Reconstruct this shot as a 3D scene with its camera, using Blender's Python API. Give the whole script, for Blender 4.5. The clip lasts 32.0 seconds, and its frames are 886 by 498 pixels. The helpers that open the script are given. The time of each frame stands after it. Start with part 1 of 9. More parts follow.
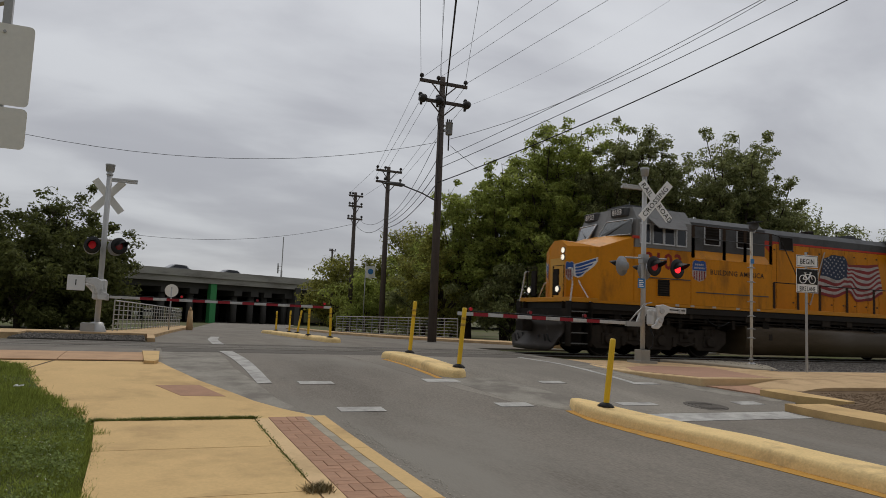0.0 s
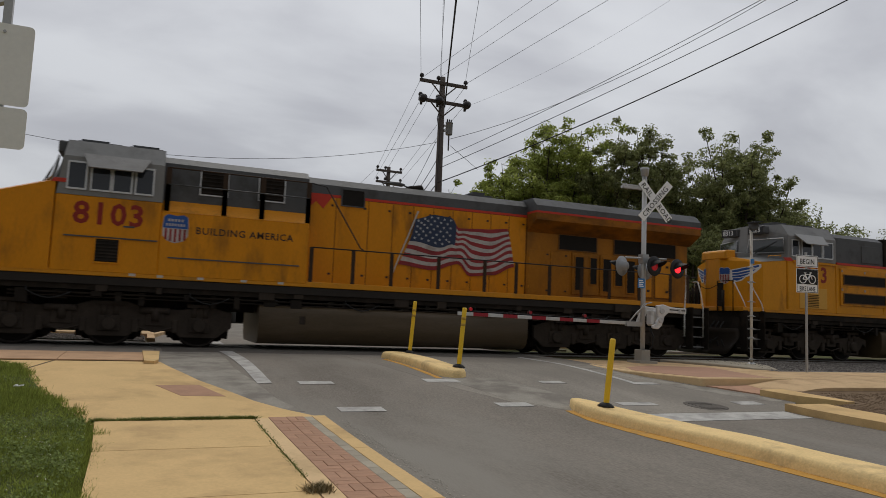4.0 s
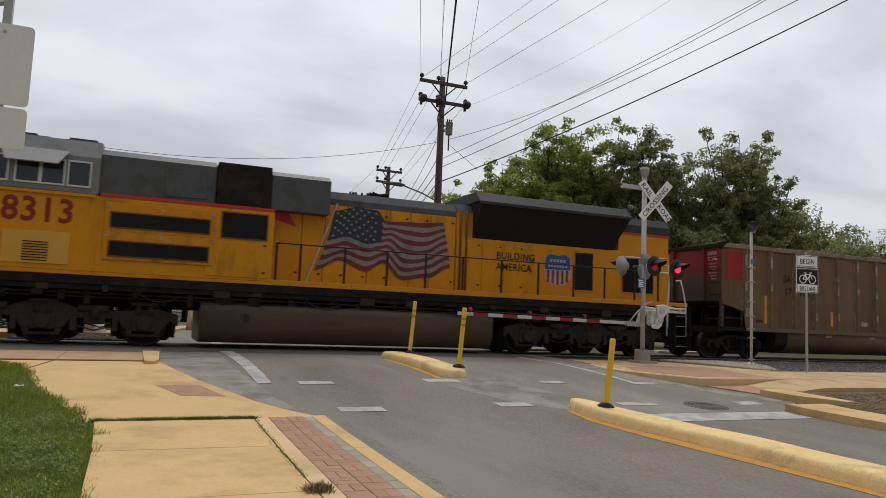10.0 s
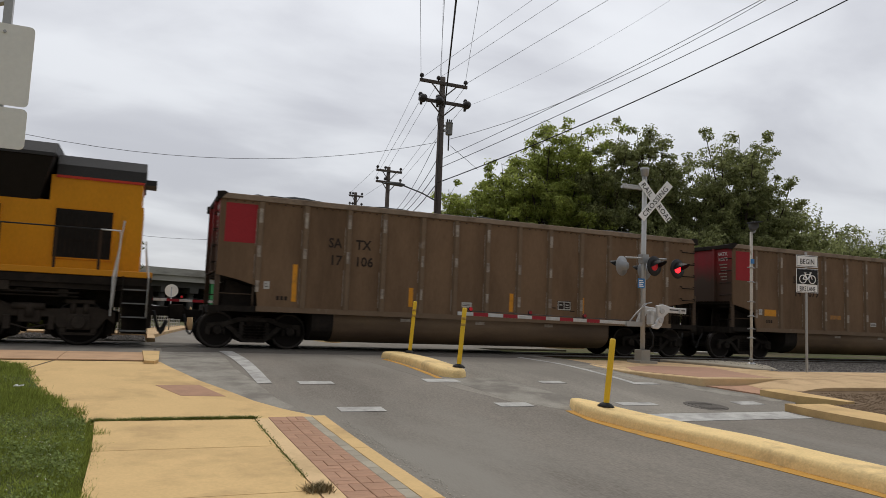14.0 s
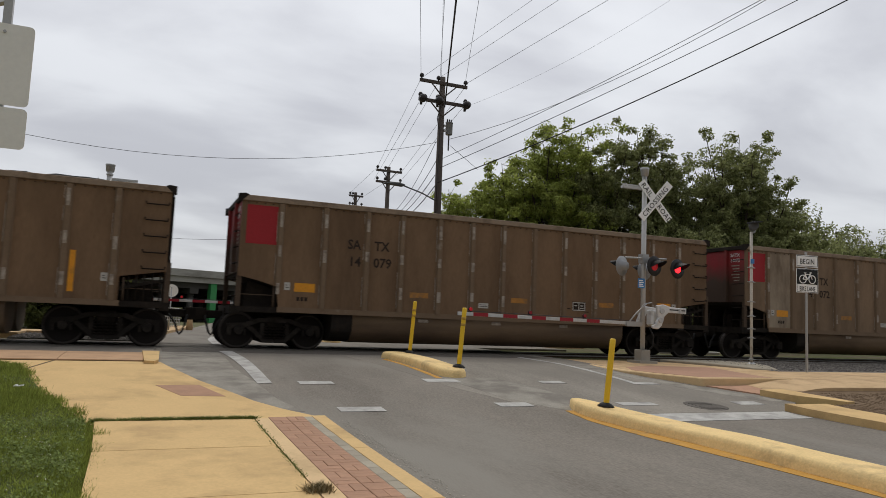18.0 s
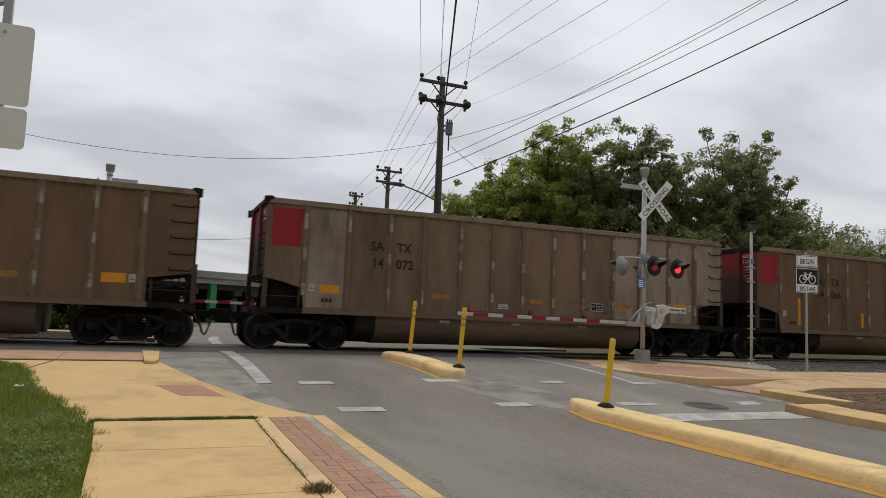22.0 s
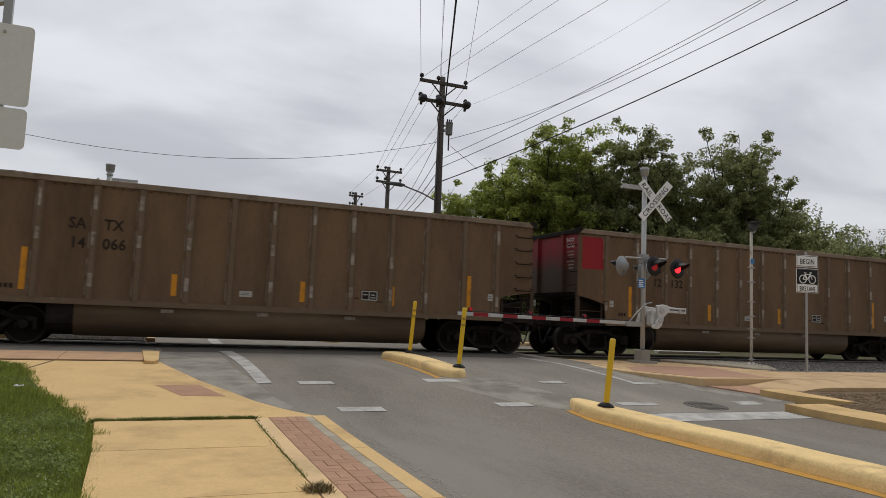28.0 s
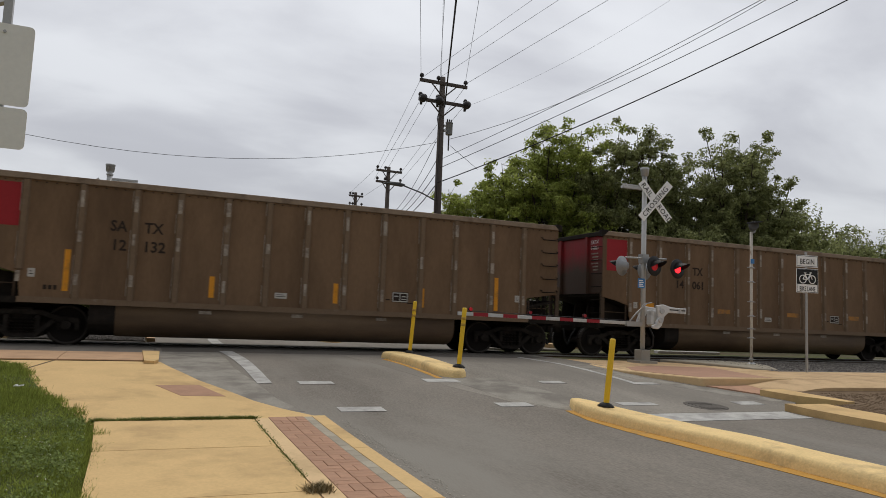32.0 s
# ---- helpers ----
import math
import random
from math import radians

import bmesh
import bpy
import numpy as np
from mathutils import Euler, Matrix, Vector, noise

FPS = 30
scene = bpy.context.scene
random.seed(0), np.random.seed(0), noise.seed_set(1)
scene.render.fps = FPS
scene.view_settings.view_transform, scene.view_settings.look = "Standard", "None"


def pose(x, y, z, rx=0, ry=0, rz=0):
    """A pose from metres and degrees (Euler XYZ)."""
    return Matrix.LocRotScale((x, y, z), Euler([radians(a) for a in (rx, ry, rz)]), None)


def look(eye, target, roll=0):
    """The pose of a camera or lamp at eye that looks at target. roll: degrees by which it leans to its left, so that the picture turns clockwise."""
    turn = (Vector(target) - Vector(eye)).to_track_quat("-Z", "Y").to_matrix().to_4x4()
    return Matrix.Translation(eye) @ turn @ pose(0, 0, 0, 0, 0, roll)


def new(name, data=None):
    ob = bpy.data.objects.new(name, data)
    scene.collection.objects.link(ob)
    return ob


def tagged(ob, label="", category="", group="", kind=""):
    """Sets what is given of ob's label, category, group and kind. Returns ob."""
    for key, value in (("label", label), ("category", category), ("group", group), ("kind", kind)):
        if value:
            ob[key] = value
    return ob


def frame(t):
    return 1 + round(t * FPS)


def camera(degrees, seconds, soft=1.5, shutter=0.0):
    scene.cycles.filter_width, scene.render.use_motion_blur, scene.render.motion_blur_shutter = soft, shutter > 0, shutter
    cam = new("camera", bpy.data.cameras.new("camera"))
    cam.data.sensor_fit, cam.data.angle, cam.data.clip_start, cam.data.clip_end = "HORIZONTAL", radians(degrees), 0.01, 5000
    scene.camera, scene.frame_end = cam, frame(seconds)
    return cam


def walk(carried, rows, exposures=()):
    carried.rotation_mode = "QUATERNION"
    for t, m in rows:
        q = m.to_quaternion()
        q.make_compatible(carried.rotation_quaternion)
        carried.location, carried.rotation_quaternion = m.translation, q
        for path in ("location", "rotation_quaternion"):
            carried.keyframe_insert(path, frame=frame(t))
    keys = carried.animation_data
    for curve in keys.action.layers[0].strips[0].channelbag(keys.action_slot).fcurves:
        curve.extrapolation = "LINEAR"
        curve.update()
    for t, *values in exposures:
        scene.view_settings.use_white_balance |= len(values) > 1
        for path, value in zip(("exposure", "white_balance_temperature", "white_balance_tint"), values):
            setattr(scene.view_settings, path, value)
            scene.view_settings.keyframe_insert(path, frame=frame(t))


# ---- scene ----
cam = camera(64.06, 32.0, soft=0.85, shutter=0.35)
EYE = Vector((0.0, 0.0, 0.967))
YAW, PITCH = radians(22.489), radians(5.553)
AIM = EYE + Vector((math.sin(YAW) * math.cos(PITCH), math.cos(YAW) * math.cos(PITCH), math.sin(PITCH)))
STAND = look(EYE, AIM, roll=2.345)
walk(cam, [(0.0, STAND), (32.0, STAND)], exposures=[(0.0, -0.33), (3.5, -0.33), (5.8, 0.05), (14.0, 0.06), (17.0, 0.03), (25.0, 0.02), (28.0, -0.02), (32.0, -0.02)])

# ---- world and light: an overcast sky ----
world = bpy.data.worlds.new("overcast_sky")
scene.world = world
world.use_nodes = True
wn, wl = world.node_tree.nodes, world.node_tree.links
wn.clear()
w_out = wn.new("ShaderNodeOutputWorld")
w_bg = wn.new("ShaderNodeBackground")
w_bg.inputs["Strength"].default_value = 1.0
sky = wn.new("ShaderNodeTexSky")
sky.sky_type = "NISHITA"
sky.sun_disc = False
sky.sun_elevation, sky.sun_rotation = radians(57), radians(22)
sky_dim = wn.new("ShaderNodeVectorMath")
sky_dim.operation = "SCALE"
sky_dim.inputs["Scale"].default_value = 0.08
wl.new(sky.outputs[0], sky_dim.inputs[0])
w_tc = wn.new("ShaderNodeTexCoord")
w_sep = wn.new("ShaderNodeSeparateXYZ")
wl.new(w_tc.outputs["Generated"], w_sep.inputs[0])
w_h = wn.new("ShaderNodeMath")
w_h.operation = "ADD"
w_h.inputs[1].default_value = 0.22
w_abs = wn.new("ShaderNodeMath")
w_abs.operation = "ABSOLUTE"
wl.new(w_sep.outputs["Z"], w_abs.inputs[0])
wl.new(w_abs.outputs[0], w_h.inputs[0])
w_div = wn.new("ShaderNodeVectorMath")
w_div.operation = "DIVIDE"
w_cmb = wn.new("ShaderNodeCombineXYZ")
for i in range(3):
    wl.new(w_h.outputs[0], w_cmb.inputs[i])
wl.new(w_tc.outputs["Generated"], w_div.inputs[0])
wl.new(w_cmb.outputs[0], w_div.inputs[1])
w_map = wn.new("ShaderNodeMapping")
w_map.inputs["Location"].default_value = (3.1, 0.4, 0.0)
w_map.inputs["Rotation"].default_value = (0, 0, radians(-22))
w_map.inputs["Scale"].default_value = (1.0, 1.5, 1.0)
wl.new(w_div.outputs[0], w_map.inputs[0])
w_n = wn.new("ShaderNodeTexNoise")
w_n.inputs["Scale"].default_value = 1.5
w_n.inputs["Detail"].default_value = 7
w_n.inputs["Roughness"].default_value = 0.48
w_n.inputs["Distortion"].default_value = 0.25
wl.new(w_map.outputs[0], w_n.inputs["Vector"])
w_ramp = wn.new("ShaderNodeValToRGB")
w_ramp.color_ramp.interpolation = "EASE"
w_ramp.color_ramp.elements[0].position = 0.30
w_ramp.color_ramp.elements[0].color = (0.52, 0.525, 0.56, 1)
w_ramp.color_ramp.elements[1].position = 0.68
w_ramp.color_ramp.elements[1].color = (0.735, 0.748, 0.775, 1)
wl.new(w_n.outputs["Fac"], w_ramp.inputs[0])
w_mix = wn.new("ShaderNodeMixRGB")
w_mix.inputs["Fac"].default_value = 0.9
wl.new(sky_dim.outputs[0], w_mix.inputs[1])
wl.new(w_ramp.outputs[0], w_mix.inputs[2])
# an overcast sky is brighter overhead than at the horizon
w_grad = wn.new("ShaderNodeMapRange")
w_grad.inputs["From Min"].default_value, w_grad.inputs["From Max"].default_value = 0.0, 1.0
w_grad.inputs["To Min"].default_value, w_grad.inputs["To Max"].default_value = 0.90, 1.6
wl.new(w_abs.outputs[0], w_grad.inputs["Value"])
# and brighter on the side where the sun stands behind the clouds
w_dot = wn.new("ShaderNodeVectorMath")
w_dot.operation = "DOT_PRODUCT"
w_dot.inputs[1].default_value = (0.37, 0.93, 0.0)
wl.new(w_tc.outputs["Generated"], w_dot.inputs[0])
w_side = wn.new("ShaderNodeMapRange")
w_side.inputs["From Min"].default_value, w_side.inputs["From Max"].default_value = -0.8, 0.7
w_side.inputs["To Min"].default_value, w_side.inputs["To Max"].default_value = 0.5, 1.0
wl.new(w_dot.outputs["Value"], w_side.inputs["Value"])
w_mul = wn.new("ShaderNodeMath")
w_mul.operation = "MULTIPLY"
wl.new(w_grad.outputs["Result"], w_mul.inputs[0])
wl.new(w_side.outputs["Result"], w_mul.inputs[1])
wl.new(w_mul.outputs[0], w_bg.inputs["Strength"])
wl.new(w_mix.outputs[0], w_bg.inputs["Color"])
wl.new(w_bg.outputs[0], w_out.inputs["Surface"])

sun = new("sun", bpy.data.lights.new("sun", "SUN"))
sun.data.energy, sun.data.angle, sun.data.color = 1.15, radians(28), (1.0, 0.95, 0.86)
sun.matrix_world = look((12, 30, 50), (0, 0, 0))


# ---- materials ----
def mat(name, colour, rough=0.7, metal=0.0, var=0.12, scale=6.0, fine=60.0, bump=0.0, stain=None, stain_at=0.6, spread=0.12, glow=0.0, coat=0.0, stretch=(1, 1, 1), fine_var=0.5, island=0.0, through_light=0.0, spec=None, rise=None):
    """A surface with a coarse and a fine variation of its colour, stains with a shape of their own, and a fine relief."""
    m = bpy.data.materials.new(name)
    m.use_nodes = True
    nt = m.node_tree
    b = nt.nodes["Principled BSDF"]
    b.inputs["Roughness"].default_value, b.inputs["Metallic"].default_value = rough, metal
    b.inputs["Coat Weight"].default_value = coat
    b.inputs["Specular IOR Level"].default_value = spec if spec is not None else (0.15 if rough > 0.6 else 0.3 if rough > 0.2 else 0.5)
    tc = nt.nodes.new("ShaderNodeTexCoord")
    mp = nt.nodes.new("ShaderNodeMapping")
    mp.inputs["Scale"].default_value = stretch
    nt.links.new(tc.outputs["Object"], mp.inputs[0])
    n1 = nt.nodes.new("ShaderNodeTexNoise")
    n1.inputs["Scale"].default_value, n1.inputs["Detail"].default_value, n1.inputs["Roughness"].default_value = scale, 5, 0.6
    n2 = nt.nodes.new("ShaderNodeTexNoise")
    n2.inputs["Scale"].default_value, n2.inputs["Detail"].default_value = fine, 3
    for n in (n1, n2):
        nt.links.new(mp.outputs[0], n.inputs["Vector"])
    mixf = nt.nodes.new("ShaderNodeMix")
    mixf.inputs["Factor"].default_value = fine_var
    nt.links.new(n1.outputs["Fac"], mixf.inputs["A"])
    nt.links.new(n2.outputs["Fac"], mixf.inputs["B"])
    val = nt.nodes.new("ShaderNodeMapRange")
    val.inputs["From Min"].default_value, val.inputs["From Max"].default_value = 0.3, 0.7
    val.inputs["To Min"].default_value, val.inputs["To Max"].default_value = 1 - var, 1 + var
    nt.links.new(mixf.outputs["Result"], val.inputs["Value"])
    col = nt.nodes.new("ShaderNodeHueSaturation")
    col.inputs["Color"].default_value = (*colour, 1)
    last = val.outputs["Result"]
    if island:
        if island < 0:
            src = nt.nodes.new("ShaderNodeObjectInfo").outputs["Random"]
        else:
            src = nt.nodes.new("ShaderNodeNewGeometry").outputs["Random Per Island"]
        rm = nt.nodes.new("ShaderNodeMapRange")
        rm.inputs["To Min"].default_value, rm.inputs["To Max"].default_value = 1 - abs(island), 1 + abs(island)
        nt.links.new(src, rm.inputs["Value"])
        mul = nt.nodes.new("ShaderNodeMath")
        mul.operation = "MULTIPLY"
        nt.links.new(last, mul.inputs[0])
        nt.links.new(rm.outputs[0], mul.inputs[1])
        last = mul.outputs[0]
    nt.links.new(last, col.inputs["Value"])
    out = col.outputs["Color"]
    if stain is not None:
        n3 = nt.nodes.new("ShaderNodeTexNoise")
        n3.inputs["Scale"].default_value, n3.inputs["Detail"].default_value, n3.inputs["Roughness"].default_value = scale * 0.7, 8, 0.65
        off = nt.nodes.new("ShaderNodeMapping")
        off.inputs["Location"].default_value = (7.3, 2.1, 4.4)
        off.inputs["Scale"].default_value = stretch
        nt.links.new(tc.outputs["Object"], off.inputs[0])
        nt.links.new(off.outputs[0], n3.inputs["Vector"])
        r = nt.nodes.new("ShaderNodeMapRange")
        r.inputs["From Min"].default_value, r.inputs["From Max"].default_value = stain_at - spread, stain_at + spread
        grime = n3.outputs["Fac"]
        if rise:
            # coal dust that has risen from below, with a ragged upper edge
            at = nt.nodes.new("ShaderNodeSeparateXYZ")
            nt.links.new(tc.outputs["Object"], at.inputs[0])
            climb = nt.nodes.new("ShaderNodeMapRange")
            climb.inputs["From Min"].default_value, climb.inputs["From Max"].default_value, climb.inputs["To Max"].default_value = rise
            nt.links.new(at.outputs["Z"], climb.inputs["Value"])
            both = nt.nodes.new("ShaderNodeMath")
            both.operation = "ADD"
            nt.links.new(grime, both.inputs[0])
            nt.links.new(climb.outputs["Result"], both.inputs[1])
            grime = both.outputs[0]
        nt.links.new(grime, r.inputs["Value"])
        mx = nt.nodes.new("ShaderNodeMixRGB")
        mx.inputs[2].default_value = (*stain, 1)
        nt.links.new(r.outputs["Result"], mx.inputs[0])
        nt.links.new(out, mx.inputs[1])
        out = mx.outputs[0]
    nt.links.new(out, b.inputs["Base Color"])
    if bump:
        bp = nt.nodes.new("ShaderNodeBump")
        bp.inputs["Strength"].default_value, bp.inputs["Distance"].default_value = 0.6, bump
        nt.links.new(n2.outputs["Fac"], bp.inputs["Height"])
        nt.links.new(bp.outputs["Normal"], b.inputs["Normal"])
    if through_light:
        tr = nt.nodes.new("ShaderNodeBsdfTranslucent")
        nt.links.new(out, tr.inputs["Color"])
        ms = nt.nodes.new("ShaderNodeMixShader")
        ms.inputs[0].default_value = through_light
        nt.links.new(b.outputs[0], ms.inputs[1])
        nt.links.new(tr.outputs[0], ms.inputs[2])
        nt.links.new(ms.outputs[0], nt.nodes["Material Output"].inputs["Surface"])
    if glow:
        b.inputs["Emission Color"].default_value, b.inputs["Emission Strength"].default_value = (*colour, 1), glow
    return m


M_ASPHALT = mat("asphalt", (0.196, 0.175, 0.148), 0.9, var=0.36, scale=0.8, fine=45, bump=0.005, stain=(0.235, 0.218, 0.188), stain_at=0.58, spread=0.1, stretch=(1, 0.35, 1))
M_ASPHALT_DARK = mat("dark_asphalt", (0.125, 0.113, 0.098), 0.9, var=0.2, scale=1.2, fine=120, bump=0.004)
M_CONC = mat("tan_concrete", (0.63, 0.435, 0.205), 0.9, var=0.10, scale=1.6, fine=40, bump=0.002, stain=(0.43, 0.29, 0.14), stain_at=0.63, spread=0.12)
M_BARRIER = mat("pale_barrier_concrete", (0.55, 0.53, 0.52), 0.85, var=0.08, scale=2, fine=40)
M_CONC_GREY = mat("grey_concrete", (0.33, 0.31, 0.27), 0.9, var=0.12, scale=2, fine=60, bump=0.002)
M_KERB = mat("yellow_kerb_paint", (0.80, 0.585, 0.275), 0.8, var=0.16, scale=3, fine=40, bump=0.006, stain=(0.46, 0.33, 0.17), stain_at=0.63, spread=0.1)
M_BRICK = mat("red_paver", (0.43, 0.255, 0.168), 0.9, var=0.15, scale=5, fine=90, bump=0.002, island=-0.08, stain=(0.33, 0.20, 0.135), stain_at=0.6)
M_PLATFORM = mat("red_landing_paving", (0.41, 0.245, 0.168), 0.9, var=0.12, scale=2, fine=60, bump=0.002, stain=(0.36, 0.22, 0.15), stain_at=0.6)
M_PAVER_GREY = mat("grey_paver", (0.36, 0.32, 0.25), 0.9, var=0.12, scale=9, fine=90, bump=0.002, island=-0.12)
M_JOINT = mat("sandy_joint", (0.27, 0.165, 0.11), 0.95, var=0.2, scale=9, fine=90)
M_CRACK = mat("dark_joint", (0.12, 0.085, 0.05), 0.95, var=0.2, scale=9, fine=90)
M_WHITE_LINE = mat("worn_white_line", (0.46, 0.45, 0.42), 0.8, var=0.2, scale=4, fine=70, stain=(0.26, 0.245, 0.23), stain_at=0.55, spread=0.12)
M_ORANGE_LINE = mat("yellow_road_line", (0.50, 0.27, 0.06), 0.8, var=0.15, scale=5, fine=70, stain=(0.2, 0.16, 0.1), stain_at=0.64, spread=0.1)
M_BAND = mat("tan_pink_band_concrete", (0.49, 0.315, 0.19), 0.9, var=0.12, scale=2, fine=40, bump=0.003, stain=(0.37, 0.24, 0.15), stain_at=0.58)
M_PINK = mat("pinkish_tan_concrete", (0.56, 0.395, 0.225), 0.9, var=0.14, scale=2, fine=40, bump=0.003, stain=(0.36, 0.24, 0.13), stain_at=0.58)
M_WORN = mat("worn_pale_asphalt", (0.285, 0.265, 0.226), 0.9, var=0.25, scale=2.2, fine=50, bump=0.005, stain=(0.188, 0.17, 0.146), stain_at=0.52, spread=0.09)
M_FADED = mat("faded_asphalt", (0.243, 0.221, 0.188), 0.9, var=0.34, scale=0.9, fine=45, bump=0.005, stain=(0.19, 0.172, 0.148), stain_at=0.56, spread=0.14, stretch=(1, 0.3, 1))
M_CLOVER = mat("clover_flower", (0.55, 0.55, 0.42), 0.8, var=0.2, island=0.3)
M_SOIL = mat("mulch_soil", (0.165, 0.113, 0.07), 0.95, var=0.4, scale=8, fine=70, bump=0.006)
# Ballast under the rails, much darker than the gravel shoulder.
M_BED_DARK = mat("dark_ballast", (0.036, 0.031, 0.027), 0.95, var=0.3, scale=9, fine=60, bump=0.01)
M_EDGE = mat("pale_edge_concrete", (0.66, 0.475, 0.265), 0.9, var=0.10, scale=1.6, fine=40, bump=0.002, stain=(0.47, 0.33, 0.18), stain_at=0.64, spread=0.12)
M_GRIT = mat("gutter_grit", (0.34, 0.31, 0.26), 0.95, var=0.2, scale=10, fine=60, island=0.4)
M_GROUND = mat("dry_ground", (0.11, 0.092, 0.055), 0.95, var=0.3, scale=0.3, fine=8, stain=(0.09, 0.11, 0.035), stain_at=0.5, spread=0.1)
M_LAWN = mat("lawn_soil", (0.075, 0.09, 0.03), 0.95, var=0.3, scale=3, fine=40)
M_GRAVEL = mat("ballast", (0.115, 0.105, 0.095), 0.9, var=0.25, scale=10, fine=60, island=0.5)
M_GRASS = mat("grass_blade", (0.235, 0.275, 0.055), 0.8, var=0.35, scale=2.5, fine=30, island=0.45, through_light=0.3)
M_WEED = mat("weed", (0.17, 0.20, 0.055), 0.8, var=0.3, scale=6, fine=30, island=0.3)
M_IRON = mat("cast_iron", (0.115, 0.103, 0.09), 0.8, 0.2, var=0.25, scale=6, fine=50)
M_PANEL = mat("concrete_crossing_panel", (0.175, 0.16, 0.138), 0.9, var=0.22, scale=1.5, fine=50, bump=0.004, stain=(0.10, 0.088, 0.074), stain_at=0.58)
M_STEEL = mat("galvanised_steel", (0.42, 0.42, 0.41), 0.45, 0.6, var=0.1, scale=6, fine=60)
M_ALU = mat("silver_paint", (0.66, 0.66, 0.65), 0.45, 0.3, var=0.1, scale=6, fine=60, stain=(0.36, 0.35, 0.33), stain_at=0.64)
M_MAST = mat("mast_aluminium", (0.50, 0.50, 0.49), 0.5, 0.4, var=0.08, scale=5, fine=60)
M_WHITE = mat("white_paint", (0.78, 0.78, 0.76), 0.5, var=0.05, scale=5, fine=50)
M_SIGN_WHITE = mat("white_sign_sheet", (0.92, 0.92, 0.91), 0.45, var=0.03, scale=5, fine=50)
M_SIGN_BACK = mat("sign_back_aluminium", (0.80, 0.79, 0.74), 0.5, 0.1, var=0.05, scale=3, fine=40)
M_BLACK = mat("black_paint", (0.018, 0.018, 0.018), 0.5, var=0.15, scale=6, fine=60)
M_POSTBROWN = mat("grimy_brown_post", (0.045, 0.028, 0.018), 0.7, var=0.2, scale=6, fine=60)
M_STAR = mat("faded_star_white", (0.27, 0.26, 0.25), 0.6, var=0.2)
M_RUBBER = mat("black_rubber", (0.03, 0.03, 0.03), 0.7, var=0.15, scale=6, fine=60)
M_OLD_POLE = mat("rusty_white_paint", (0.58, 0.54, 0.47), 0.7, var=0.2, scale=5, fine=50, stain=(0.24, 0.15, 0.09), stain_at=0.62, spread=0.06, stretch=(2, 2, 0.6))
M_LEAF_WEED = mat("weed_leaf", (0.20, 0.25, 0.075), 0.8, var=0.3, scale=6, fine=30, island=0.35, through_light=0.3)
M_DRY = mat("dry_weed", (0.24, 0.19, 0.10), 0.9, var=0.3, island=0.3)
M_POST = mat("yellow_plastic", (0.78, 0.50, 0.03), 0.5, var=0.06, scale=8, fine=60)
M_POST_TAPE = mat("dull_tape", (0.45, 0.27, 0.04), 0.5, var=0.06, scale=8, fine=60)
M_ARM = mat("gate_arm_white", (0.54, 0.54, 0.525), 0.5, var=0.1, scale=6, fine=50, stain=(0.4, 0.39, 0.37), stain_at=0.62)
M_RED_TAPE = mat("red_reflective", (0.30, 0.02, 0.03), 0.35, var=0.06, scale=8, fine=60)
M_RED_LIT = mat("lit_red_lens", (1.0, 0.02, 0.03), 0.3, glow=2.2, var=0.02)
M_RED_HALF = mat("half_lit_red_lens", (0.6, 0.02, 0.03), 0.3, glow=0.10, var=0.02)
M_RED_DIM = mat("red_lens", (0.22, 0.015, 0.02), 0.2, var=0.05)
M_BLUE_SIGN = mat("blue_sheet", (0.06, 0.22, 0.5), 0.4, var=0.04)
M_POLE = mat("creosoted_pole", (0.105, 0.088, 0.078), 0.9, var=0.3, scale=4, fine=50, bump=0.004, stretch=(4, 4, 0.4))
M_WIRE = mat("wire", (0.035, 0.035, 0.04), 0.6)
M_INSUL = mat("dark_insulator", (0.035, 0.03, 0.03), 0.3)
M_GALV_DARK = mat("transformer_grey", (0.3, 0.31, 0.32), 0.5, 0.2)
M_RAILHEAD = mat("rail_steel", (0.30, 0.28, 0.26), 0.35, 0.8, var=0.2, scale=3, fine=40)
M_RAILWEB = mat("rusty_rail", (0.10, 0.06, 0.04), 0.8, 0.3, var=0.25, scale=5, fine=50)
M_TIE = mat("timber_tie", (0.07, 0.055, 0.045), 0.95, var=0.25, scale=5, fine=50)
# train
M_YEL_B = mat("loco_cleaner_yellow", (0.63, 0.262, 0.008), 0.38, var=0.13, scale=2.2, fine=30, stain=(0.24, 0.095, 0.012), stain_at=0.65, spread=0.1, stretch=(1, 1, 0.3), spec=0.2)
M_YEL = mat("loco_orange_yellow", (0.62, 0.237, 0.006), 0.38, var=0.13, scale=2.2, fine=30, stain=(0.20, 0.085, 0.012), stain_at=0.63, spread=0.11, stretch=(1, 1, 0.3), spec=0.2)
# Yellow darkened for grime and for the shade under the radiator wing.
M_YEL_GRIME_SHADE = mat("loco_grime_and_shade_yellow", (0.36, 0.142, 0.010), 0.5, var=0.2, scale=1.6, fine=30, stain=(0.15, 0.068, 0.014), stain_at=0.56, spread=0.14, stretch=(1, 1, 0.4), spec=0.18)
M_YEL_DOOR = mat("loco_yellow_frame", (0.60, 0.245, 0.012), 0.45, var=0.14, scale=3, fine=30, stain=(0.22, 0.10, 0.02), stain_at=0.64, spread=0.1, stretch=(1, 1, 0.5), spec=0.2)
# Dark brown that carries the shade of hood gaps and recesses.
M_YEL_GAP = mat("hood_brown_gap_shade", (0.16, 0.07, 0.012), 0.6, var=0.2, scale=2, fine=30)
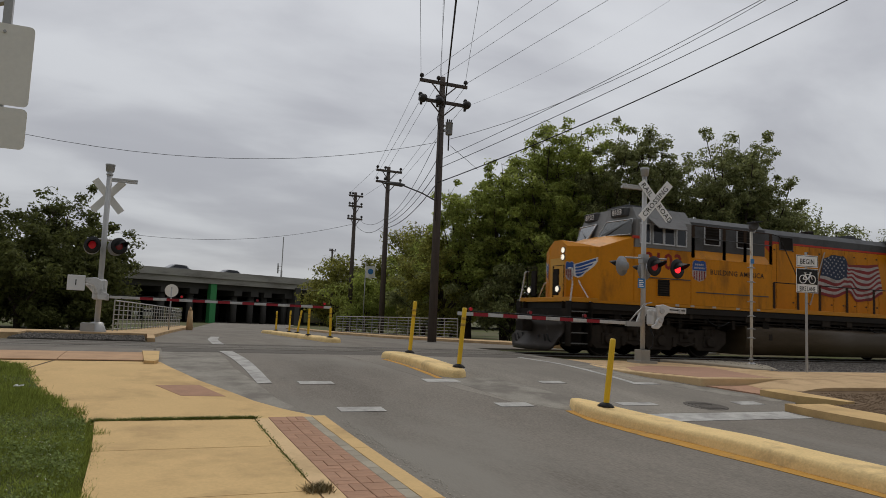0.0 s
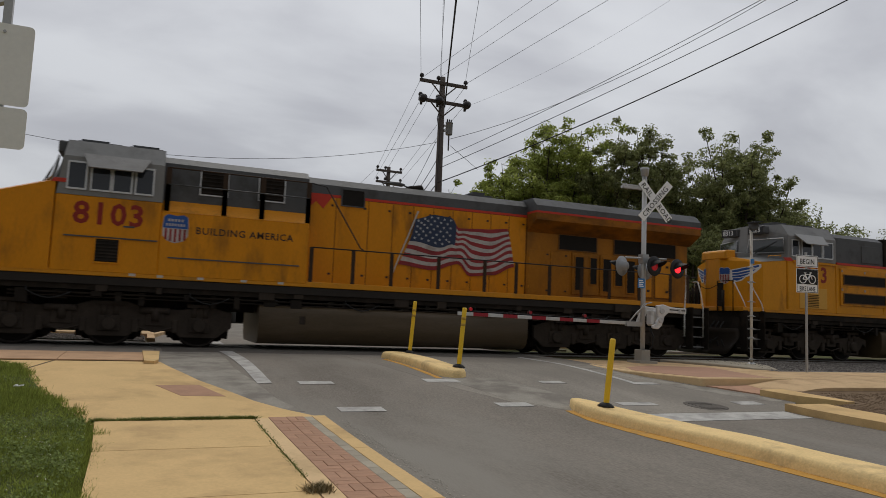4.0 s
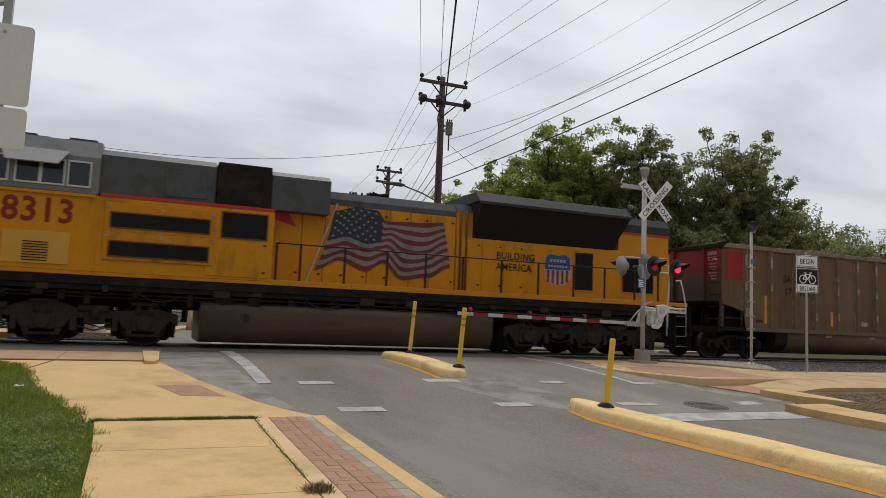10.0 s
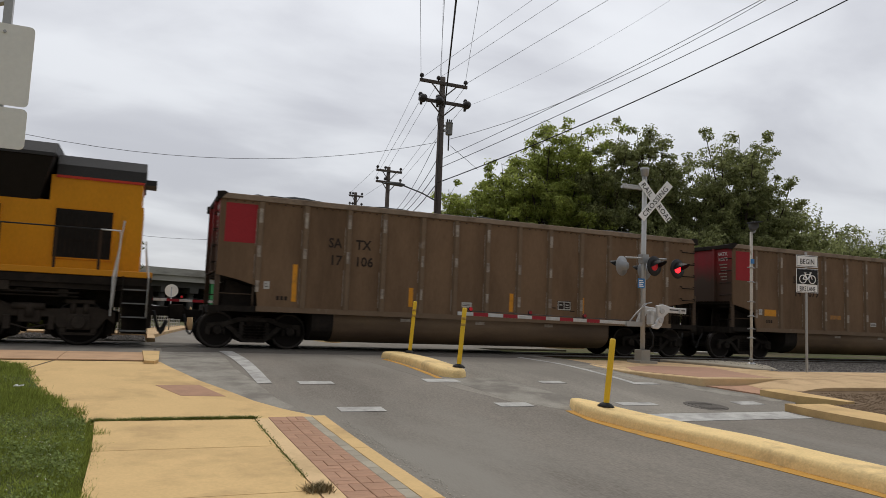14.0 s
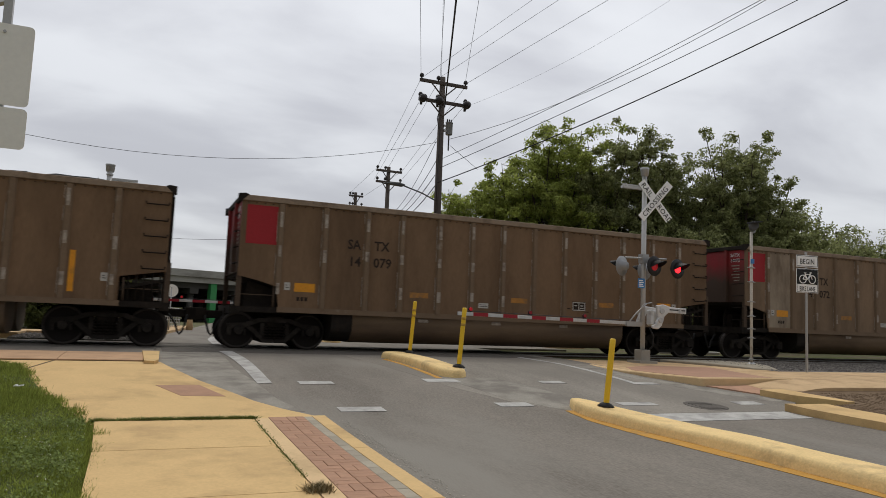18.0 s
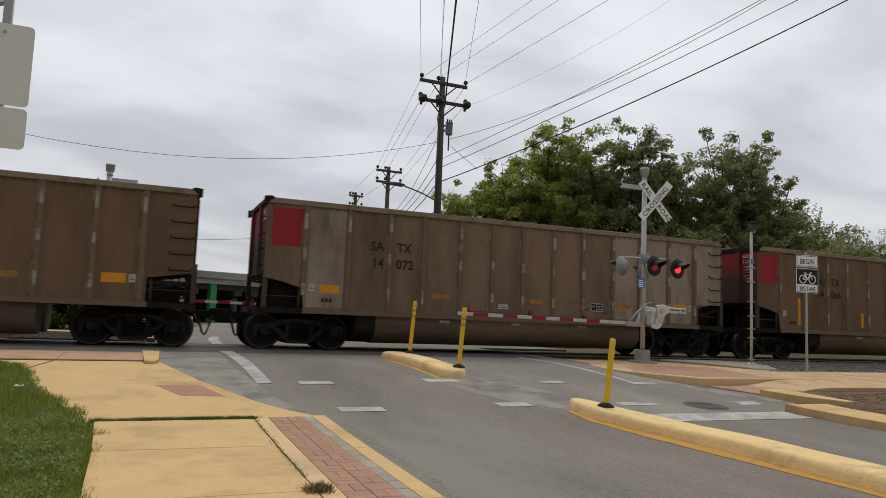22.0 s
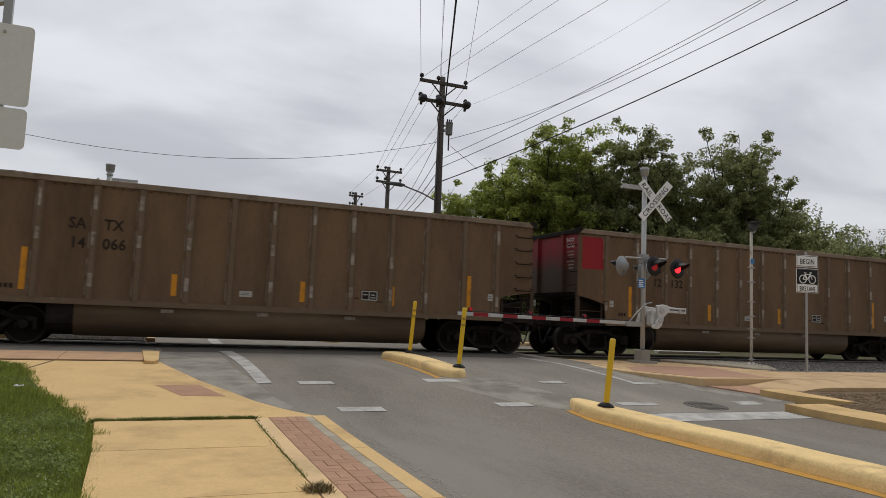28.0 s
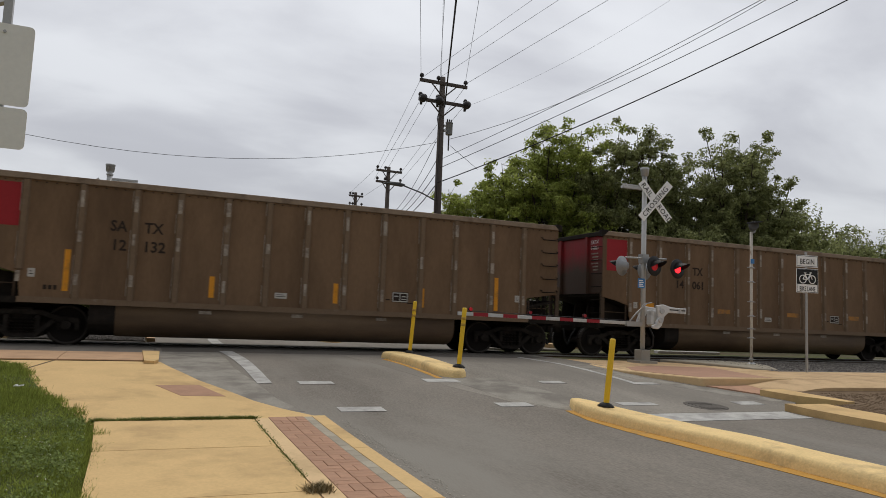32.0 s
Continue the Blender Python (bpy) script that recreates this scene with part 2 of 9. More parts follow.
M_PLOW = mat("scraped_plow_steel", (0.036, 0.029, 0.024), 0.5, 0.2, var=0.3, scale=3, fine=40, stain=(0.09, 0.08, 0.07), stain_at=0.63, spread=0.06)
M_VISOR_DIM = mat("grimy_visor_metal", (0.165, 0.163, 0.16), 0.55, 0.1, var=0.12, scale=3, fine=30, stain=(0.1, 0.095, 0.09), stain_at=0.6)
M_VISOR = mat("visor_metal", (0.27, 0.27, 0.265), 0.5, 0.1, var=0.08, scale=3, fine=30)
# Radiator wing yellow, darkened for its shaded soffit.
M_WING = mat("shaded_radiator_yellow", (0.34, 0.125, 0.010), 0.5, var=0.2, scale=2, fine=30, stain=(0.10, 0.045, 0.012), stain_at=0.52, spread=0.14, stretch=(0.6, 1, 1), spec=0.15)
M_YEL_LIGHT = mat("loco_yellow_door", (0.64, 0.34, 0.05), 0.45, var=0.06, scale=2, fine=30)
M_STRIPE = mat("sill_yellow", (0.60, 0.245, 0.008), 0.4, var=0.06, scale=2, fine=30, stain=(0.27, 0.14, 0.02), stain_at=0.66)
M_GREY = mat("loco_grey", (0.085, 0.088, 0.092), 0.55, var=0.1, scale=2, fine=30, stain=(0.045, 0.043, 0.04), stain_at=0.6)
M_GREY_LIGHT = mat("loco_light_grey", (0.205, 0.205, 0.20), 0.5, var=0.08, scale=2, fine=30, stain=(0.13, 0.13, 0.125), stain_at=0.64)
M_REDLINE = mat("loco_red_stripe", (0.5, 0.04, 0.02), 0.45, var=0.08)
M_UNDER = mat("running_gear_black", (0.017, 0.0135, 0.0105), 0.8, var=0.3, scale=4, fine=40, stain=(0.042, 0.031, 0.023), stain_at=0.62, spread=0.15)
M_FRAMEGREY = mat("grimy_frame_grey", (0.030, 0.026, 0.023), 0.7, var=0.2, scale=3, fine=40, stain=(0.03, 0.026, 0.022), stain_at=0.6)
M_TRUCK = mat("dusty_truck_frame", (0.042, 0.033, 0.026), 0.85, var=0.25, scale=5, fine=50, stain=(0.06, 0.047, 0.036), stain_at=0.6)
# Black for soot, and for the shade below the gondola ends.
M_SOOT_SHADE = mat("soot_and_shade_black", (0.022, 0.018, 0.015), 0.9, var=0.3, scale=4, fine=30, stain=(0.04, 0.03, 0.022), stain_at=0.62)
M_CARTRUCK = mat("sooty_truck_frame", (0.024, 0.020, 0.017), 0.85, var=0.3, scale=5, fine=50, stain=(0.055, 0.046, 0.038), stain_at=0.6)
M_TANK = mat("dusty_fuel_tank", (0.082, 0.058, 0.032), 0.38, var=0.2, scale=2, fine=30, stain=(0.115, 0.083, 0.054), stain_at=0.6, stretch=(0.4, 1, 2))
M_GLASS = mat("cab_glass", (0.02, 0.024, 0.03), 0.08, var=0.02, coat=0.3)
M_WINDSCREEN = mat("sky_lit_windscreen", (0.05, 0.056, 0.054), 0.06, var=0.03, coat=0.5, spec=0.6)
M_FRAME_ALU = mat("window_aluminium", (0.6, 0.6, 0.6), 0.35, 0.6, var=0.05)
M_DARKMESH = mat("dark_louvre", (0.018, 0.016, 0.014), 0.8, var=0.2)
M_NUM_RED = mat("red_numeral", (0.25, 0.022, 0.012), 0.5, var=0.05)
M_NUM_BLACK = mat("dark_lettering", (0.05, 0.03, 0.015), 0.6, var=0.05)
M_FLAG_RED = mat("flag_red", (0.26, 0.028, 0.03), 0.5, var=0.25, scale=3, fine=30, stain=(0.12, 0.03, 0.025), stain_at=0.62)
M_FLAG_WHITE = mat("flag_white", (0.45, 0.415, 0.39), 0.5, var=0.25, scale=3, fine=30, stain=(0.26, 0.22, 0.18), stain_at=0.62)
M_FLAG_BLUE = mat("flag_blue", (0.024, 0.038, 0.078), 0.5, var=0.2)
M_FLAG2_RED = mat("faded_flag_red", (0.16, 0.030, 0.032), 0.5, var=0.25, scale=3, fine=30, stain=(0.085, 0.03, 0.026), stain_at=0.6)
M_FLAG2_WHITE = mat("faded_flag_white", (0.25, 0.215, 0.20), 0.5, var=0.25, scale=3, fine=30, stain=(0.16, 0.13, 0.115), stain_at=0.6)
M_FLAG2_BLUE = mat("faded_flag_blue", (0.030, 0.036, 0.048), 0.5, var=0.2)
M_FLAG_STAR = mat("flag_star_white", (0.42, 0.42, 0.43), 0.5, var=0.15)
M_SHIELD_BLUE = mat("shield_blue", (0.025, 0.085, 0.30), 0.45, var=0.06)
M_RAIL_WHITE = mat("white_grab_rail", (0.7, 0.7, 0.68), 0.5)
M_HEAD = mat("headlight_lit", (1.0, 0.92, 0.75), 0.3, glow=1.0)
M_CAR = mat("gondola_dusty_aluminium", (0.198, 0.125, 0.073), 0.68, 0.0, var=0.16, scale=0.9, fine=25, stain=(0.112, 0.070, 0.041), stain_at=0.58, spread=0.14, stretch=(1.2, 1, 0.35))
M_CARPOST = mat("sooty_brown_post", (0.085, 0.06, 0.042), 0.8, var=0.25, scale=4, fine=30)
M_CHORD = mat("dusty_top_chord", (0.27, 0.205, 0.148), 0.7, var=0.2, scale=2.5, fine=25, stain=(0.14, 0.10, 0.07), stain_at=0.6, spread=0.1)
M_CAR_RIB = mat("gondola_rib", (0.19, 0.132, 0.085), 0.7, var=0.15, scale=2.5, fine=25, stain=(0.27, 0.22, 0.17), stain_at=0.66, spread=0.05, stretch=(1, 1, 0.8))
M_CAR_MID = mat("gondola_greyer_panel", (0.245, 0.168, 0.107), 0.72, var=0.14, scale=0.9, fine=25, stain=(0.125, 0.088, 0.056), stain_at=0.56, spread=0.14, stretch=(1.2, 1, 0.35))
M_ROOFDARK = mat("sooty_roof", (0.034, 0.033, 0.033), 0.6, var=0.2, scale=2, fine=30)
M_CAR_LIGHT = mat("gondola_paler_panel", (0.34, 0.275, 0.20), 0.7, var=0.1, scale=1.5, fine=25, stain=(0.14, 0.1, 0.07), stain_at=0.6, stretch=(1.2, 1, 0.35))
M_CAR_RED = mat("gondola_red_end", (0.33, 0.018, 0.024), 0.6, var=0.12, scale=2, fine=25, stain=(0.15, 0.022, 0.02), stain_at=0.66)
M_CAR_TUB = mat("gondola_tub", (0.17, 0.112, 0.065), 0.6, var=0.15, scale=1.0, fine=25, stain=(0.10, 0.066, 0.042), stain_at=0.56, stretch=(0.5, 1, 2))
M_ORANGE = mat("orange_reflector", (0.72, 0.30, 0.02), 0.45, var=0.12, scale=5, fine=30, stain=(0.3, 0.15, 0.04), stain_at=0.66)
M_ORANGE_DIM = mat("dusty_orange_reflector", (0.42, 0.19, 0.04), 0.6, var=0.2, scale=5, fine=30, stain=(0.2, 0.12, 0.06), stain_at=0.56, spread=0.1)
M_LABEL = mat("white_label", (0.5, 0.48, 0.44), 0.5, var=0.1)
M_CARTEXT = mat("black_car_lettering", (0.035, 0.026, 0.02), 0.7, var=0.1)
M_COAL = mat("coal", (0.012, 0.0115, 0.011), 0.9, var=0.4, scale=8, fine=40, bump=0.03)
M_RIM = mat("worn_rim_steel", (0.055, 0.047, 0.041), 0.5, 0.4, var=0.25, scale=5, fine=40)
M_RUB = mat("scuffed_bare_metal", (0.36, 0.31, 0.255), 0.6, var=0.35, scale=7, fine=40, stain=(0.17, 0.13, 0.10), stain_at=0.56, spread=0.1)
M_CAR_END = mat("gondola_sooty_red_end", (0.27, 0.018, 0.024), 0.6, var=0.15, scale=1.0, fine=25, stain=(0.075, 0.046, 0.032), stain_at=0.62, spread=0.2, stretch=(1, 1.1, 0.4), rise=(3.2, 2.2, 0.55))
M_WHEEL = mat("wheel_steel", (0.022, 0.018, 0.016), 0.65, 0.2, var=0.2, scale=5, fine=40)
# far things
M_BRIDGE = mat("overpass_concrete", (0.36, 0.35, 0.315), 0.9, var=0.1, scale=0.4, fine=5, stain=(0.19, 0.18, 0.16), stain_at=0.6, stretch=(0.5, 1, 2))
# Under-deck concrete: the shade below the deck is put into its colour.
M_BRIDGE_SHADED = mat("shaded_bridge_concrete", (0.075, 0.072, 0.066), 0.9, var=0.12, scale=0.4, fine=5)
M_GREEN_COL = mat("green_column_paint", (0.05, 0.27, 0.09), 0.6, var=0.08)
M_BARK = mat("bark", (0.07, 0.055, 0.045), 0.95, var=0.3, scale=5, fine=40, stretch=(2, 2, 0.5))
M_LEAF_A = mat("leaf_mid_green", (0.32, 0.365, 0.093), 0.65, var=0.35, scale=0.5, fine=4, island=0.45, through_light=0.55)
M_LEAF_B = mat("leaf_dark_green", (0.255, 0.275, 0.115), 0.65, var=0.35, scale=0.5, fine=4, island=0.45, through_light=0.5)
M_LEAF_C = mat("leaf_yellow_green", (0.25, 0.25, 0.06), 0.65, var=0.35, scale=0.5, fine=4, island=0.5, through_light=0.5)
M_LEAF_D = mat("leaf_deep_green", (0.115, 0.128, 0.040), 0.65, var=0.3, scale=0.5, fine=4, island=0.4, through_light=0.45)
M_CARPAINT = mat("car_grey_paint", (0.2, 0.21, 0.22), 0.3, 0.3, coat=0.5)
M_CARPAINT2 = mat("car_dark_paint", (0.05, 0.05, 0.06), 0.3, 0.3, coat=0.5)


# ---- mesh helpers ----
def box(bm, x0, x1, y0, y1, z0, z1):
    v = [bm.verts.new(p) for p in ((x0, y0, z0), (x1, y0, z0), (x1, y1, z0), (x0, y1, z0), (x0, y0, z1), (x1, y0, z1), (x1, y1, z1), (x0, y1, z1))]
    for f in ((3, 2, 1, 0), (4, 5, 6, 7), (0, 1, 5, 4), (1, 2, 6, 5), (2, 3, 7, 6), (3, 0, 4, 7)):
        bm.faces.new([v[i] for i in f])
    return v


def cyl(bm, a, b, r0, r1=None, seg=10):
    """A round bar or cone from a to b."""
    a, b = Vector(a), Vector(b)
    r1 = r0 if r1 is None else r1
    q = (b - a).to_track_quat("Z", "Y")
    rings = []
    for c, r in ((a, r0), (b, r1)):
        rings.append([bm.verts.new(c + q @ Vector((r * math.cos(2 * math.pi * i / seg), r * math.sin(2 * math.pi * i / seg), 0))) for i in range(seg)])
    for i in range(seg):
        j = (i + 1) % seg
        f = bm.faces.new((rings[0][i], rings[0][j], rings[1][j], rings[1][i]))
        f.smooth = seg > 6
    bm.faces.new(rings[0][::-1])
    bm.faces.new(rings[1])


def tube(bm, pts, r, seg=8):
    """A bent bar swept through the points."""
    pts = [Vector(p) for p in pts]
    rings = []
    for i, p in enumerate(pts):
        d = (pts[min(i + 1, len(pts) - 1)] - pts[max(i - 1, 0)]).normalized()
        side = d.cross(Vector((0.13, 0.07, 1.0)))
        if side.length < 0.15:
            side = d.cross(Vector((0.1, 1.0, 0.05)))
        side.normalize()
        up = side.cross(d)
        rings.append([bm.verts.new(p + side * (r * math.cos(2 * math.pi * k / seg)) + up * (r * math.sin(2 * math.pi * k / seg))) for k in range(seg)])
    for r0, r1 in zip(rings, rings[1:]):
        for k in range(seg):
            f = bm.faces.new((r0[k], r0[(k + 1) % seg], r1[(k + 1) % seg], r1[k]))
            f.smooth = True
    bm.faces.new(rings[0][::-1])
    bm.faces.new(rings[-1])


def prism(bm, prof, y0, y1, axis="y"):
    """A profile in (x, z), drawn out along y; with axis x a profile in (y, z), drawn out along x; with axis z in (x, y) along z."""
    def p(a, b, c):
        return {"y": (a, c, b), "x": (c, a, b), "z": (a, b, c)}[axis]
    lo = [bm.verts.new(p(a, b, y0)) for a, b in prof]
    hi = [bm.verts.new(p(a, b, y1)) for a, b in prof]
    n = len(prof)
    for i in range(n):
        j = (i + 1) % n
        bm.faces.new((lo[i], lo[j], hi[j], hi[i]))
    bm.faces.new(lo[::-1])
    bm.faces.new(hi)


def lathe(bm, prof, axis_a, axis_b, seg=20):
    """A turned body: prof is a list of (distance along the axis, radius)."""
    a, b = Vector(axis_a), Vector(axis_b)
    d = (b - a).normalized()
    q = d.to_track_quat("Z", "Y")
    rings = []
    for t, r in prof:
        rings.append([bm.verts.new(a + d * t + q @ Vector((r * math.cos(2 * math.pi * i / seg), r * math.sin(2 * math.pi * i / seg), 0))) for i in range(seg)])
    for r0, r1 in zip(rings, rings[1:]):
        for i in range(seg):
            j = (i + 1) % seg
            f = bm.faces.new((r0[i], r0[j], r1[j], r1[i]))
            f.smooth = True
    bm.faces.new(rings[0][::-1])
    bm.faces.new(rings[-1])


def mesh_of(name, bm, material, bevel=0.0):
    bmesh.ops.recalc_face_normals(bm, faces=bm.faces)
    if bevel:
        bmesh.ops.bevel(bm, geom=bm.edges[:], offset=bevel, segments=1, affect="EDGES", clamp_overlap=True)
    me = bpy.data.meshes.new(name)
    bm.to_mesh(me)
    bm.free()
    me.materials.append(material)
    return me


def part(name, bm, material, parent=None, label="", bevel=0.0):
    """Links a bmesh as one mesh object, under a thing or a part."""
    ob = new(name, mesh_of(name, bm, material, bevel))
    if parent is not None:
        ob.parent = parent
    if label:
        ob["label"] = label
    return ob


def thing(name, m, label, category, group="", kind=""):
    ob = new(name)
    ob.matrix_world = m
    return tagged(ob, label, category, group, kind)


def setting(name, bm, material, label="", bevel=0.0):
    return tagged(part(name, bm, material, None, label, bevel), kind="structure")


def text_part(name, body, size, material, parent, m, label="", depth=0.004, sx=1.0, spacing=1.0, align="LEFT", bold=0.0):
    cu = bpy.data.curves.new(name, "FONT")
    cu.body, cu.size, cu.extrude, cu.space_character, cu.align_x, cu.offset = body, size, depth, spacing, align, bold
    cu.resolution_u = 2
    tmp = bpy.data.objects.new(name, cu)
    scene.collection.objects.link(tmp)
    dg = bpy.context.evaluated_depsgraph_get()
    me = bpy.data.meshes.new_from_object(tmp.evaluated_get(dg))
    bpy.data.objects.remove(tmp)
    me.transform(m @ Matrix.Diagonal((sx, 1, 1, 1)))
    me.materials.clear()
    me.materials.append(material)
    ob = new(name, me)
    ob.parent = parent
    if label:
        ob["label"] = label
    return ob


ROAD_Y = (3.0, 6.0, 8.1, 8.8, 10.0, 11.0, 12.0, 13.0, 15.0)
ROAD_Z = (-0.425, -0.408, -0.376, -0.347, -0.256, -0.178, -0.109, -0.053, 0.0)
ROAD_M = (0.0, 0.010, 0.022, 0.064, 0.079, 0.075, 0.065, 0.045, 0.0)


def gz(y):
    """Height of road and paths: the road climbs to the crossing and falls away behind it."""
    if y < 15:
        if y <= ROAD_Y[0]:
            return ROAD_Z[0]
        k = next(i for i in range(1, len(ROAD_Y)) if y <= ROAD_Y[i])
        a, b = ROAD_Y[k - 1], ROAD_Y[k]
        f = (y - a) / (b - a)
        z0, z1, m0, m1 = ROAD_Z[k - 1], ROAD_Z[k], ROAD_M[k - 1] * (b - a), ROAD_M[k] * (b - a)
        return z0 + f * (m0 + f * (3 * (z1 - z0) - 2 * m0 - m1 + f * (m0 + m1 - 2 * (z1 - z0))))
    if y < 24:
        return 0.0
    return -1.25 * min((y - 24) / 96, 1)


def slab(bm, outline, off, thick, step=0.6):
    """A sheet of that outline in (x, y), draped on the road's heights, off above them, with a skirt."""
    me = bmesh.new()
    vs = [me.verts.new((x, y, 0)) for x, y in outline]
    me.faces.new(vs)
    y0, y1 = min(p[1] for p in outline), max(p[1] for p in outline)
    y = math.ceil(y0 / step) * step
    while y < y1:
        if 3 < y < 16:
            bmesh.ops.bisect_plane(me, geom=me.verts[:] + me.edges[:] + me.faces[:], plane_co=(0, y, 0), plane_no=(0, 1, 0))
        y += step
    for y in (24.0, 120.0):
        bmesh.ops.bisect_plane(me, geom=me.verts[:] + me.edges[:] + me.faces[:], plane_co=(0, y, 0), plane_no=(0, 1, 0))
    top, low = {}, {}
    for v in me.verts:
        top[v] = bm.verts.new((v.co.x, v.co.y, gz(v.co.y) + off))
        low[v] = bm.verts.new((v.co.x, v.co.y, gz(v.co.y) + off - thick))
    for f in me.faces:
        bm.faces.new([top[v] for v in f.verts])
    for e in me.edges:
        if len(e.link_faces) == 1:
            a, b = e.verts
            bm.faces.new((top[a], top[b], low[b], low[a]))
    me.free()


# ---- ground, road, pavements ----
def build_ground():
    bm = bmesh.new()
    ys = [-2500, -60] + [3 + 0.75 * i for i in range(17)] + [24, 40, 120, 300, 2500]
    xs = [-2500, -300, -40, 40, 300, 2500]
    grid = [[bm.verts.new((x, y, gz(y) - 0.07)) for x in xs] for y in ys]
    for a, b in zip(grid, grid[1:]):
        for i in range(len(xs) - 1):
            bm.faces.new((a[i], a[i + 1], b[i + 1], b[i]))
    setting("ground", bm, M_GROUND)

    bm = bmesh.new()
    slab(bm, [(2.02, -14), (1.95, 8.9), (1.2, 9.8), (0.7, 11.2), (0.3, 12.8), (0.2, 13.6), (0.24, 15.3), (0.24, 23.5), (1.0, 31), (3.1, 50), (10.8, 124), (58, 420),
              (76, 420), (24, 124), (10.9, 60), (10.2, 40), (11.0, 31.7), (14.2, 25.2), (14.2, 22.2), (10.4, 22), (10.5, 16.4), (10.0, 13.7), (10.0, 12.7), (10.4, 11.5), (10.95, 10.2), (10.95, 9.5), (10.0, 8.85), (10.15, -14)], 0.0, 0.3)
    setting("road", bm, M_ASPHALT)

    def strip(name, x0, x1, y0, y1, m, off=0.005, outline=None):
        b = bmesh.new()
        slab(b, outline or [(x0, y0), (x1, y0), (x1, y1), (x0, y1)], off, 0.004)
        return setting(name, b, m)

    # dark repair band and wheel-darkened lane
    strip("road_patch", 0.4, 10.0, 16.6, 17.9, M_ASPHALT_DARK, 0.004)
    # solid and broken white lines
    strip("road_line", 0, 0, 0, 0, M_WHITE_LINE, 0.008, [(1.67, 11.28), (1.9, 11.3), (1.92, 17.1), (1.62, 17.0)])
    strip("road_line", 0, 0, 0, 0, M_WHITE_LINE, 0.008, [(1.75, 20.4), (2.05, 20.2), (2.12, 23), (2.5, 26.5), (2.2, 26.5), (1.82, 23)])
    for x0, x1, y0, y1 in ((2.32, 2.88, 11.24, 11.5), (4.56, 5.2, 11.48, 11.8), (6.8, 7.3, 11.36, 11.62), (8.9, 9.38, 11.26, 11.5), (2.47, 3.1, 9.22, 9.5), (4.94, 5.5, 9.42, 9.7), (7.1, 7.8, 9.4, 9.64), (9.5, 10.05, 9.35, 9.62)):
        strip("road_line", x0, x1, y0, y1, M_WHITE_LINE, 0.008)
    strip("stop_line", 6.9, 9.85, 8.2, 8.78, M_WHITE_LINE, 0.008)
    strip("road_line", 0, 0, 0, 0, M_WHITE_LINE, 0.008, [(8.78, 11.3), (8.92, 11.3), (9.35, 16.8), (9.2, 16.8)])
    strip("yellow_line", 0, 0, 0, 0, M_ORANGE_LINE, 0.006, [(5.98, -14), (6.2, -14), (6.2, 4.7), (6.18, 6.0), (6.10, 7.0), (6.02, 8.0), (5.96, 9.1), (5.83, 9.1), (5.76, 8.4), (5.80, 7.2), (5.87, 6.3), (5.94, 5.4), (5.98, 4.6)])
    strip("yellow_line", 4.9, 5.02, 11.9, 15.2, M_ORANGE_LINE, 0.006)

    def piece(name, outline, off, thick, m, parent):
        b = bmesh.new()
        slab(b, outline, off, thick)
        return part(name, b, m, parent)

    def rect(x0, x1, y0, y1):
        return [(x0, y0), (x1, y0), (x1, y1), (x0, y1)]

    # worn, paler patches of the road
    strip("road_patch", 0, 0, 0, 0, M_FADED, 0.0015, [(4.2, 16.6), (4.5, 13.0), (4.8, 11.0), (5.3, 9.8), (5.85, 9.15), (6.7, 8.85), (9.95, 8.85), (10.85, 9.55), (10.7, 10.2), (10.15, 11.5), (9.7, 12.8), (9.75, 13.8), (10.3, 16.5)])
    strip("road_patch", 0, 0, 0, 0, M_WORN, 0.003, [(0.25, 13.9), (0.6, 11.3), (1.1, 10.1), (1.6, 9.5), (2.0, 9.25), (1.78, 10.1), (1.66, 11.4), (1.5, 13.0), (1.56, 16.5), (0.35, 16.5)])
    strip("road_patch", 0, 0, 0, 0, M_WORN, 0.003, [(5.0, 12.0), (6.1, 11.9), (6.7, 9.7), (7.3, 8.95), (6.6, 8.75), (5.85, 9.15), (5.3, 10.1)])
    strip("road_patch", 0, 0, 0, 0, M_WORN, 0.003, [(9.5, 12.7), (9.9, 11.5), (10.8, 10.2), (10.8, 9.6), (10.3, 9.7), (9.6, 11.0), (9.2, 12.6), (9.3, 15.0), (9.75, 15.0)])

    # pavement beside the camera
    bm = bmesh.new()
    slab(bm, [(-0.28, -12), (1.93, -12), (1.93, 8.46), (-0.38, 8.46), (-0.30, 6.84), (-0.28, 5.3)], 0.075, 0.3)
    bed = setting("pavement", bm, M_CRACK)
    for y0, y1 in ((-12, 1.0), (1.01, 3.3), (3.31, 5.2), (5.21, 6.885), (6.9, 8.42)):
        edge = [float(np.interp(v, [0, 5.38, 6.84, 8.44], [-0.30, -0.305, -0.335, -0.41])) for v in (y0, y1)]
        piece("slab", [(edge[0], y0), (1.235, y0), (1.235, y1), (edge[1], y1)], 0.10, 0.3, M_CONC, bed)
        piece("edge_slab", rect(1.25, 1.405, y0, y1 + 0.012), 0.10, 0.3, M_EDGE, bed)
    for i in range(11):
        piece("kerb_stone", rect(1.93, 2.09, -12 + 1.87 * i, -12 + 1.87 * i + 1.86), 0.10, 0.4, M_CONC, bed)
    bm = bmesh.new()
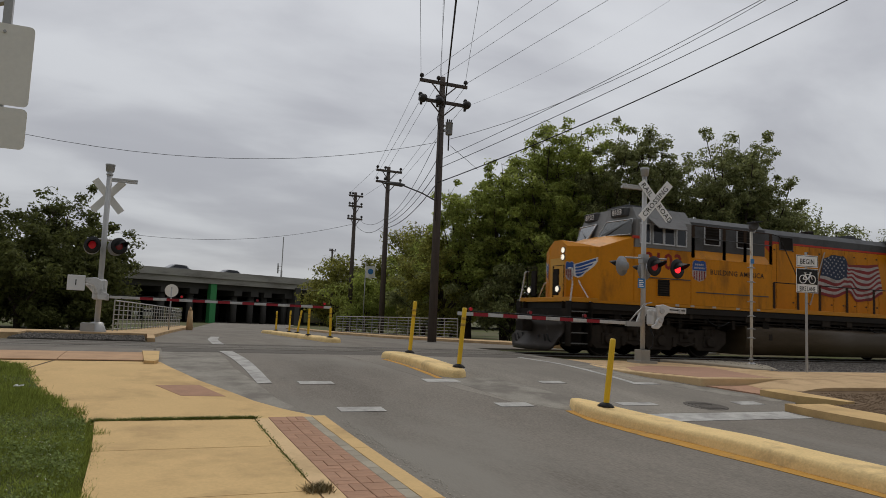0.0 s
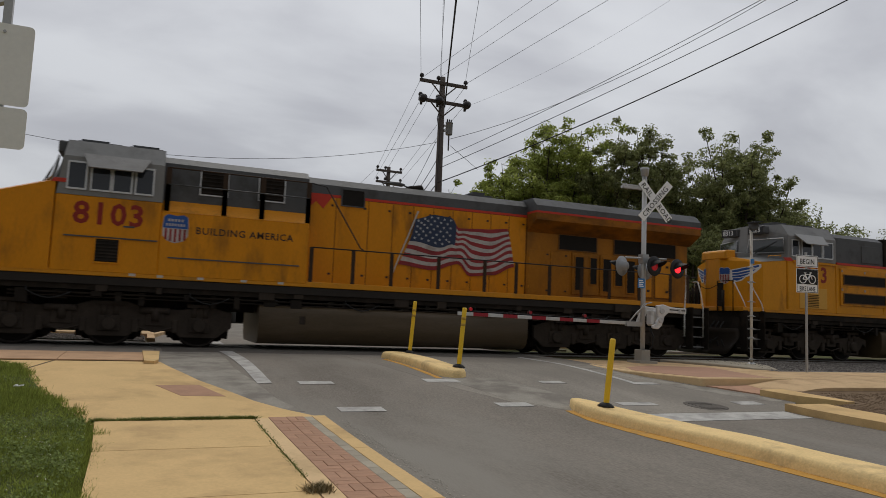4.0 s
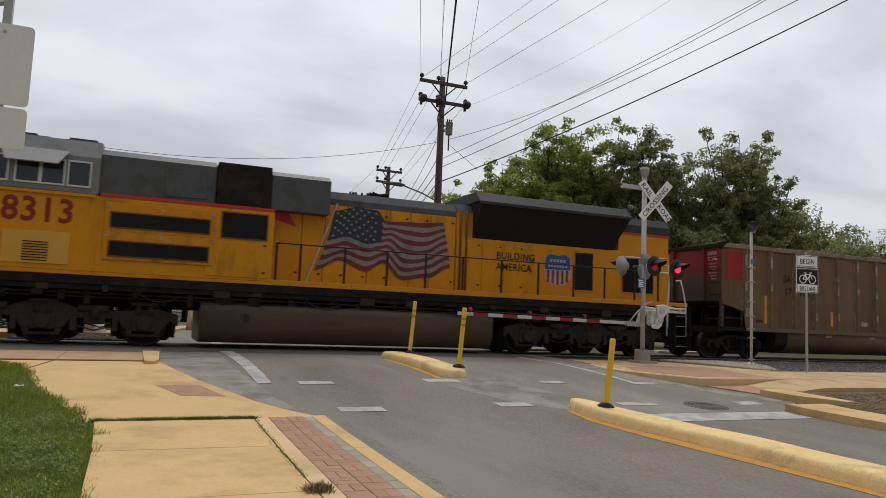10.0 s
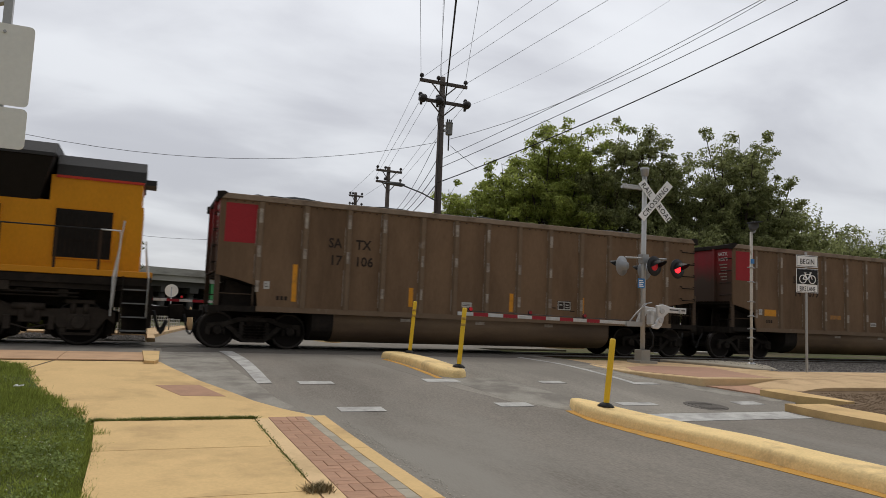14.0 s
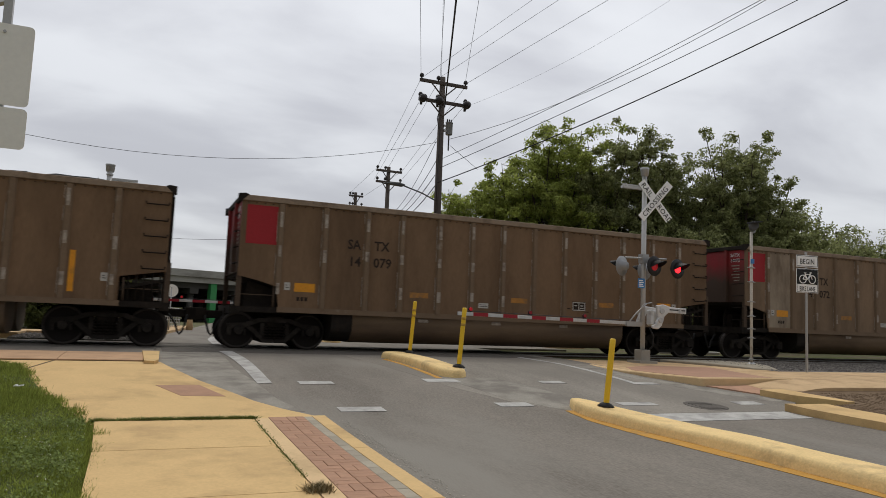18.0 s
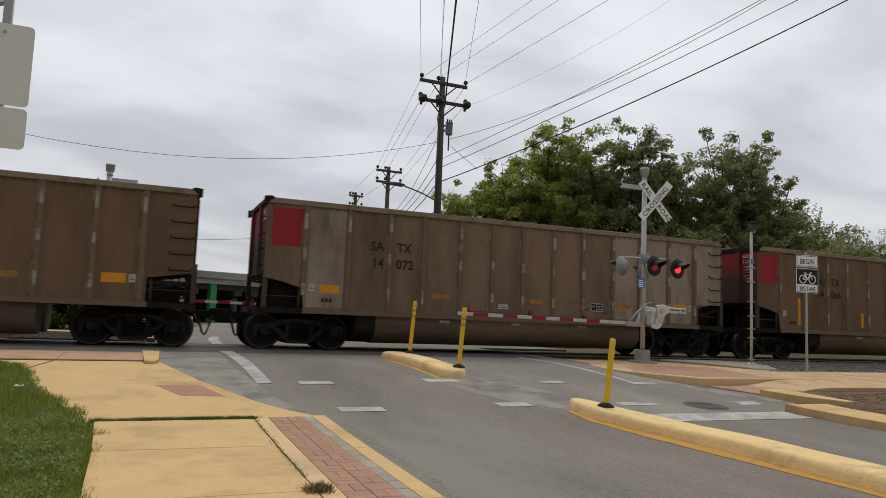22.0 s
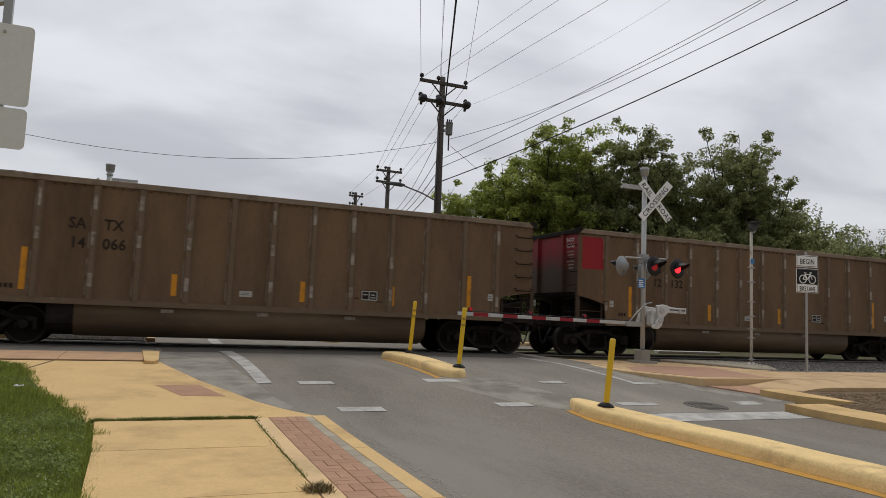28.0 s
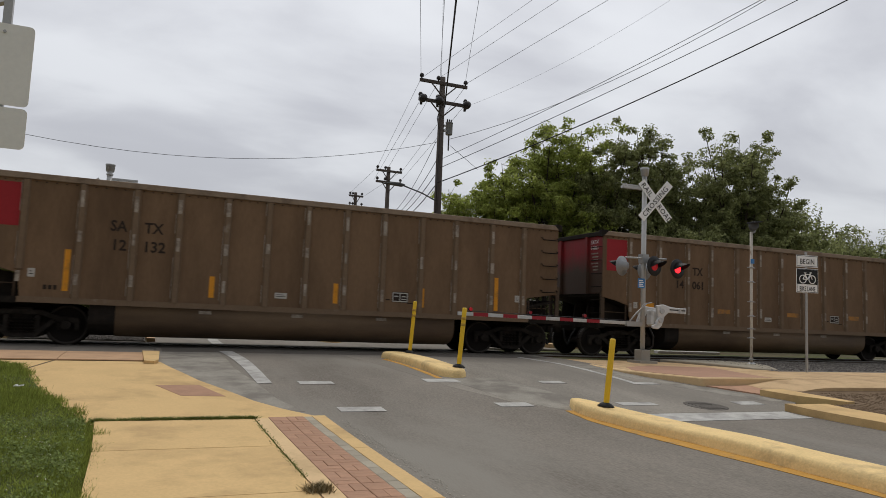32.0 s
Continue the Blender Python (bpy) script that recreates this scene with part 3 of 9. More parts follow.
    slab(bm, [(-0.46, 8.46), (2.09, 8.46), (2.07, 8.86), (1.72, 9.33), (1.43, 9.84), (1.14, 10.6), (0.82, 11.4), (0.45, 12.77), (0.30, 13.5), (-9, 13.5), (-9, 12.6), (-2.2, 13.05), (-1.9, 12.9), (-1.4, 11.4), (-1.1, 10.3), (-0.68, 9.25)], 0.03, 0.3)
    setting("pavement_corner", bm, M_CONC)
    bm = bmesh.new()
    slab(bm, [(-8, 13.51), (0.03, 13.51), (0.03, 15.25), (-8, 15.25)], 0.04, 0.3)
    band = setting("pavement_band", bm, M_CRACK)
    for i in range(6):
        x0 = -8 + i * 1.34
        piece("slab", rect(x0, x0 + 1.328, 13.52, 15.25), 0.055, 0.2, M_BAND, band)
    piece("joint", [(-1.62, 12.4), (-1.585, 12.4), (-1.33, 13.49), (-1.37, 13.49)], 0.033, 0.01, M_CRACK, band)
    strip("track_shoulder", -40, 0.23, 15.27, 17.15, M_ASPHALT, 0.02)
    bm = bmesh.new()
    slab(bm, [(0.04, 13.2), (0.2, 13.12), (0.27, 13.3), (0.32, 15.3), (0.0, 15.3)], 0.085, 0.4)
    part("kerb_end", bm, M_CONC, None, bevel=0.055)["kind"] = "structure"
    bm = bmesh.new()
    slab(bm, [(0.21, 10.97), (0.8, 10.98), (1.09, 10.14), (0.52, 10.19)], 0.034, 0.02)
    setting("ramp_panel", bm, M_BRICK)
    bm = bmesh.new()
    slab(bm, [(-14, -14), (-0.4, -14), (-0.32, 5.4), (-0.40, 7.0), (-0.46, 8.44), (-0.7, 9.2), (-1.12, 10.3), (-1.4, 11.4), (-1.75, 12.85), (-2.2, 13.05), (-9, 12.6), (-14, 12.6)], 0.05, 0.2)
    setting("lawn", bm, M_LAWN)

    # islands: low, with rounded shoulders and rounded ends
    def island(x0, x1, y0, y1, h, m, bend=0.0):
        b = bmesh.new()
        n = max(8, int((y1 - y0) / 0.25))
        cx = (x0 + x1) / 2
        sides = []
        for z, inset in ((-0.1, 0.0), (0.55, 0.01), (0.84, 0.03), (0.96, 0.06), (1.0, 0.11)):
            left, right = [], []
            w = (x1 - x0) / 2 - inset
            for i in range(n + 1):
                f = i / n
                for e in ((0.0, 0.12, 0.4, 0.75) if i in (0, n - 1) else (0.0,)):
                    g = min(f + e / n, 1.0) if i == 0 else f + (1 - (1 - e) ** 1) / n
                    y = y0 + inset + (y1 - y0 - 2 * inset) * min(g, 1.0)
                    d = min(y - y0 - inset, y1 - inset - y)
                    k = math.sqrt(max(0.0, 1 - (1 - min(d / (1.1 if bend and y > y1 - 2 else 0.3), 1)) ** 2))
                    k = max(k, 0.25)
                    e = min(max((y - y1 + 3.2) / 3.0, 0), 1)
                    mid = cx + bend * e * e * (3 - 2 * e) + 0.012 * noise.noise((y * 1.3, 2.0, z))
                    up = gz(y) + h * z * (1 + 0.10 * noise.noise((y * 0.9, z, 7.0)))
                    wk = w * k * (1 + 0.05 * noise.noise((y * 2.1, 5.0, z)))
                    left.append(b.verts.new((mid - wk, y, up)))
                    right.append(b.verts.new((mid + wk, y, up)))
            sides.append((left, right))
        for (l0, r0), (l1, r1) in zip(sides, sides[1:]):
            for p, q in ((l0, l1), (r0, r1)):
                for i in range(len(p) - 1):
                    f = b.faces.new((p[i], p[i + 1], q[i + 1], q[i]))
                    f.smooth = True
            b.faces.new((l0[0], r0[0], r1[0], l1[0]))
            b.faces.new((l0[-1], r0[-1], r1[-1], l1[-1]))
        left, right = sides[-1]
        for i in range(len(left) - 1):
            b.faces.new((left[i], left[i + 1], right[i + 1], right[i])).smooth = True
        bmesh.ops.remove_doubles(b, verts=b.verts[:], dist=0.0005)
        o = part("traffic_island", b, m, None)
        return tagged(o, "long low traffic island painted tan yellow on the road", "traffic island", "traffic islands", "structure")

    island(6.14, 6.72, -13, 9.40, 0.15, M_KERB, -0.27)
    island(5.06, 5.62, 11.95, 15.9, 0.15, M_KERB)
    island(5.55, 6.15, 23.25, 37.5, 0.15, M_KERB)

    # crossing: panels, rails, ties, ballast
    bm = bmesh.new()
    box(bm, -5.8, 10.6, 17.9, 20.9, -0.3, -0.10)
    crossing = setting("crossing", bm, M_UNDER)
    for i in range(8):
        x0 = 0.3 + (i - 3) * 2.05
        for y0, y1 in ((18.0 if i > 2 else 17.2, 18.52), (18.74, 19.94), (20.16, 20.75)):
            bm = bmesh.new()
            box(bm, x0, x0 + 2.035, y0, y1, -0.1, 0.004)
            part("panel", bm, M_PANEL, crossing)
    for y in (18.6225, 20.0575):
        bm = bmesh.new()
        prism(bm, [(y - 0.036, -0.04), (y + 0.036, -0.04), (y + 0.036, -0.008), (y + 0.026, 0.0), (y - 0.026, 0.0), (y - 0.036, -0.008)], -160, 260, "x")
        rail = tagged(part("rail", bm, M_RAILHEAD, None), kind="structure")
        bm = bmesh.new()
        prism(bm, [(y - 0.07, -0.17), (y + 0.07, -0.17), (y + 0.012, -0.13), (y + 0.012, -0.04), (y - 0.012, -0.04), (y - 0.012, -0.13)], -160, 260, "x")
        part("rail_web", bm, M_RAILWEB, rail)
    bm = bmesh.new()
    x = -30.0
    while x < 70:
        if not -5.8 < x < 10.6:
            box(bm, x, x + 0.22, 18.04, 20.64, -0.28, -0.12)
        x += 0.55
    tagged(part("track_ties", bm, M_TIE), "row of dark timber ties under the rails", "railway ties", kind="stuff")
    for xa, xb in ((-160, -5.8), (10.6, 260)):
        bm = bmesh.new()
        prism(bm, [(16.4, -0.3), (17.3, -0.15), (21.4, -0.15), (22.4, -0.3)], xa, xb, "x")
        setting("ballast_bed", bm, M_BED_DARK)

    # the corner across the road: raised brick landing, ramp, path, planting bed
    bm = bmesh.new()
    prism(bm, [(10.49, 16.6), (9.84, 14.0), (9.74, 12.95), (9.84, 12.22), (10.1, 11.65), (10.28, 11.13), (12.75, 11.15), (13.0, 13.1), (14.5, 13.1), (14.8, 14.6), (14.2, 15.6), (12.9, 16.4)], -0.5, -0.012, "z")
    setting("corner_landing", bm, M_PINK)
    bm = bmesh.new()
    prism(bm, [(10.45, 16.6), (10.61, 16.6), (9.98, 14.0), (9.88, 12.98), (9.97, 12.28), (10.22, 11.72), (10.38, 11.25), (12.7, 11.25), (12.73, 11.11), (10.24, 11.09), (10.06, 11.63), (9.80, 12.2), (9.70, 12.95), (9.80, 14.0)], -0.5, -0.004, "z")
    setting("corner_kerb", bm, M_EDGE, bevel=0.02)
    bm = bmesh.new()
    prism(bm, [(10.55, 13.9), (10.02, 12.98), (10.1, 12.3), (10.32, 11.75), (10.46, 11.3), (12.35, 11.3), (12.45, 11.9), (13.3, 14.1), (11.75, 14.5)], -0.04, -0.007, "z")
    setting("brick_landing", bm, M_PLATFORM)
    # path and brick ramp: level beside the landing, falling to the bed's edge and to the gutter
    def path_z(x, y):
        flat = -0.016 - 0.08 * min(max((11.06 - y) / 1.0, 0), 1)
        f = min(max((x - 11.1) / 1.4, 0), 1)
        return gz(y) + 0.025 + (flat - gz(y) - 0.025) * f * f * (3 - 2 * f)

    def sheet(name, rows, m):
        b = bmesh.new()
        grid = [[b.verts.new((x, y, path_z(x, y))) for x in xs] for y, xs in rows]
        for r0, r1 in zip(grid, grid[1:]):
            for i in range(len(r0) - 1):
                b.faces.new((r0[i], r0[i + 1], r1[i + 1], r1[i]))
        rim = [e for e in b.edges if len(e.link_faces) == 1]
        low = bmesh.ops.extrude_edge_only(b, edges=rim)["geom"]
        for v in low:
            if isinstance(v, bmesh.types.BMVert):
                v.co.z -= 0.3
        return setting(name, b, m)

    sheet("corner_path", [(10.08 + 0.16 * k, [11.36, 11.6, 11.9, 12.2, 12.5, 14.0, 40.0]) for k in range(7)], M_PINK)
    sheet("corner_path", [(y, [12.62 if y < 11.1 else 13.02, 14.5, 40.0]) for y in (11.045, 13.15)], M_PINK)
    sheet("brick_ramp", [(10.1 + 0.19 * k, [10.86 - 0.11 * k, 11.0, 11.2, 11.35]) for k in range(6)], M_BRICK)
    bm = bmesh.new()
    slab(bm, [(10.76, 10.14), (11.38, 10.2), (11.80, 9.0), (11.58, 8.98), (10.98, 9.62)], 0.115, 0.4)
    setting("return_kerb", bm, M_CONC)
    bm = bmesh.new()
    slab(bm, [(10.92, 8.8), (11.85, 8.95), (11.45, 10.08), (40, 9.98), (40, -14), (10.92, -14)], 0.09, 0.3)
    setting("planting_bed", bm, M_SOIL)
    bm = bmesh.new()
    slab(bm, [(9.98, 8.8), (10.9, 8.8), (10.9, -13), (9.98, -13)], 0.08, 0.3)
    walkside = setting("pavement", bm, M_CRACK)
    for k in range(9):
        y1 = 8.86 - 2.5 * k
        piece("kerb_stone", rect(9.95, 10.16, y1 - 2.485, y1), 0.118, 0.4, M_CONC, walkside)
    for k in range(14):
        y1 = 8.84 - 1.5 * k
        piece("slab", rect(10.18, 10.9, y1 - 1.485, y1), 0.112, 0.3, M_CONC, walkside)
    bm = bmesh.new()
    slab(bm, [(14.45, 13.17), (60, 13.17), (60, 16.6), (13.2, 16.6), (14.3, 15.6), (14.8, 14.6)], 0.03, 0.3)
    setting("gravel_shoulder", bm, M_GRAVEL)
    bm = bmesh.new()
    slab(bm, [(13.5, 16.3), (15.5, 16.25), (16.1, 15.5), (15.5, 14.3), (14.75, 13.3), (14.3, 13.6), (14.0, 14.6)], 0.055, 0.2)
    setting("signal_pad", bm, M_PAVER_GREY, bevel=0.02)
    # manhole in the road, lying in its slope
    bm = bmesh.new()
    lathe(bm, [(0, 0.36), (0.007, 0.36), (0.008, 0.31), (0.006, 0.305), (0.006, 0.02)], (0, 0, -0.003), (0, 0, 5), 28)
    cover = setting("manhole_cover", bm, M_IRON)
    tilt = math.degrees(math.atan((gz(9.75) - gz(8.85)) / 0.9))
    cover.matrix_world = pose(8.7, 9.33, gz(9.33), tilt, 0, 0)
    for k in range(5):
        bm = bmesh.new()
        box(bm, -0.2, 0.2, -0.23 + 0.1 * k, -0.17 + 0.1 * k, 0.003, 0.0075)
        part("rib", bm, M_IRON, cover)


def scatter(name, n, region, size, material, seed, label, category, off, flat=0.7):
    """Loose stones or chips strewn over an area in (x, y)."""
    rng = np.random.default_rng(seed)
    x = region[0] + (region[1] - region[0]) * rng.random(n)
    y = region[2] + (region[3] - region[2]) * rng.random(n)
    s = size * (0.5 + rng.random(n))
    z = np.array([gz(v) for v in y]) + off + s * 0.25
    oct_v = np.array([(1, 0, 0), (-1, 0, 0), (0, 1, 0), (0, -1, 0), (0, 0, 1), (0, 0, -1)], float)
    oct_f = np.array([(0, 2, 4), (2, 1, 4), (1, 3, 4), (3, 0, 4), (2, 0, 5), (1, 2, 5), (3, 1, 5), (0, 3, 5)])
    v = oct_v[None] * s[:, None, None] * (0.6 + 0.6 * rng.random((n, 6, 3)))
    v[:, :, 2] *= flat
    a = 2 * np.pi * rng.random(n)
    ca, sa = np.cos(a)[:, None], np.sin(a)[:, None]
    vx, vy = v[:, :, 0] * ca - v[:, :, 1] * sa, v[:, :, 0] * sa + v[:, :, 1] * ca
    v = np.stack([vx + x[:, None], vy + y[:, None], v[:, :, 2] + z[:, None]], -1).reshape(-1, 3)
    f = (oct_f[None] + 6 * np.arange(n)[:, None, None]).reshape(-1, 3)
    me = bpy.data.meshes.new(name)
    me.from_pydata(v.tolist(), [], f.tolist())
    me.materials.append(material)
    tagged(new(name, me), label, category, kind="stuff")


build_ground()
scatter("ballast_stones", 9000, (14.6, 30, 13.3, 16.6), 0.035, M_GRAVEL, 5, "loose grey ballast stones beside the track", "gravel", 0.02)
scatter("ballast_stones", 2600, (-3.2, 0.0, 21.0, 24.1), 0.035, M_GRAVEL, 6, "dark ballast stones between track and pavement", "gravel", 0.02)
scatter("gutter_grit", 1500, (2.13, 2.42, 2.0, 8.7), 0.008, M_GRIT, 21, "fine pale grit in the gutter along the kerb", "grit", 0.001, 0.25)
scatter("mulch_chips", 2000, (11.0, 11.9, 6.0, 8.85), 0.014, M_SOIL, 17, "brown mulch and twigs along the pavement edge", "mulch", 0.09, 0.4)
scatter("mulch_chips", 9000, (11.95, 18, 6.0, 9.9), 0.016, M_SOIL, 7, "brown mulch and twigs on the planting bed", "mulch", 0.09, 0.4)


# ---- crossing signals ----
def lamp_head(mast, p, facing, lens, shell=None, name="flasher"):
    """A flashing light with its round black background, visor and lens; facing: degrees about z, 0 looks to -y."""
    m = Matrix.Translation(p) @ pose(0, 0, 0, 0, 0, facing)
    bm = bmesh.new()
    lathe(bm, [(0, 0.02), (0.02, 0.10), (0.16, 0.13), (0.18, 0.27), (0.19, 0.27), (0.195, 0.16)], (0, 0.17, 0), (0, -1, 0), 24)
    o = part(name, bm, shell or M_BLACK, mast, "round black flasher with visor" if shell is None else "pale grey back of a flasher")
    o.data.transform(m)
    bm = bmesh.new()
    lathe(bm, [(0, 0.125), (0.01, 0.12), (0.02, 0.08), (0.025, 0.02)], (0, -0.022, 0), (0, -1, 0), 20)
    ln = part("lens", bm, lens, o, "dark red lens" if lens == M_RED_DIM else "glowing red lens")
    ln.data.transform(m)
    bm = bmesh.new()
    seg = 14
    a0 = [bm.verts.new((0.165 * math.cos(math.pi * i / seg - 0.12), -0.02, 0.165 * math.sin(math.pi * i / seg * 1.1 - 0.12))) for i in range(seg + 1)]
    a1 = [bm.verts.new((0.165 * math.cos(math.pi * i / seg - 0.12), -0.02 - 0.30 * math.sin(math.pi * (i + 1) / (seg + 2)), 0.165 * math.sin(math.pi * i / seg * 1.1 - 0.12))) for i in range(seg + 1)]
    for i in range(seg):
        bm.faces.new((a0[i], a0[i + 1], a1[i + 1], a1[i]))
    bmesh.ops.solidify(bm, geom=bm.faces[:], thickness=0.006)
    for q in bm.verts:
        if q.co.y < -0.08:
            q.co.x += -0.35 * (q.co.y + 0.05)
            q.co.z -= -0.12 * (q.co.y + 0.05)
    v = part("visor", bm, M_BLACK, o)
    v.data.transform(m)
    return o


def crossbuck(mast, p, facing, lettered):
    m = Matrix.Translation(p) @ pose(0, 0, 0, 0, 0, facing)
    for k, ang in enumerate((50, -50)):
        bm = bmesh.new()
        box(bm, -0.66, 0.66, -0.012 - 0.02 * k, -0.02 * k, -0.115, 0.115)
        b = part("crossbuck_blade", bm, M_SIGN_WHITE if lettered else M_SIGN_BACK, mast, "white crossbuck blade" if lettered else "bare back of a crossbuck blade", bevel=0.003)
        b.data.transform(m @ pose(0, 0, 0, 0, ang, 0))
        if lettered:
            words = (("RAIL", -0.6), ("ROAD", 0.14)) if k == 0 else (("CROSSING", -0.56),)
            for body, x in words:
                t = text_part("crossbuck_word", body, 0.2, M_BLACK, b, Matrix.Translation((x, -0.016 - 0.02 * k, -0.07)) @ pose(0, 0, 0, 90), depth=0.002, sx=1.02 if k == 0 else 1.08, spacing=1.05)
                t.data.transform(m @ pose(0, 0, 0, 0, ang, 0))


def gate_arm(mast, x0, x1, y, z0, z1, lights, first, reds):
    """Striped arm from the mechanism at x0 to its tip at x1."""
    arm = bmesh.new()
    h = 0.043
    prism(arm, [(x0, z0 - h), (x1, z1 - h), (x1, z1 + h), (x0, z0 + h)], y - 0.03, y + 0.03)
    a = part("gate_arm", arm, M_ARM, mast, "red and white striped gate arm", bevel=0.008)
    step = 1 if x1 > x0 else -1
    for k in range(reds):
        f0 = (first + 0.81 * k) / abs(x1 - x0)
        f1 = f0 + 0.40 / abs(x1 - x0)
        xa, xb = x0 + (x1 - x0) * f0, x0 + (x1 - x0) * f1
        za, zb = z0 + (z1 - z0) * f0, z0 + (z1 - z0) * f1
        for ya, yb in ((y - 0.033, y - 0.029), (y + 0.029, y + 0.033)):
            bm = bmesh.new()
            prism(bm, [(xa, za - h), (xb, zb - h), (xb, zb + h), (xa, za + h)], ya, yb)
            part("stripe", bm, M_RED_TAPE, a)
    bm = bmesh.new()
    for k in range(1):
        f = 0.05
        cyl(bm, (x0 + (x1 - x0) * f, y - 0.036, z0 + (z1 - z0) * f - 0.03), (x0 + (x1 - x0) * f, y - 0.03, z0 + (z1 - z0) * f - 0.03), 0.012, seg=6)
    part("arm_bolt", bm, M_BLACK, a)
    for f, lit in lights:
        x, z = x0 + (x1 - x0) * f, z0 + (z1 - z0) * f
        bm = bmesh.new()
        cyl(bm, (x, y - 0.05, z + 0.12), (x, y + 0.05, z + 0.12), 0.042, seg=12)
        lm = part("arm_light", bm, M_RED_HALF if lit else M_RED_TAPE, a, "small red gate light")
        bm = bmesh.new()
        box(bm, x - 0.03, x + 0.03, y - 0.03, y + 0.03, z + 0.05, z + 0.09)
        cyl(bm, (x, y - 0.02, z + 0.12), (x, y + 0.02, z + 0.12), 0.052, seg=12)
        part("arm_light_body", bm, M_BLACK, lm)
    bm = bmesh.new()
    tube(bm, [(x0, y - 0.02, z0 + 0.07), (x1 + (x0 - x1) * 0.06, y - 0.02, z1 + 0.07)], 0.008, 5)
    part("arm_cable", bm, M_WIRE, a)


def mast_base(x, y, label):
    m = thing("crossing_signal", pose(x, y, 0), label, "railroad signal", "crossing signals")
    return m


def build_right_signal():
    X, Y = 12.36, 15.6
    s = mast_base(X, Y, "silver crossing signal mast with crossbuck, flashers and lowered gate")
    bm = bmesh.new()
    box(bm, -0.15, 0.15, -0.15, 0.15, 0.0, 0.34)
    part("mast_foot", bm, M_CONC_GREY, s, "square grey junction foot", bevel=0.012)
    bm = bmesh.new()
    box(bm, -0.28, 0.28, -0.28, 0.28, -0.1, 0.05)
    part("foot_plate", bm, M_CONC_GREY, s)
    bm = bmesh.new()
    cyl(bm, (0, 0, 0.05), (0, 0, 5.05), 0.065, seg=16)
    mast = part("mast", bm, M_MAST, s)
    bm = bmesh.new()
    lathe(bm, [(0, 0.07), (0.02, 0.10), (0.16, 0.11), (0.18, 0.12), (0.24, 0.12), (0.25, 0.02)], (0, 0, 5.05), (0, 0, 6), 16)
    part("bell", bm, M_STEEL, s, "grey warning bell")
    bm = bmesh.new()
    box(bm, -0.75, 0.05, -0.05, 0.05, 4.66, 4.73)
    box(bm, -0.75, -0.1, -0.04, -0.02, 4.74, 4.78)
    part("sign_bracket", bm, M_MAST, s)
    crossbuck(s, (0.26, -0.13, 4.38), -10, True)
    bm = bmesh.new()
    tube(bm, [(-0.62, -0.02, 2.78), (0.75, -0.02, 2.82)], 0.025, 8)
    box(bm, -0.1, 0.1, -0.1, 0.1, 2.66, 2.9)
    part("lamp_arm", bm, M_STEEL, s)
    lamp_head(s, (0.12, -0.28, 2.58), 8, M_RED_HALF)
    lamp_head(s, (0.95, -0.22, 2.56), 8, M_RED_LIT)
    lamp_head(s, (-0.62, 0.10, 2.56), 198, M_RED_DIM, M_GALV_DARK)
    lamp_head(s, (0.30, 0.32, 2.5), 190, M_RED_DIM, M_GALV_DARK)
    bm = bmesh.new()
    box(bm, -0.24, -0.02, -0.09, -0.075, 1.98, 2.24)
    sg = part("notice_plate", bm, M_BLUE_SIGN, s, "small blue notice plate")
    bm = bmesh.new()
    for k in range(4):
        box(bm, -0.215, -0.06 - 0.03 * (k % 2), -0.096, -0.09, 2.02 + 0.05 * k, 2.045 + 0.05 * k)
    part("notice_print", bm, M_SIGN_WHITE, sg)
    # gate mechanism
    bm = bmesh.new()
    box(bm, 0.02, 0.28, -0.36, -0.08, 0.98, 1.42)
    part("gate_mechanism", bm, M_ALU, s, "silver gate mechanism housing", bevel=0.05)
    bm = bmesh.new()
    prism(bm, [(-0.08, 0.92), (0.10, 0.90), (0.22, 1.0), (0.30, 1.24), (0.42, 1.34), (0.92, 1.34), (0.94, 1.47), (0.48, 1.50), (0.26, 1.56), (0.04, 1.52), (0.10, 1.2), (0.02, 1.02), (-0.08, 1.0)], -0.52, -0.44)
    part("counterweight_arm", bm, M_ALU, s, "silver counterweight arm", bevel=0.015)
    bm = bmesh.new()
    prism(bm, [(-0.05, 1.06), (0.18, 1.0), (0.28, 1.3), (0.7, 1.40), (0.7, 1.47), (0.16, 1.52)], 0.2, 0.27)
    part("counterweight_arm", bm, M_ALU, s, "silver counterweight arm", bevel=0.015)
    bm = bmesh.new()
    box(bm, 0.76, 0.97, -0.58, -0.5, 1.33, 1.48)
    part("counterweight", bm, M_ALU, s, bevel=0.01)
    bm = bmesh.new()
    box(bm, 0.80, 0.93, -0.585, -0.579, 1.40, 1.43)
    box(bm, 0.46, 0.75, -0.526, -0.519, 1.41, 1.44)
    part("slot", bm, M_BLACK, s)
    for xx, zz in ((0.16, 1.14), (0.2, 1.38)):
        bm = bmesh.new()
        cyl(bm, (xx, -0.56, zz), (xx, -0.5, zz), 0.07, seg=14)
        part("pivot_hub", bm, M_MAST, s)
    bm = bmesh.new()
    tube(bm, [(-0.55, -0.1, 1.03), (-0.3, -0.1, 1.3), (0.05, -0.1, 1.58)], 0.02, 6)
    tube(bm, [(0.05, -0.3, 1.6), (-0.2, -0.3, 1.55), (-0.35, -0.2, 1.25)], 0.018, 6)
    box(bm, -0.6, -0.1, -0.12, -0.02, 0.95, 1.08)
    part("arm_bracket", bm, M_STEEL, s)
    bm = bmesh.new()
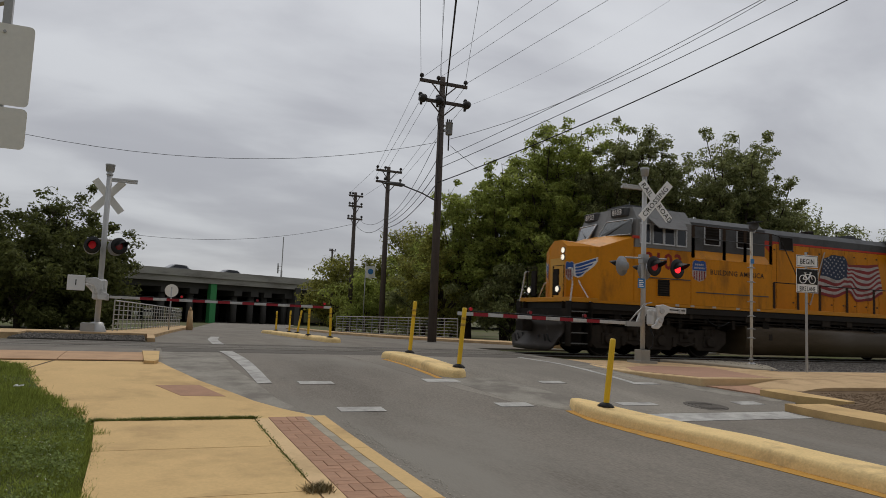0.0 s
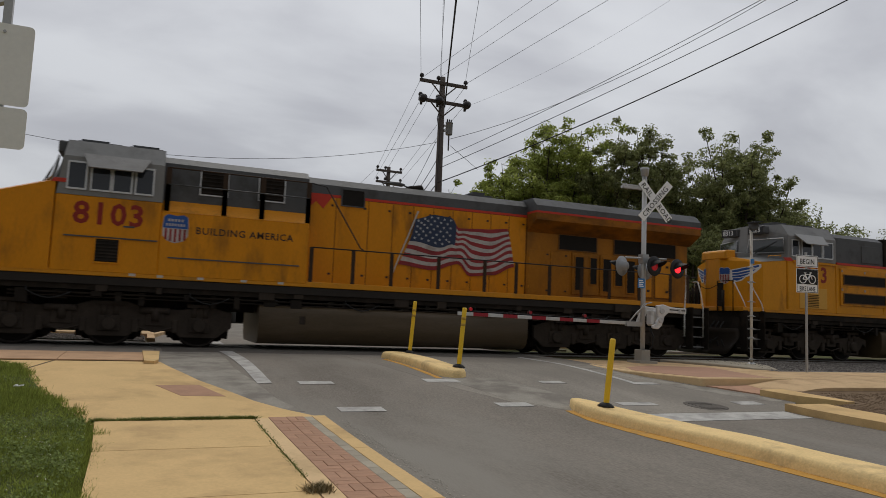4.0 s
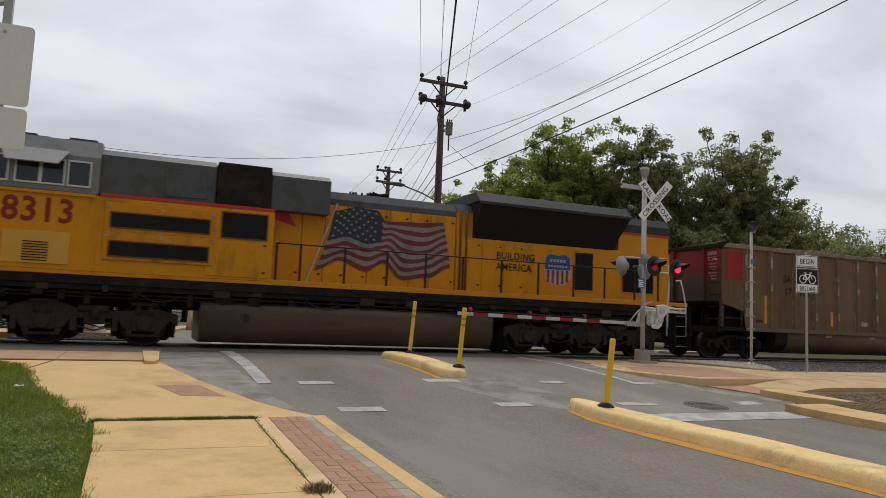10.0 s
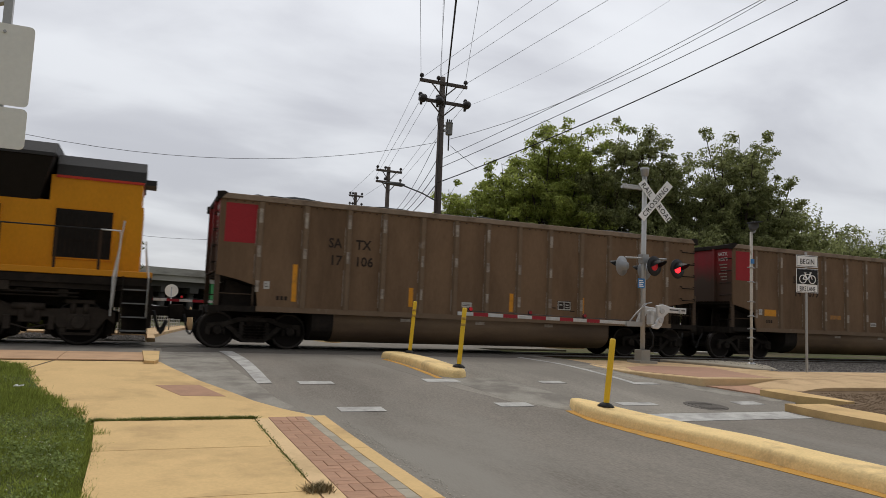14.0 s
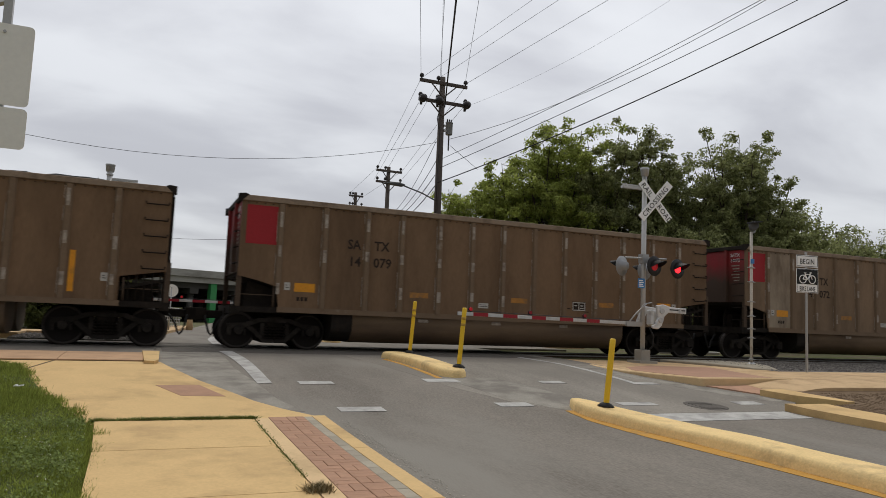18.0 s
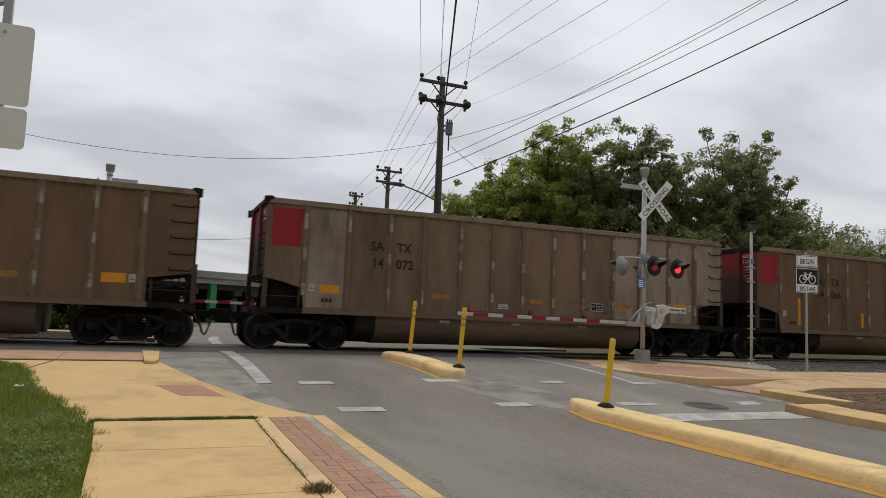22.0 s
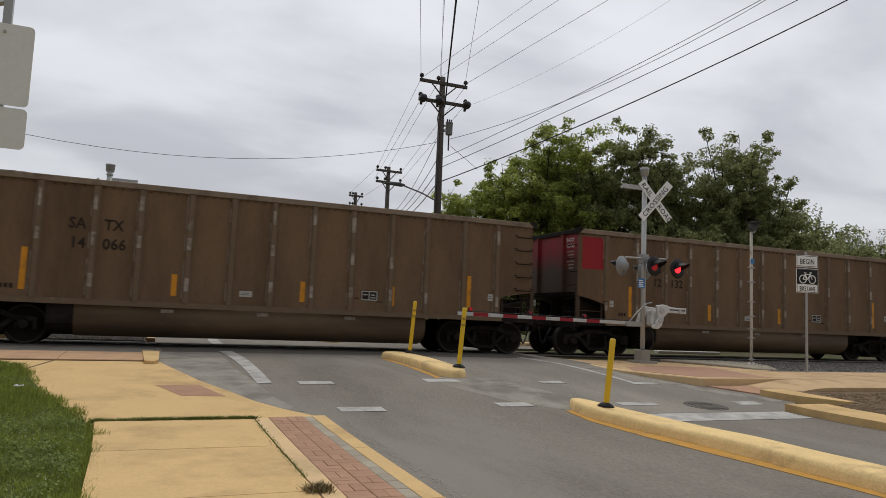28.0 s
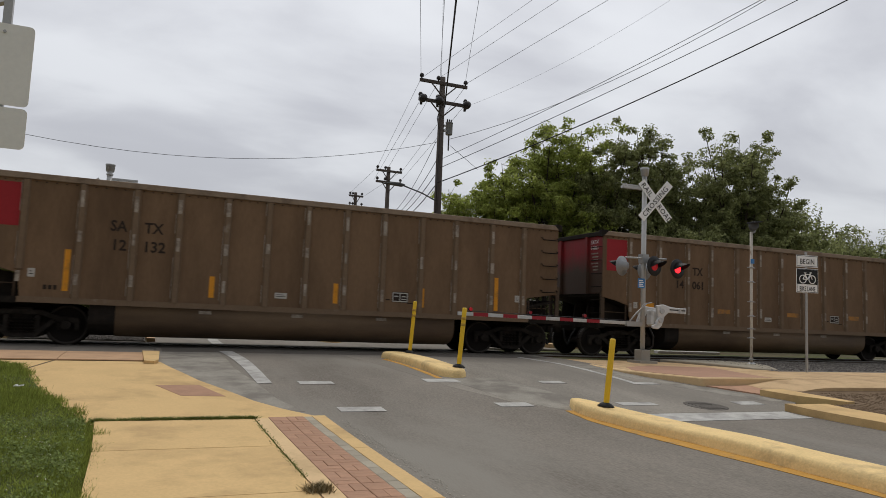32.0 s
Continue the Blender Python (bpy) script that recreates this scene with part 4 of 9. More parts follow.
    tube(bm, [(0.1, -0.15, 0.95), (0.2, -0.2, 0.7), (0.22, -0.15, 0.45), (0.08, -0.05, 0.25)], 0.025, 6)
    part("conduit", bm, M_RUBBER, s)
    gate_arm(s, -0.3, -5.46, -0.02, 1.03, 1.09, ((0.305, False), (0.618, False), (0.937, True)), 1.12, 5)


def build_left_signal():
    X, Y = -1.40, 25.2
    s = mast_base(X, Y, "silver crossing signal mast seen from behind, gate lowered")
    bm = bmesh.new()
    lathe(bm, [(0.0, 0.3), (0.1, 0.3), (0.4, 0.18), (0.41, 0.12)], (0, 0, -0.02), (0, 0, 1), 12)
    box(bm, -0.45, -0.05, -0.3, 0.3, -0.05, 0.35)
    part("mast_foot", bm, M_STEEL, s)
    bm = bmesh.new()
    cyl(bm, (0, 0, 0.05), (0, 0, 5.15), 0.085, seg=16)
    part("mast", bm, M_MAST, s)
    bm = bmesh.new()
    lathe(bm, [(0, 0.07), (0.04, 0.10), (0.08, 0.11), (0.1, 0.07), (0.18, 0.13), (0.34, 0.14), (0.36, 0.15), (0.4, 0.15), (0.41, 0.02)], (0, 0, 5.1), (0, 0, 6), 16)
    part("bell", bm, M_STEEL, s, "grey warning bell")
    bm = bmesh.new()
    box(bm, 0.0, 0.85, -0.05, 0.05, 5.0, 5.06)
    box(bm, 0.1, 0.85, -0.25, -0.2, 4.9, 4.95)
    part("sign_bracket", bm, M_MAST, s)
    crossbuck(s, (0.0, 0.14, 4.48), 180, False)
    bm = bmesh.new()
    tube(bm, [(-0.5, 0, 3.05), (0.55, 0, 3.02)], 0.03, 8)
    part("lamp_arm", bm, M_STEEL, s)
    lamp_head(s, (-0.30, -0.26, 2.82), -22, M_RED_HALF)
    lamp_head(s, (0.46, -0.22, 2.84), 25, M_RED_DIM)
    lamp_head(s, (-0.36, 0.3, 2.82), 160, M_RED_DIM, M_GALV_DARK)
    lamp_head(s, (0.36, 0.3, 2.82), 200, M_RED_DIM, M_GALV_DARK)
    bm = bmesh.new()
    box(bm, -0.92, -0.42, -0.32, -0.24, 1.36, 1.84)
    cw = part("counterweight", bm, M_WHITE, s, "square pale counterweight", bevel=0.012)
    bm = bmesh.new()
    box(bm, -0.69, -0.66, -0.326, -0.32, 1.52, 1.70)
    part("slot", bm, M_BLACK, cw)
    bm = bmesh.new()
    prism(bm, [(-0.45, 1.66), (-0.45, 1.76), (-0.1, 1.80), (0.06, 1.7), (0.12, 1.36), (0.3, 1.28), (0.3, 1.08), (-0.02, 1.10), (-0.14, 1.5)], -0.32, -0.24)
    part("counterweight_arm", bm, M_ALU, s, "silver counterweight arm", bevel=0.02)
    bm = bmesh.new()
    prism(bm, [(-0.45, 1.56), (-0.45, 1.64), (-0.1, 1.5), (0.12, 1.3), (0.1, 1.1), (-0.06, 1.15)], 0.24, 0.32)
    part("counterweight_arm", bm, M_ALU, s, "silver counterweight arm", bevel=0.02)
    bm = bmesh.new()
    box(bm, -0.2, 0.2, -0.24, 0.24, 1.1, 1.75)
    part("gate_mechanism", bm, M_ALU, s, bevel=0.05)
    gate_arm(s, 0.3, 7.55, -0.05, 1.2, 1.17, ((0.30, True), (0.64, False), (0.965, True)), 0.9, 8)


build_right_signal()
build_left_signal()


# ---- signs and small posts ----
def build_bike_sign():
    s = thing("street_sign", pose(15.36, 13.0, -0.05), "white and black bike lane sign on thin steel post", "street sign")
    bm = bmesh.new()
    box(bm, -0.025, 0.025, -0.02, 0.02, -0.2, 3.05)
    part("post", bm, M_STEEL, s)
    turn = pose(0, -0.03, 0, 0, 0, -8)

    def plate(z0, z1, m, name, w=0.33):
        bm = bmesh.new()
        box(bm, -w, w, -0.008, 0, z0, z1)
        p = part(name, bm, m, s, bevel=0.002)
        p.data.transform(turn)
        return p
    a = plate(2.67, 2.97, M_SIGN_WHITE, "begin_plate")
    b = plate(2.02, 2.63, M_SIGN_WHITE, "bike_plate")
    for p, z0, z1 in ((a, 2.685, 2.955), (b, 2.03, 2.62)):
        bm = bmesh.new()
        for q in ((-0.315, 0.315, z0, z0 + 0.012), (-0.315, 0.315, z1 - 0.012, z1), (-0.315, -0.303, z0, z1), (0.303, 0.315, z0, z1)):
            box(bm, q[0], q[1], -0.011, -0.007, q[2], q[3])
        part("border", bm, M_BLACK, p).data.transform(turn)
    bm = bmesh.new()
    box(bm, -0.302, 0.302, -0.012, -0.007, 2.235, 2.605)
    part("black_panel", bm, M_BLACK, b).data.transform(turn)
    bm = bmesh.new()
    for cx in (-0.14, 0.14):
        for i in range(20):
            p0, p1 = 2 * math.pi * i / 20, 2 * math.pi * (i + 1) / 20
            cyl(bm, (cx + 0.1 * math.cos(p0), -0.014, 2.36 + 0.1 * math.sin(p0)), (cx + 0.1 * math.cos(p1), -0.014, 2.36 + 0.1 * math.sin(p1)), 0.012, seg=5)
    for p0, p1 in (((-0.14, 2.36), (-0.07, 2.48)), ((-0.07, 2.48), (0.08, 2.49)), ((0.14, 2.36), (0.07, 2.53)), ((-0.07, 2.48), (0.0, 2.36)), ((0.0, 2.36), (0.08, 2.49)), ((-0.14, 2.36), (0.0, 2.36)), ((0.07, 2.53), (0.13, 2.53)), ((-0.11, 2.52), (-0.04, 2.52)), ((-0.07, 2.48), (-0.075, 2.52))):
        cyl(bm, (p0[0], -0.014, p0[1]), (p1[0], -0.014, p1[1]), 0.012, seg=5)
    part("bicycle_symbol", bm, M_SIGN_WHITE, b).data.transform(turn)
    for body, z, size, w in (("BEGIN", 2.745, 0.19, 0.82), ("BIKE LANE", 2.065, 0.165, 0.62)):
        text_part("sign_word", body, size, M_BLACK, a if body == "BEGIN" else b, turn @ Matrix.Translation((0, -0.011, z)) @ pose(0, 0, 0, 90), depth=0.002, align="CENTER", sx=w)


def build_sensor_pole():
    s = thing("sensor_pole", pose(15.5, 14.9, 0), "thin weathered white pole with a camera housing on top", "pole")
    bm = bmesh.new()
    cyl(bm, (0, 0, -0.1), (0, 0, 3.72), 0.040, seg=12)
    part("pole", bm, M_OLD_POLE, s)
    for z in (0.16, 0.75, 1.0, 1.35, 1.75, 2.3, 2.7):
        bm = bmesh.new()
        cyl(bm, (0, 0, z), (0, 0, z + 0.04), 0.06, seg=12)
        box(bm, -0.14, 0.14, -0.012, 0.012, z, z + 0.022)
        part("clamp", bm, M_STEEL, s)
    bm = bmesh.new()
    lathe(bm, [(0, 0.16), (0.04, 0.14), (0.1, 0.06)], (0, 0, 0.0), (0, 0, 1), 12)
    part("foot", bm, M_STEEL, s)
    bm = bmesh.new()
    lathe(bm, [(0, 0.05), (0.04, 0.10), (0.2, 0.13), (0.34, 0.13), (0.35, 0.10)], (0.16, 0.12, 3.86), (-0.2, -0.35, 3.90), 14)
    head = part("camera_housing", bm, M_GREY, s, "dark hooded sensor head")
    bm = bmesh.new()
    prism(bm, [(-0.16, 3.93), (0.1, 3.97), (0.12, 3.99), (-0.16, 3.98)], -0.32, 0.0)
    part("hood", bm, M_BLACK, head)
    bm = bmesh.new()
    tube(bm, [(0.0, 0.0, 3.7), (0.14, 0.02, 3.72), (0.2, 0.06, 3.8), (0.2, 0.1, 3.9)], 0.025, 8)
    part("bracket", bm, M_STEEL, s)
    bm = bmesh.new()
    box(bm, -0.08, 0.02, -0.09, -0.05, 2.82, 2.95)
    part("tag", bm, M_BLUE_SIGN, s)


def build_near_sign():
    """The back of a sign that stands close to the camera."""
    s = thing("street_sign", pose(-1.06, 5.68, gz(5.7)), "pale bare back of two street sign plates on a steel post", "street sign")
    zb = -gz(5.7)
    bm = bmesh.new()
    box(bm, -0.025, 0.03, 0.0, 0.05, -0.1, 3.35 + zb)
    part("post", bm, M_STEEL, s)

    def rounded(x0, x1, z0, z1, r):
        pts = []
        for cx, cz, a0 in ((x1 - r, z1 - r, 0), (x0 + r, z1 - r, 90), (x0 + r, z0 + r, 180), (x1 - r, z0 + r, 270)):
            for k in range(6):
                a = radians(a0 + 18 * k)
                pts.append((cx + r * math.cos(a), cz + r * math.sin(a)))
        return pts
    for z0, z1 in ((2.325 + zb, 2.91 + zb), (2.02 + zb, 2.31 + zb)):
        bm = bmesh.new()
        prism(bm, rounded(-0.31, 0.185, z0, z1, 0.035), -0.012, -0.006)
        p = part("sign_plate", bm, M_SIGN_BACK, s, "bare aluminium sign back")
        for z in (z0 + 0.06, z1 - 0.06):
            bm = bmesh.new()
            cyl(bm, (0, -0.02, z), (0, -0.01, z), 0.012, seg=6)
            part("bolt", bm, M_STEEL, p)
    bm = bmesh.new()
    cyl(bm, (-0.25, 0.02, 2.98 + zb), (0.0, 0.02, 3.08 + zb), 0.02, seg=6)
    part("brace", bm, M_STEEL, s)


def flexible_post(x, y, z, h, lean, banded=True):
    s = thing("marker_post", pose(x, y, z, lean[0], lean[1]), "yellow flexible marker post on a black foot", "marker post", "marker posts")
    bm = bmesh.new()
    lathe(bm, [(0, 0.04), (0.02, 0.043), (h - 0.12, 0.043), (h - 0.02, 0.043), (h, 0.03)], (0, 0, 0.03), (0, 0, 1), 14)
    part("tube", bm, M_POST, s)
    for z in (h - 0.2, h - 0.32) if banded else ():
        bm = bmesh.new()
        lathe(bm, [(0, 0.0445), (0.05, 0.0445)], (0, 0, z), (0, 0, h), 14)
        part("band", bm, M_POST_TAPE, s)
    bm = bmesh.new()
    lathe(bm, [(0, 0.12), (0.015, 0.12), (0.05, 0.07), (0.06, 0.04)], (0, 0, 0), (0, 0, 1), 10)
    part("foot", bm, M_RUBBER, s)


build_bike_sign()
build_sensor_pole()
build_near_sign()
for x, y, dz, h, lean in ((6.20, 8.62, 0.15, 0.95, (0, 6.0)), (5.50, 12.28, 0.15, 1.09, (0, 4.2)), (5.58, 15.2, 0.15, 1.14, (0, 4)), (5.79, 23.6, 0.15, 0.98, (0, -1.5)), (5.6, 26.2, 0.15, 0.95, (0, 0)), (6.03, 30.4, 0.15, 0.95, (0, 8)), (6.15, 32.9, 0.15, 0.95, (0, 1)), (6.1, 36.2, 0.15, 0.95, (0, 0))):
    flexible_post(x, y, gz(y) + dz, h, lean, y > 10)


# ---- poles and wires ----
def utility_pole(x, y, top, arms, label, lamp=False, kit=False, lean=0.0):
    z0 = gz(y) - 0.05
    s = thing("utility_pole", pose(x, y, z0, 0, lean), label, "utility pole", "utility poles")
    H = top - z0
    bm = bmesh.new()
    cyl(bm, (0, 0, 0), (0, 0, H), 0.19, 0.12, seg=14)
    part("pole", bm, M_POLE, s)
    for z, w in arms:
        bm = bmesh.new()
        box(bm, -w, w, -0.2, -0.1, z - z0 - 0.07, z - z0 + 0.07)
        a = part("crossarm", bm, M_POLE, s, bevel=0.01)
        bm = bmesh.new()
        for sg in (-1, 1):
            cyl(bm, (sg * w * 0.55, -0.21, z - z0 - 0.05), (0, -0.14, z - z0 - 0.62), 0.03, seg=6)
        part("arm_brace", bm, M_POLE, a)
        for px in (-w + 0.08, -0.25, w - 0.08):
            bm = bmesh.new()
            lathe(bm, [(0, 0.03), (0.06, 0.03), (0.08, 0.09), (0.14, 0.1), (0.2, 0.07), (0.24, 0.03)], (px, -0.15, z - z0 + 0.07), (px, -0.15, z + 5), 10)
            part("insulator", bm, M_INSUL, a)
    if kit:
        for px in (-1.02, -0.28, 1.0):
            bm = bmesh.new()
            lathe(bm, [(0, 0.04), (0.04, 0.16), (0.12, 0.18), (0.3, 0.15), (0.36, 0.04)], (px, -0.24, 10.1 - z0 + 0.02), (px, -2, 10.1 - z0), 14)
            cyl(bm, (px, -0.2, 10.1 - z0 - 0.2), (px, -0.2, 10.1 - z0 - 0.05), 0.06, seg=8)
            part("cutout", bm, M_INSUL, s)
        bm = bmesh.new()
        lathe(bm, [(0, 0.13), (0.03, 0.15), (0.50, 0.15), (0.51, 0.165), (0.54, 0.165), (0.57, 0.06)], (0.34, -0.12, 8.78 - z0), (0.34, -0.12, 20), 14)
        can = part("transformer", bm, M_GALV_DARK, s, "grey pole transformer can")
        for dx in (-0.09, 0.0, 0.09):
            bm = bmesh.new()
            lathe(bm, [(0, 0.025), (0.04, 0.04), (0.07, 0.025), (0.11, 0.035), (0.15, 0.015)], (0.34 + dx, -0.12, 9.32 - z0), (0.34 + dx, -0.12, 20), 8)
            part("bushing", bm, M_INSUL, can)
        bm = bmesh.new()
        box(bm, 0.1, 0.22, -0.15, -0.08, 8.9 - z0, 9.0 - z0)
        box(bm, 0.1, 0.22, -0.15, -0.08, 9.12 - z0, 9.2 - z0)
        part("hanger", bm, M_STEEL, can)
        bm = bmesh.new()
        cyl(bm, (0.34, -0.12, 8.1 - z0), (0.34, -0.12, 8.75 - z0), 0.035, seg=6)
        tube(bm, [(-0.1, -0.2, 10.0 - z0), (-0.3, -0.3, 9.4 - z0), (-0.12, -0.25, 8.6 - z0), (-0.16, -0.2, 6.8 - z0), (-0.14, -0.2, 5.0 - z0)], 0.02, 5)
        part("riser", bm, M_INSUL, s)
    if lamp:
        bm = bmesh.new()
        pts = [(-0.12, -0.15, 5.86 - z0), (-0.9, -0.5, 6.06 - z0), (-1.94, -1.0, 6.2 - z0)]
        tube(bm, pts, 0.03, 8)
        part("lamp_bracket", bm, M_GREY, s)
        bm = bmesh.new()
        prism(bm, [(-2.75, 6.17 - z0), (-1.95, 6.13 - z0), (-1.9, 6.22 - z0), (-2.2, 6.27 - z0), (-2.75, 6.22 - z0)], -1.2, -0.95)
        part("lamp_head", bm, M_GREY, s, "dark grey street lamp head", bevel=0.02)
    return s


utility_pole(11.09, 27.6, 11.3, ((10.98, 1.1), (10.15, 1.12)), "tall dark timber utility pole with two crossarms and transformer", True, True)
utility_pole(13.62, 42.5, 10.4, ((10.1, 0.85), (9.38, 0.85)), "dark timber utility pole with two crossarms", False, False)
utility_pole(14.4, 53.0, 10.4, ((10.1, 0.55), (9.3, 0.55), (8.3, 0.6)), "dark timber utility pole with short crossarms")
utility_pole(24.9, 103.0, 10.5, ((10.2, 0.5),), "distant dark utility pole")


def wire(a, b, sag, r, n=14):
    a, b = Vector(a), Vector(b)
    bm = bmesh.new()
    pts = [a.lerp(b, i / n) - Vector((0, 0, sag * 4 * (i / n) * (1 - i / n))) for i in range(n + 1)]
    tube(bm, pts, r, 5)
    return tagged(part("overhead_wire", bm, M_WIRE), "thin dark overhead wire between utility poles", "wire", "overhead wires")


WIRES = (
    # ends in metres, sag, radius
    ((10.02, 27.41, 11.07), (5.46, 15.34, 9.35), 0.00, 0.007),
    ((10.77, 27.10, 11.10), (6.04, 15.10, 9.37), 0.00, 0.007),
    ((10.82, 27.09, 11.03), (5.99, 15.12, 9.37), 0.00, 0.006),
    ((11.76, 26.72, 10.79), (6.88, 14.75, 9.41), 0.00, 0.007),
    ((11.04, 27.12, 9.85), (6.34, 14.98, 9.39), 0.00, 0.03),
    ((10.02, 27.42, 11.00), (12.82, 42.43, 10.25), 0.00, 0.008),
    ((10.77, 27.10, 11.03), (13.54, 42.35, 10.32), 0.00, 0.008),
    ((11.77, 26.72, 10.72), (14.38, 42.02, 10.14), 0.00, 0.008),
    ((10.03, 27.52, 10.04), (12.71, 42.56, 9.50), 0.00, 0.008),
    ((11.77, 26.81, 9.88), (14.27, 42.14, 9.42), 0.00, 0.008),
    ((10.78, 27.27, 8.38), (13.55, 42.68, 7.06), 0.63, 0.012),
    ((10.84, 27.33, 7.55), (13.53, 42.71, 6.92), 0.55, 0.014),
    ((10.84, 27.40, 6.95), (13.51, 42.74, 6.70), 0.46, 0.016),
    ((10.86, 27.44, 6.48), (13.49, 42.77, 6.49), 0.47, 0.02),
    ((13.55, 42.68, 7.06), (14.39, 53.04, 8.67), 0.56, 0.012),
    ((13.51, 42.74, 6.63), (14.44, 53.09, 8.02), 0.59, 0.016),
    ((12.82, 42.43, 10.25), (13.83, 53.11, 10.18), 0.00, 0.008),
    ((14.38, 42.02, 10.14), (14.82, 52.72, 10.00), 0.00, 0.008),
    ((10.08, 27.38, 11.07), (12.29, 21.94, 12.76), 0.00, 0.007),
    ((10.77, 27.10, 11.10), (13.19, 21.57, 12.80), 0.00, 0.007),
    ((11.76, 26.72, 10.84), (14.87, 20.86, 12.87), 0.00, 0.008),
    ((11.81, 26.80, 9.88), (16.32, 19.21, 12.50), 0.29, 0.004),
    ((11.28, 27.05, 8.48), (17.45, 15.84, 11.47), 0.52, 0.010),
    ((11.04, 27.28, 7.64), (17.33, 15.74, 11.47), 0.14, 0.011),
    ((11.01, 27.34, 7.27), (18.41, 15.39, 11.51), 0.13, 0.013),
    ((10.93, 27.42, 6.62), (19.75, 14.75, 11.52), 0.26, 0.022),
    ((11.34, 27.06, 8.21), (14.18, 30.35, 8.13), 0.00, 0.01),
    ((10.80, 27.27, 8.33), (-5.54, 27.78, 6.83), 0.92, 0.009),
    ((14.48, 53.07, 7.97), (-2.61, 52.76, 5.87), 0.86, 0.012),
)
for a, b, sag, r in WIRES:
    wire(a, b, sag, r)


# ---- railings, far signs ----
def railing(pts, h, label, n_h=8, spacing=0.35):
    """A metal railing of many horizontal bars, along straight runs."""
    s = thing("metal_railing", Matrix(), label, "railing", "metal railings")
    for a, b in zip(pts, pts[1:]):
        a, b = Vector(a), Vector(b)
        L = (b - a).length
        bm = bmesh.new()
        cyl(bm, a + Vector((0, 0, h)), b + Vector((0, 0, h)), 0.025, seg=6)
        run_part = part("top_rail", bm, M_STEEL, s)
        for k in range(n_h - 1):
            z = h * (k + 1) / n_h
            bm = bmesh.new()
            cyl(bm, a + Vector((0, 0, z)), b + Vector((0, 0, z)), 0.014, seg=5)
            part("bar", bm, M_STEEL, run_part)
        n = max(1, int(L / spacing))
        for i in range(n + 1):
            bm = bmesh.new()
            p = a.lerp(b, i / n)
            cyl(bm, p - Vector((0, 0, 0.05)), p + Vector((0, 0, h)), 0.022, seg=6)
            part("baluster", bm, M_STEEL, run_part)


def gp(x, y, off=0.0):
    return (x, y, gz(y) + off)


railing([gp(11.0, 43.4), gp(12.45, 36.1), gp(14.1, 31.8)], 1.05, "grey metal railing along the far pavement", 7, 0.9)
railing([gp(-1.0, 27.0), gp(-0.1, 33.0), gp(2.0, 47.0)], 1.15, "grey metal railing beside the far pavement", 7, 0.8)


def build_far_bits():
    # pavements beyond the track
    bm = bmesh.new()
    slab(bm, [(-12, 22.6), (-3.2, 22.6), (-3.2, 24.2), (0.1, 24.2), (0.1, 20.9), (0.3, 20.9), (0.3, 23.6), (1.0, 31), (3.0, 50), (1.6, 50), (-0.4, 31), (-1.8, 26.5), (-12, 25.5)], 0.10, 0.25)
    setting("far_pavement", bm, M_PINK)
    bm = bmesh.new()
    slab(bm, [(11.02, 31.7), (14.22, 25.2), (17, 25.2), (17, 27), (14.6, 31.8), (12.8, 36.1), (11.3, 43.4), (12.2, 60), (10.92, 60), (10.22, 40)], 0.10, 0.25)
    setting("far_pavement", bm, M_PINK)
    bm = bmesh.new()
    slab(bm, [(-3.2, 21.0), (0.05, 21.0), (0.05, 24.15), (-3.2, 24.15)], 0.02, 0.1)
    setting("gravel_bed", bm, M_GRAVEL)
    # round-topped sign behind the gate
    s = thing("round_sign", pose(*gp(0.95, 32.0)), "pale round sign back on a thin post", "street sign")
    bm = bmesh.new()
    cyl(bm, (0, 0, 0), (0, 0, 1.9), 0.03, seg=8)
    part("post", bm, M_STEEL, s)
    bm = bmesh.new()
    cyl(bm, (0, -0.01, 1.75), (0, 0.01, 1.75), 0.27, seg=28)
    part("disc", bm, M_SIGN_BACK, s)
    s = thing("bollard", pose(*gp(2.15, 39.0)), "short pinkish stone bollard at the kerb", "bollard")
    bm = bmesh.new()
    cyl(bm, (0, 0, 0), (0, 0, 1.0), 0.17, 0.11, seg=8)
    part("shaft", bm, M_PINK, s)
    bm = bmesh.new()
    cyl(bm, (0, 0, 1.0), (0, 0, 1.2), 0.10, 0.02, seg=8)
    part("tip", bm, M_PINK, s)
    # route sign on the far side
    s = thing("route_sign", pose(*gp(14.45, 47.5)), "white square sign with a round blue emblem", "street sign")
    bm = bmesh.new()
    cyl(bm, (-0.55, 0, 0), (-0.55, 0, 4.9), 0.03, seg=8)
    part("post", bm, M_STEEL, s)
    bm = bmesh.new()
    box(bm, -0.52, 0.15, -0.01, 0.01, 3.85, 4.65)
    part("plate", bm, M_SIGN_BACK, s)
    bm = bmesh.new()
    lathe(bm, [(0, 0.2), (0.004, 0.2)], (-0.18, -0.012, 4.28), (-0.18, -1, 4.28), 20)
    part("emblem", bm, M_BLUE_SIGN, s)


def build_barrier():
    s = thing("concrete_barrier", pose(19.96, 22.65, -0.3), "low pale concrete barrier on the ground beyond the track", "barrier")
    for x0, x1 in ((-1.36, -0.01), (0.01, 1.76)):
        bm = bmesh.new()
        box(bm, x0, x1, -0.15, 0.15, -0.1, 0.335)
        part("block", bm, M_BARRIER, s, bevel=0.02)


build_far_bits()
build_barrier()


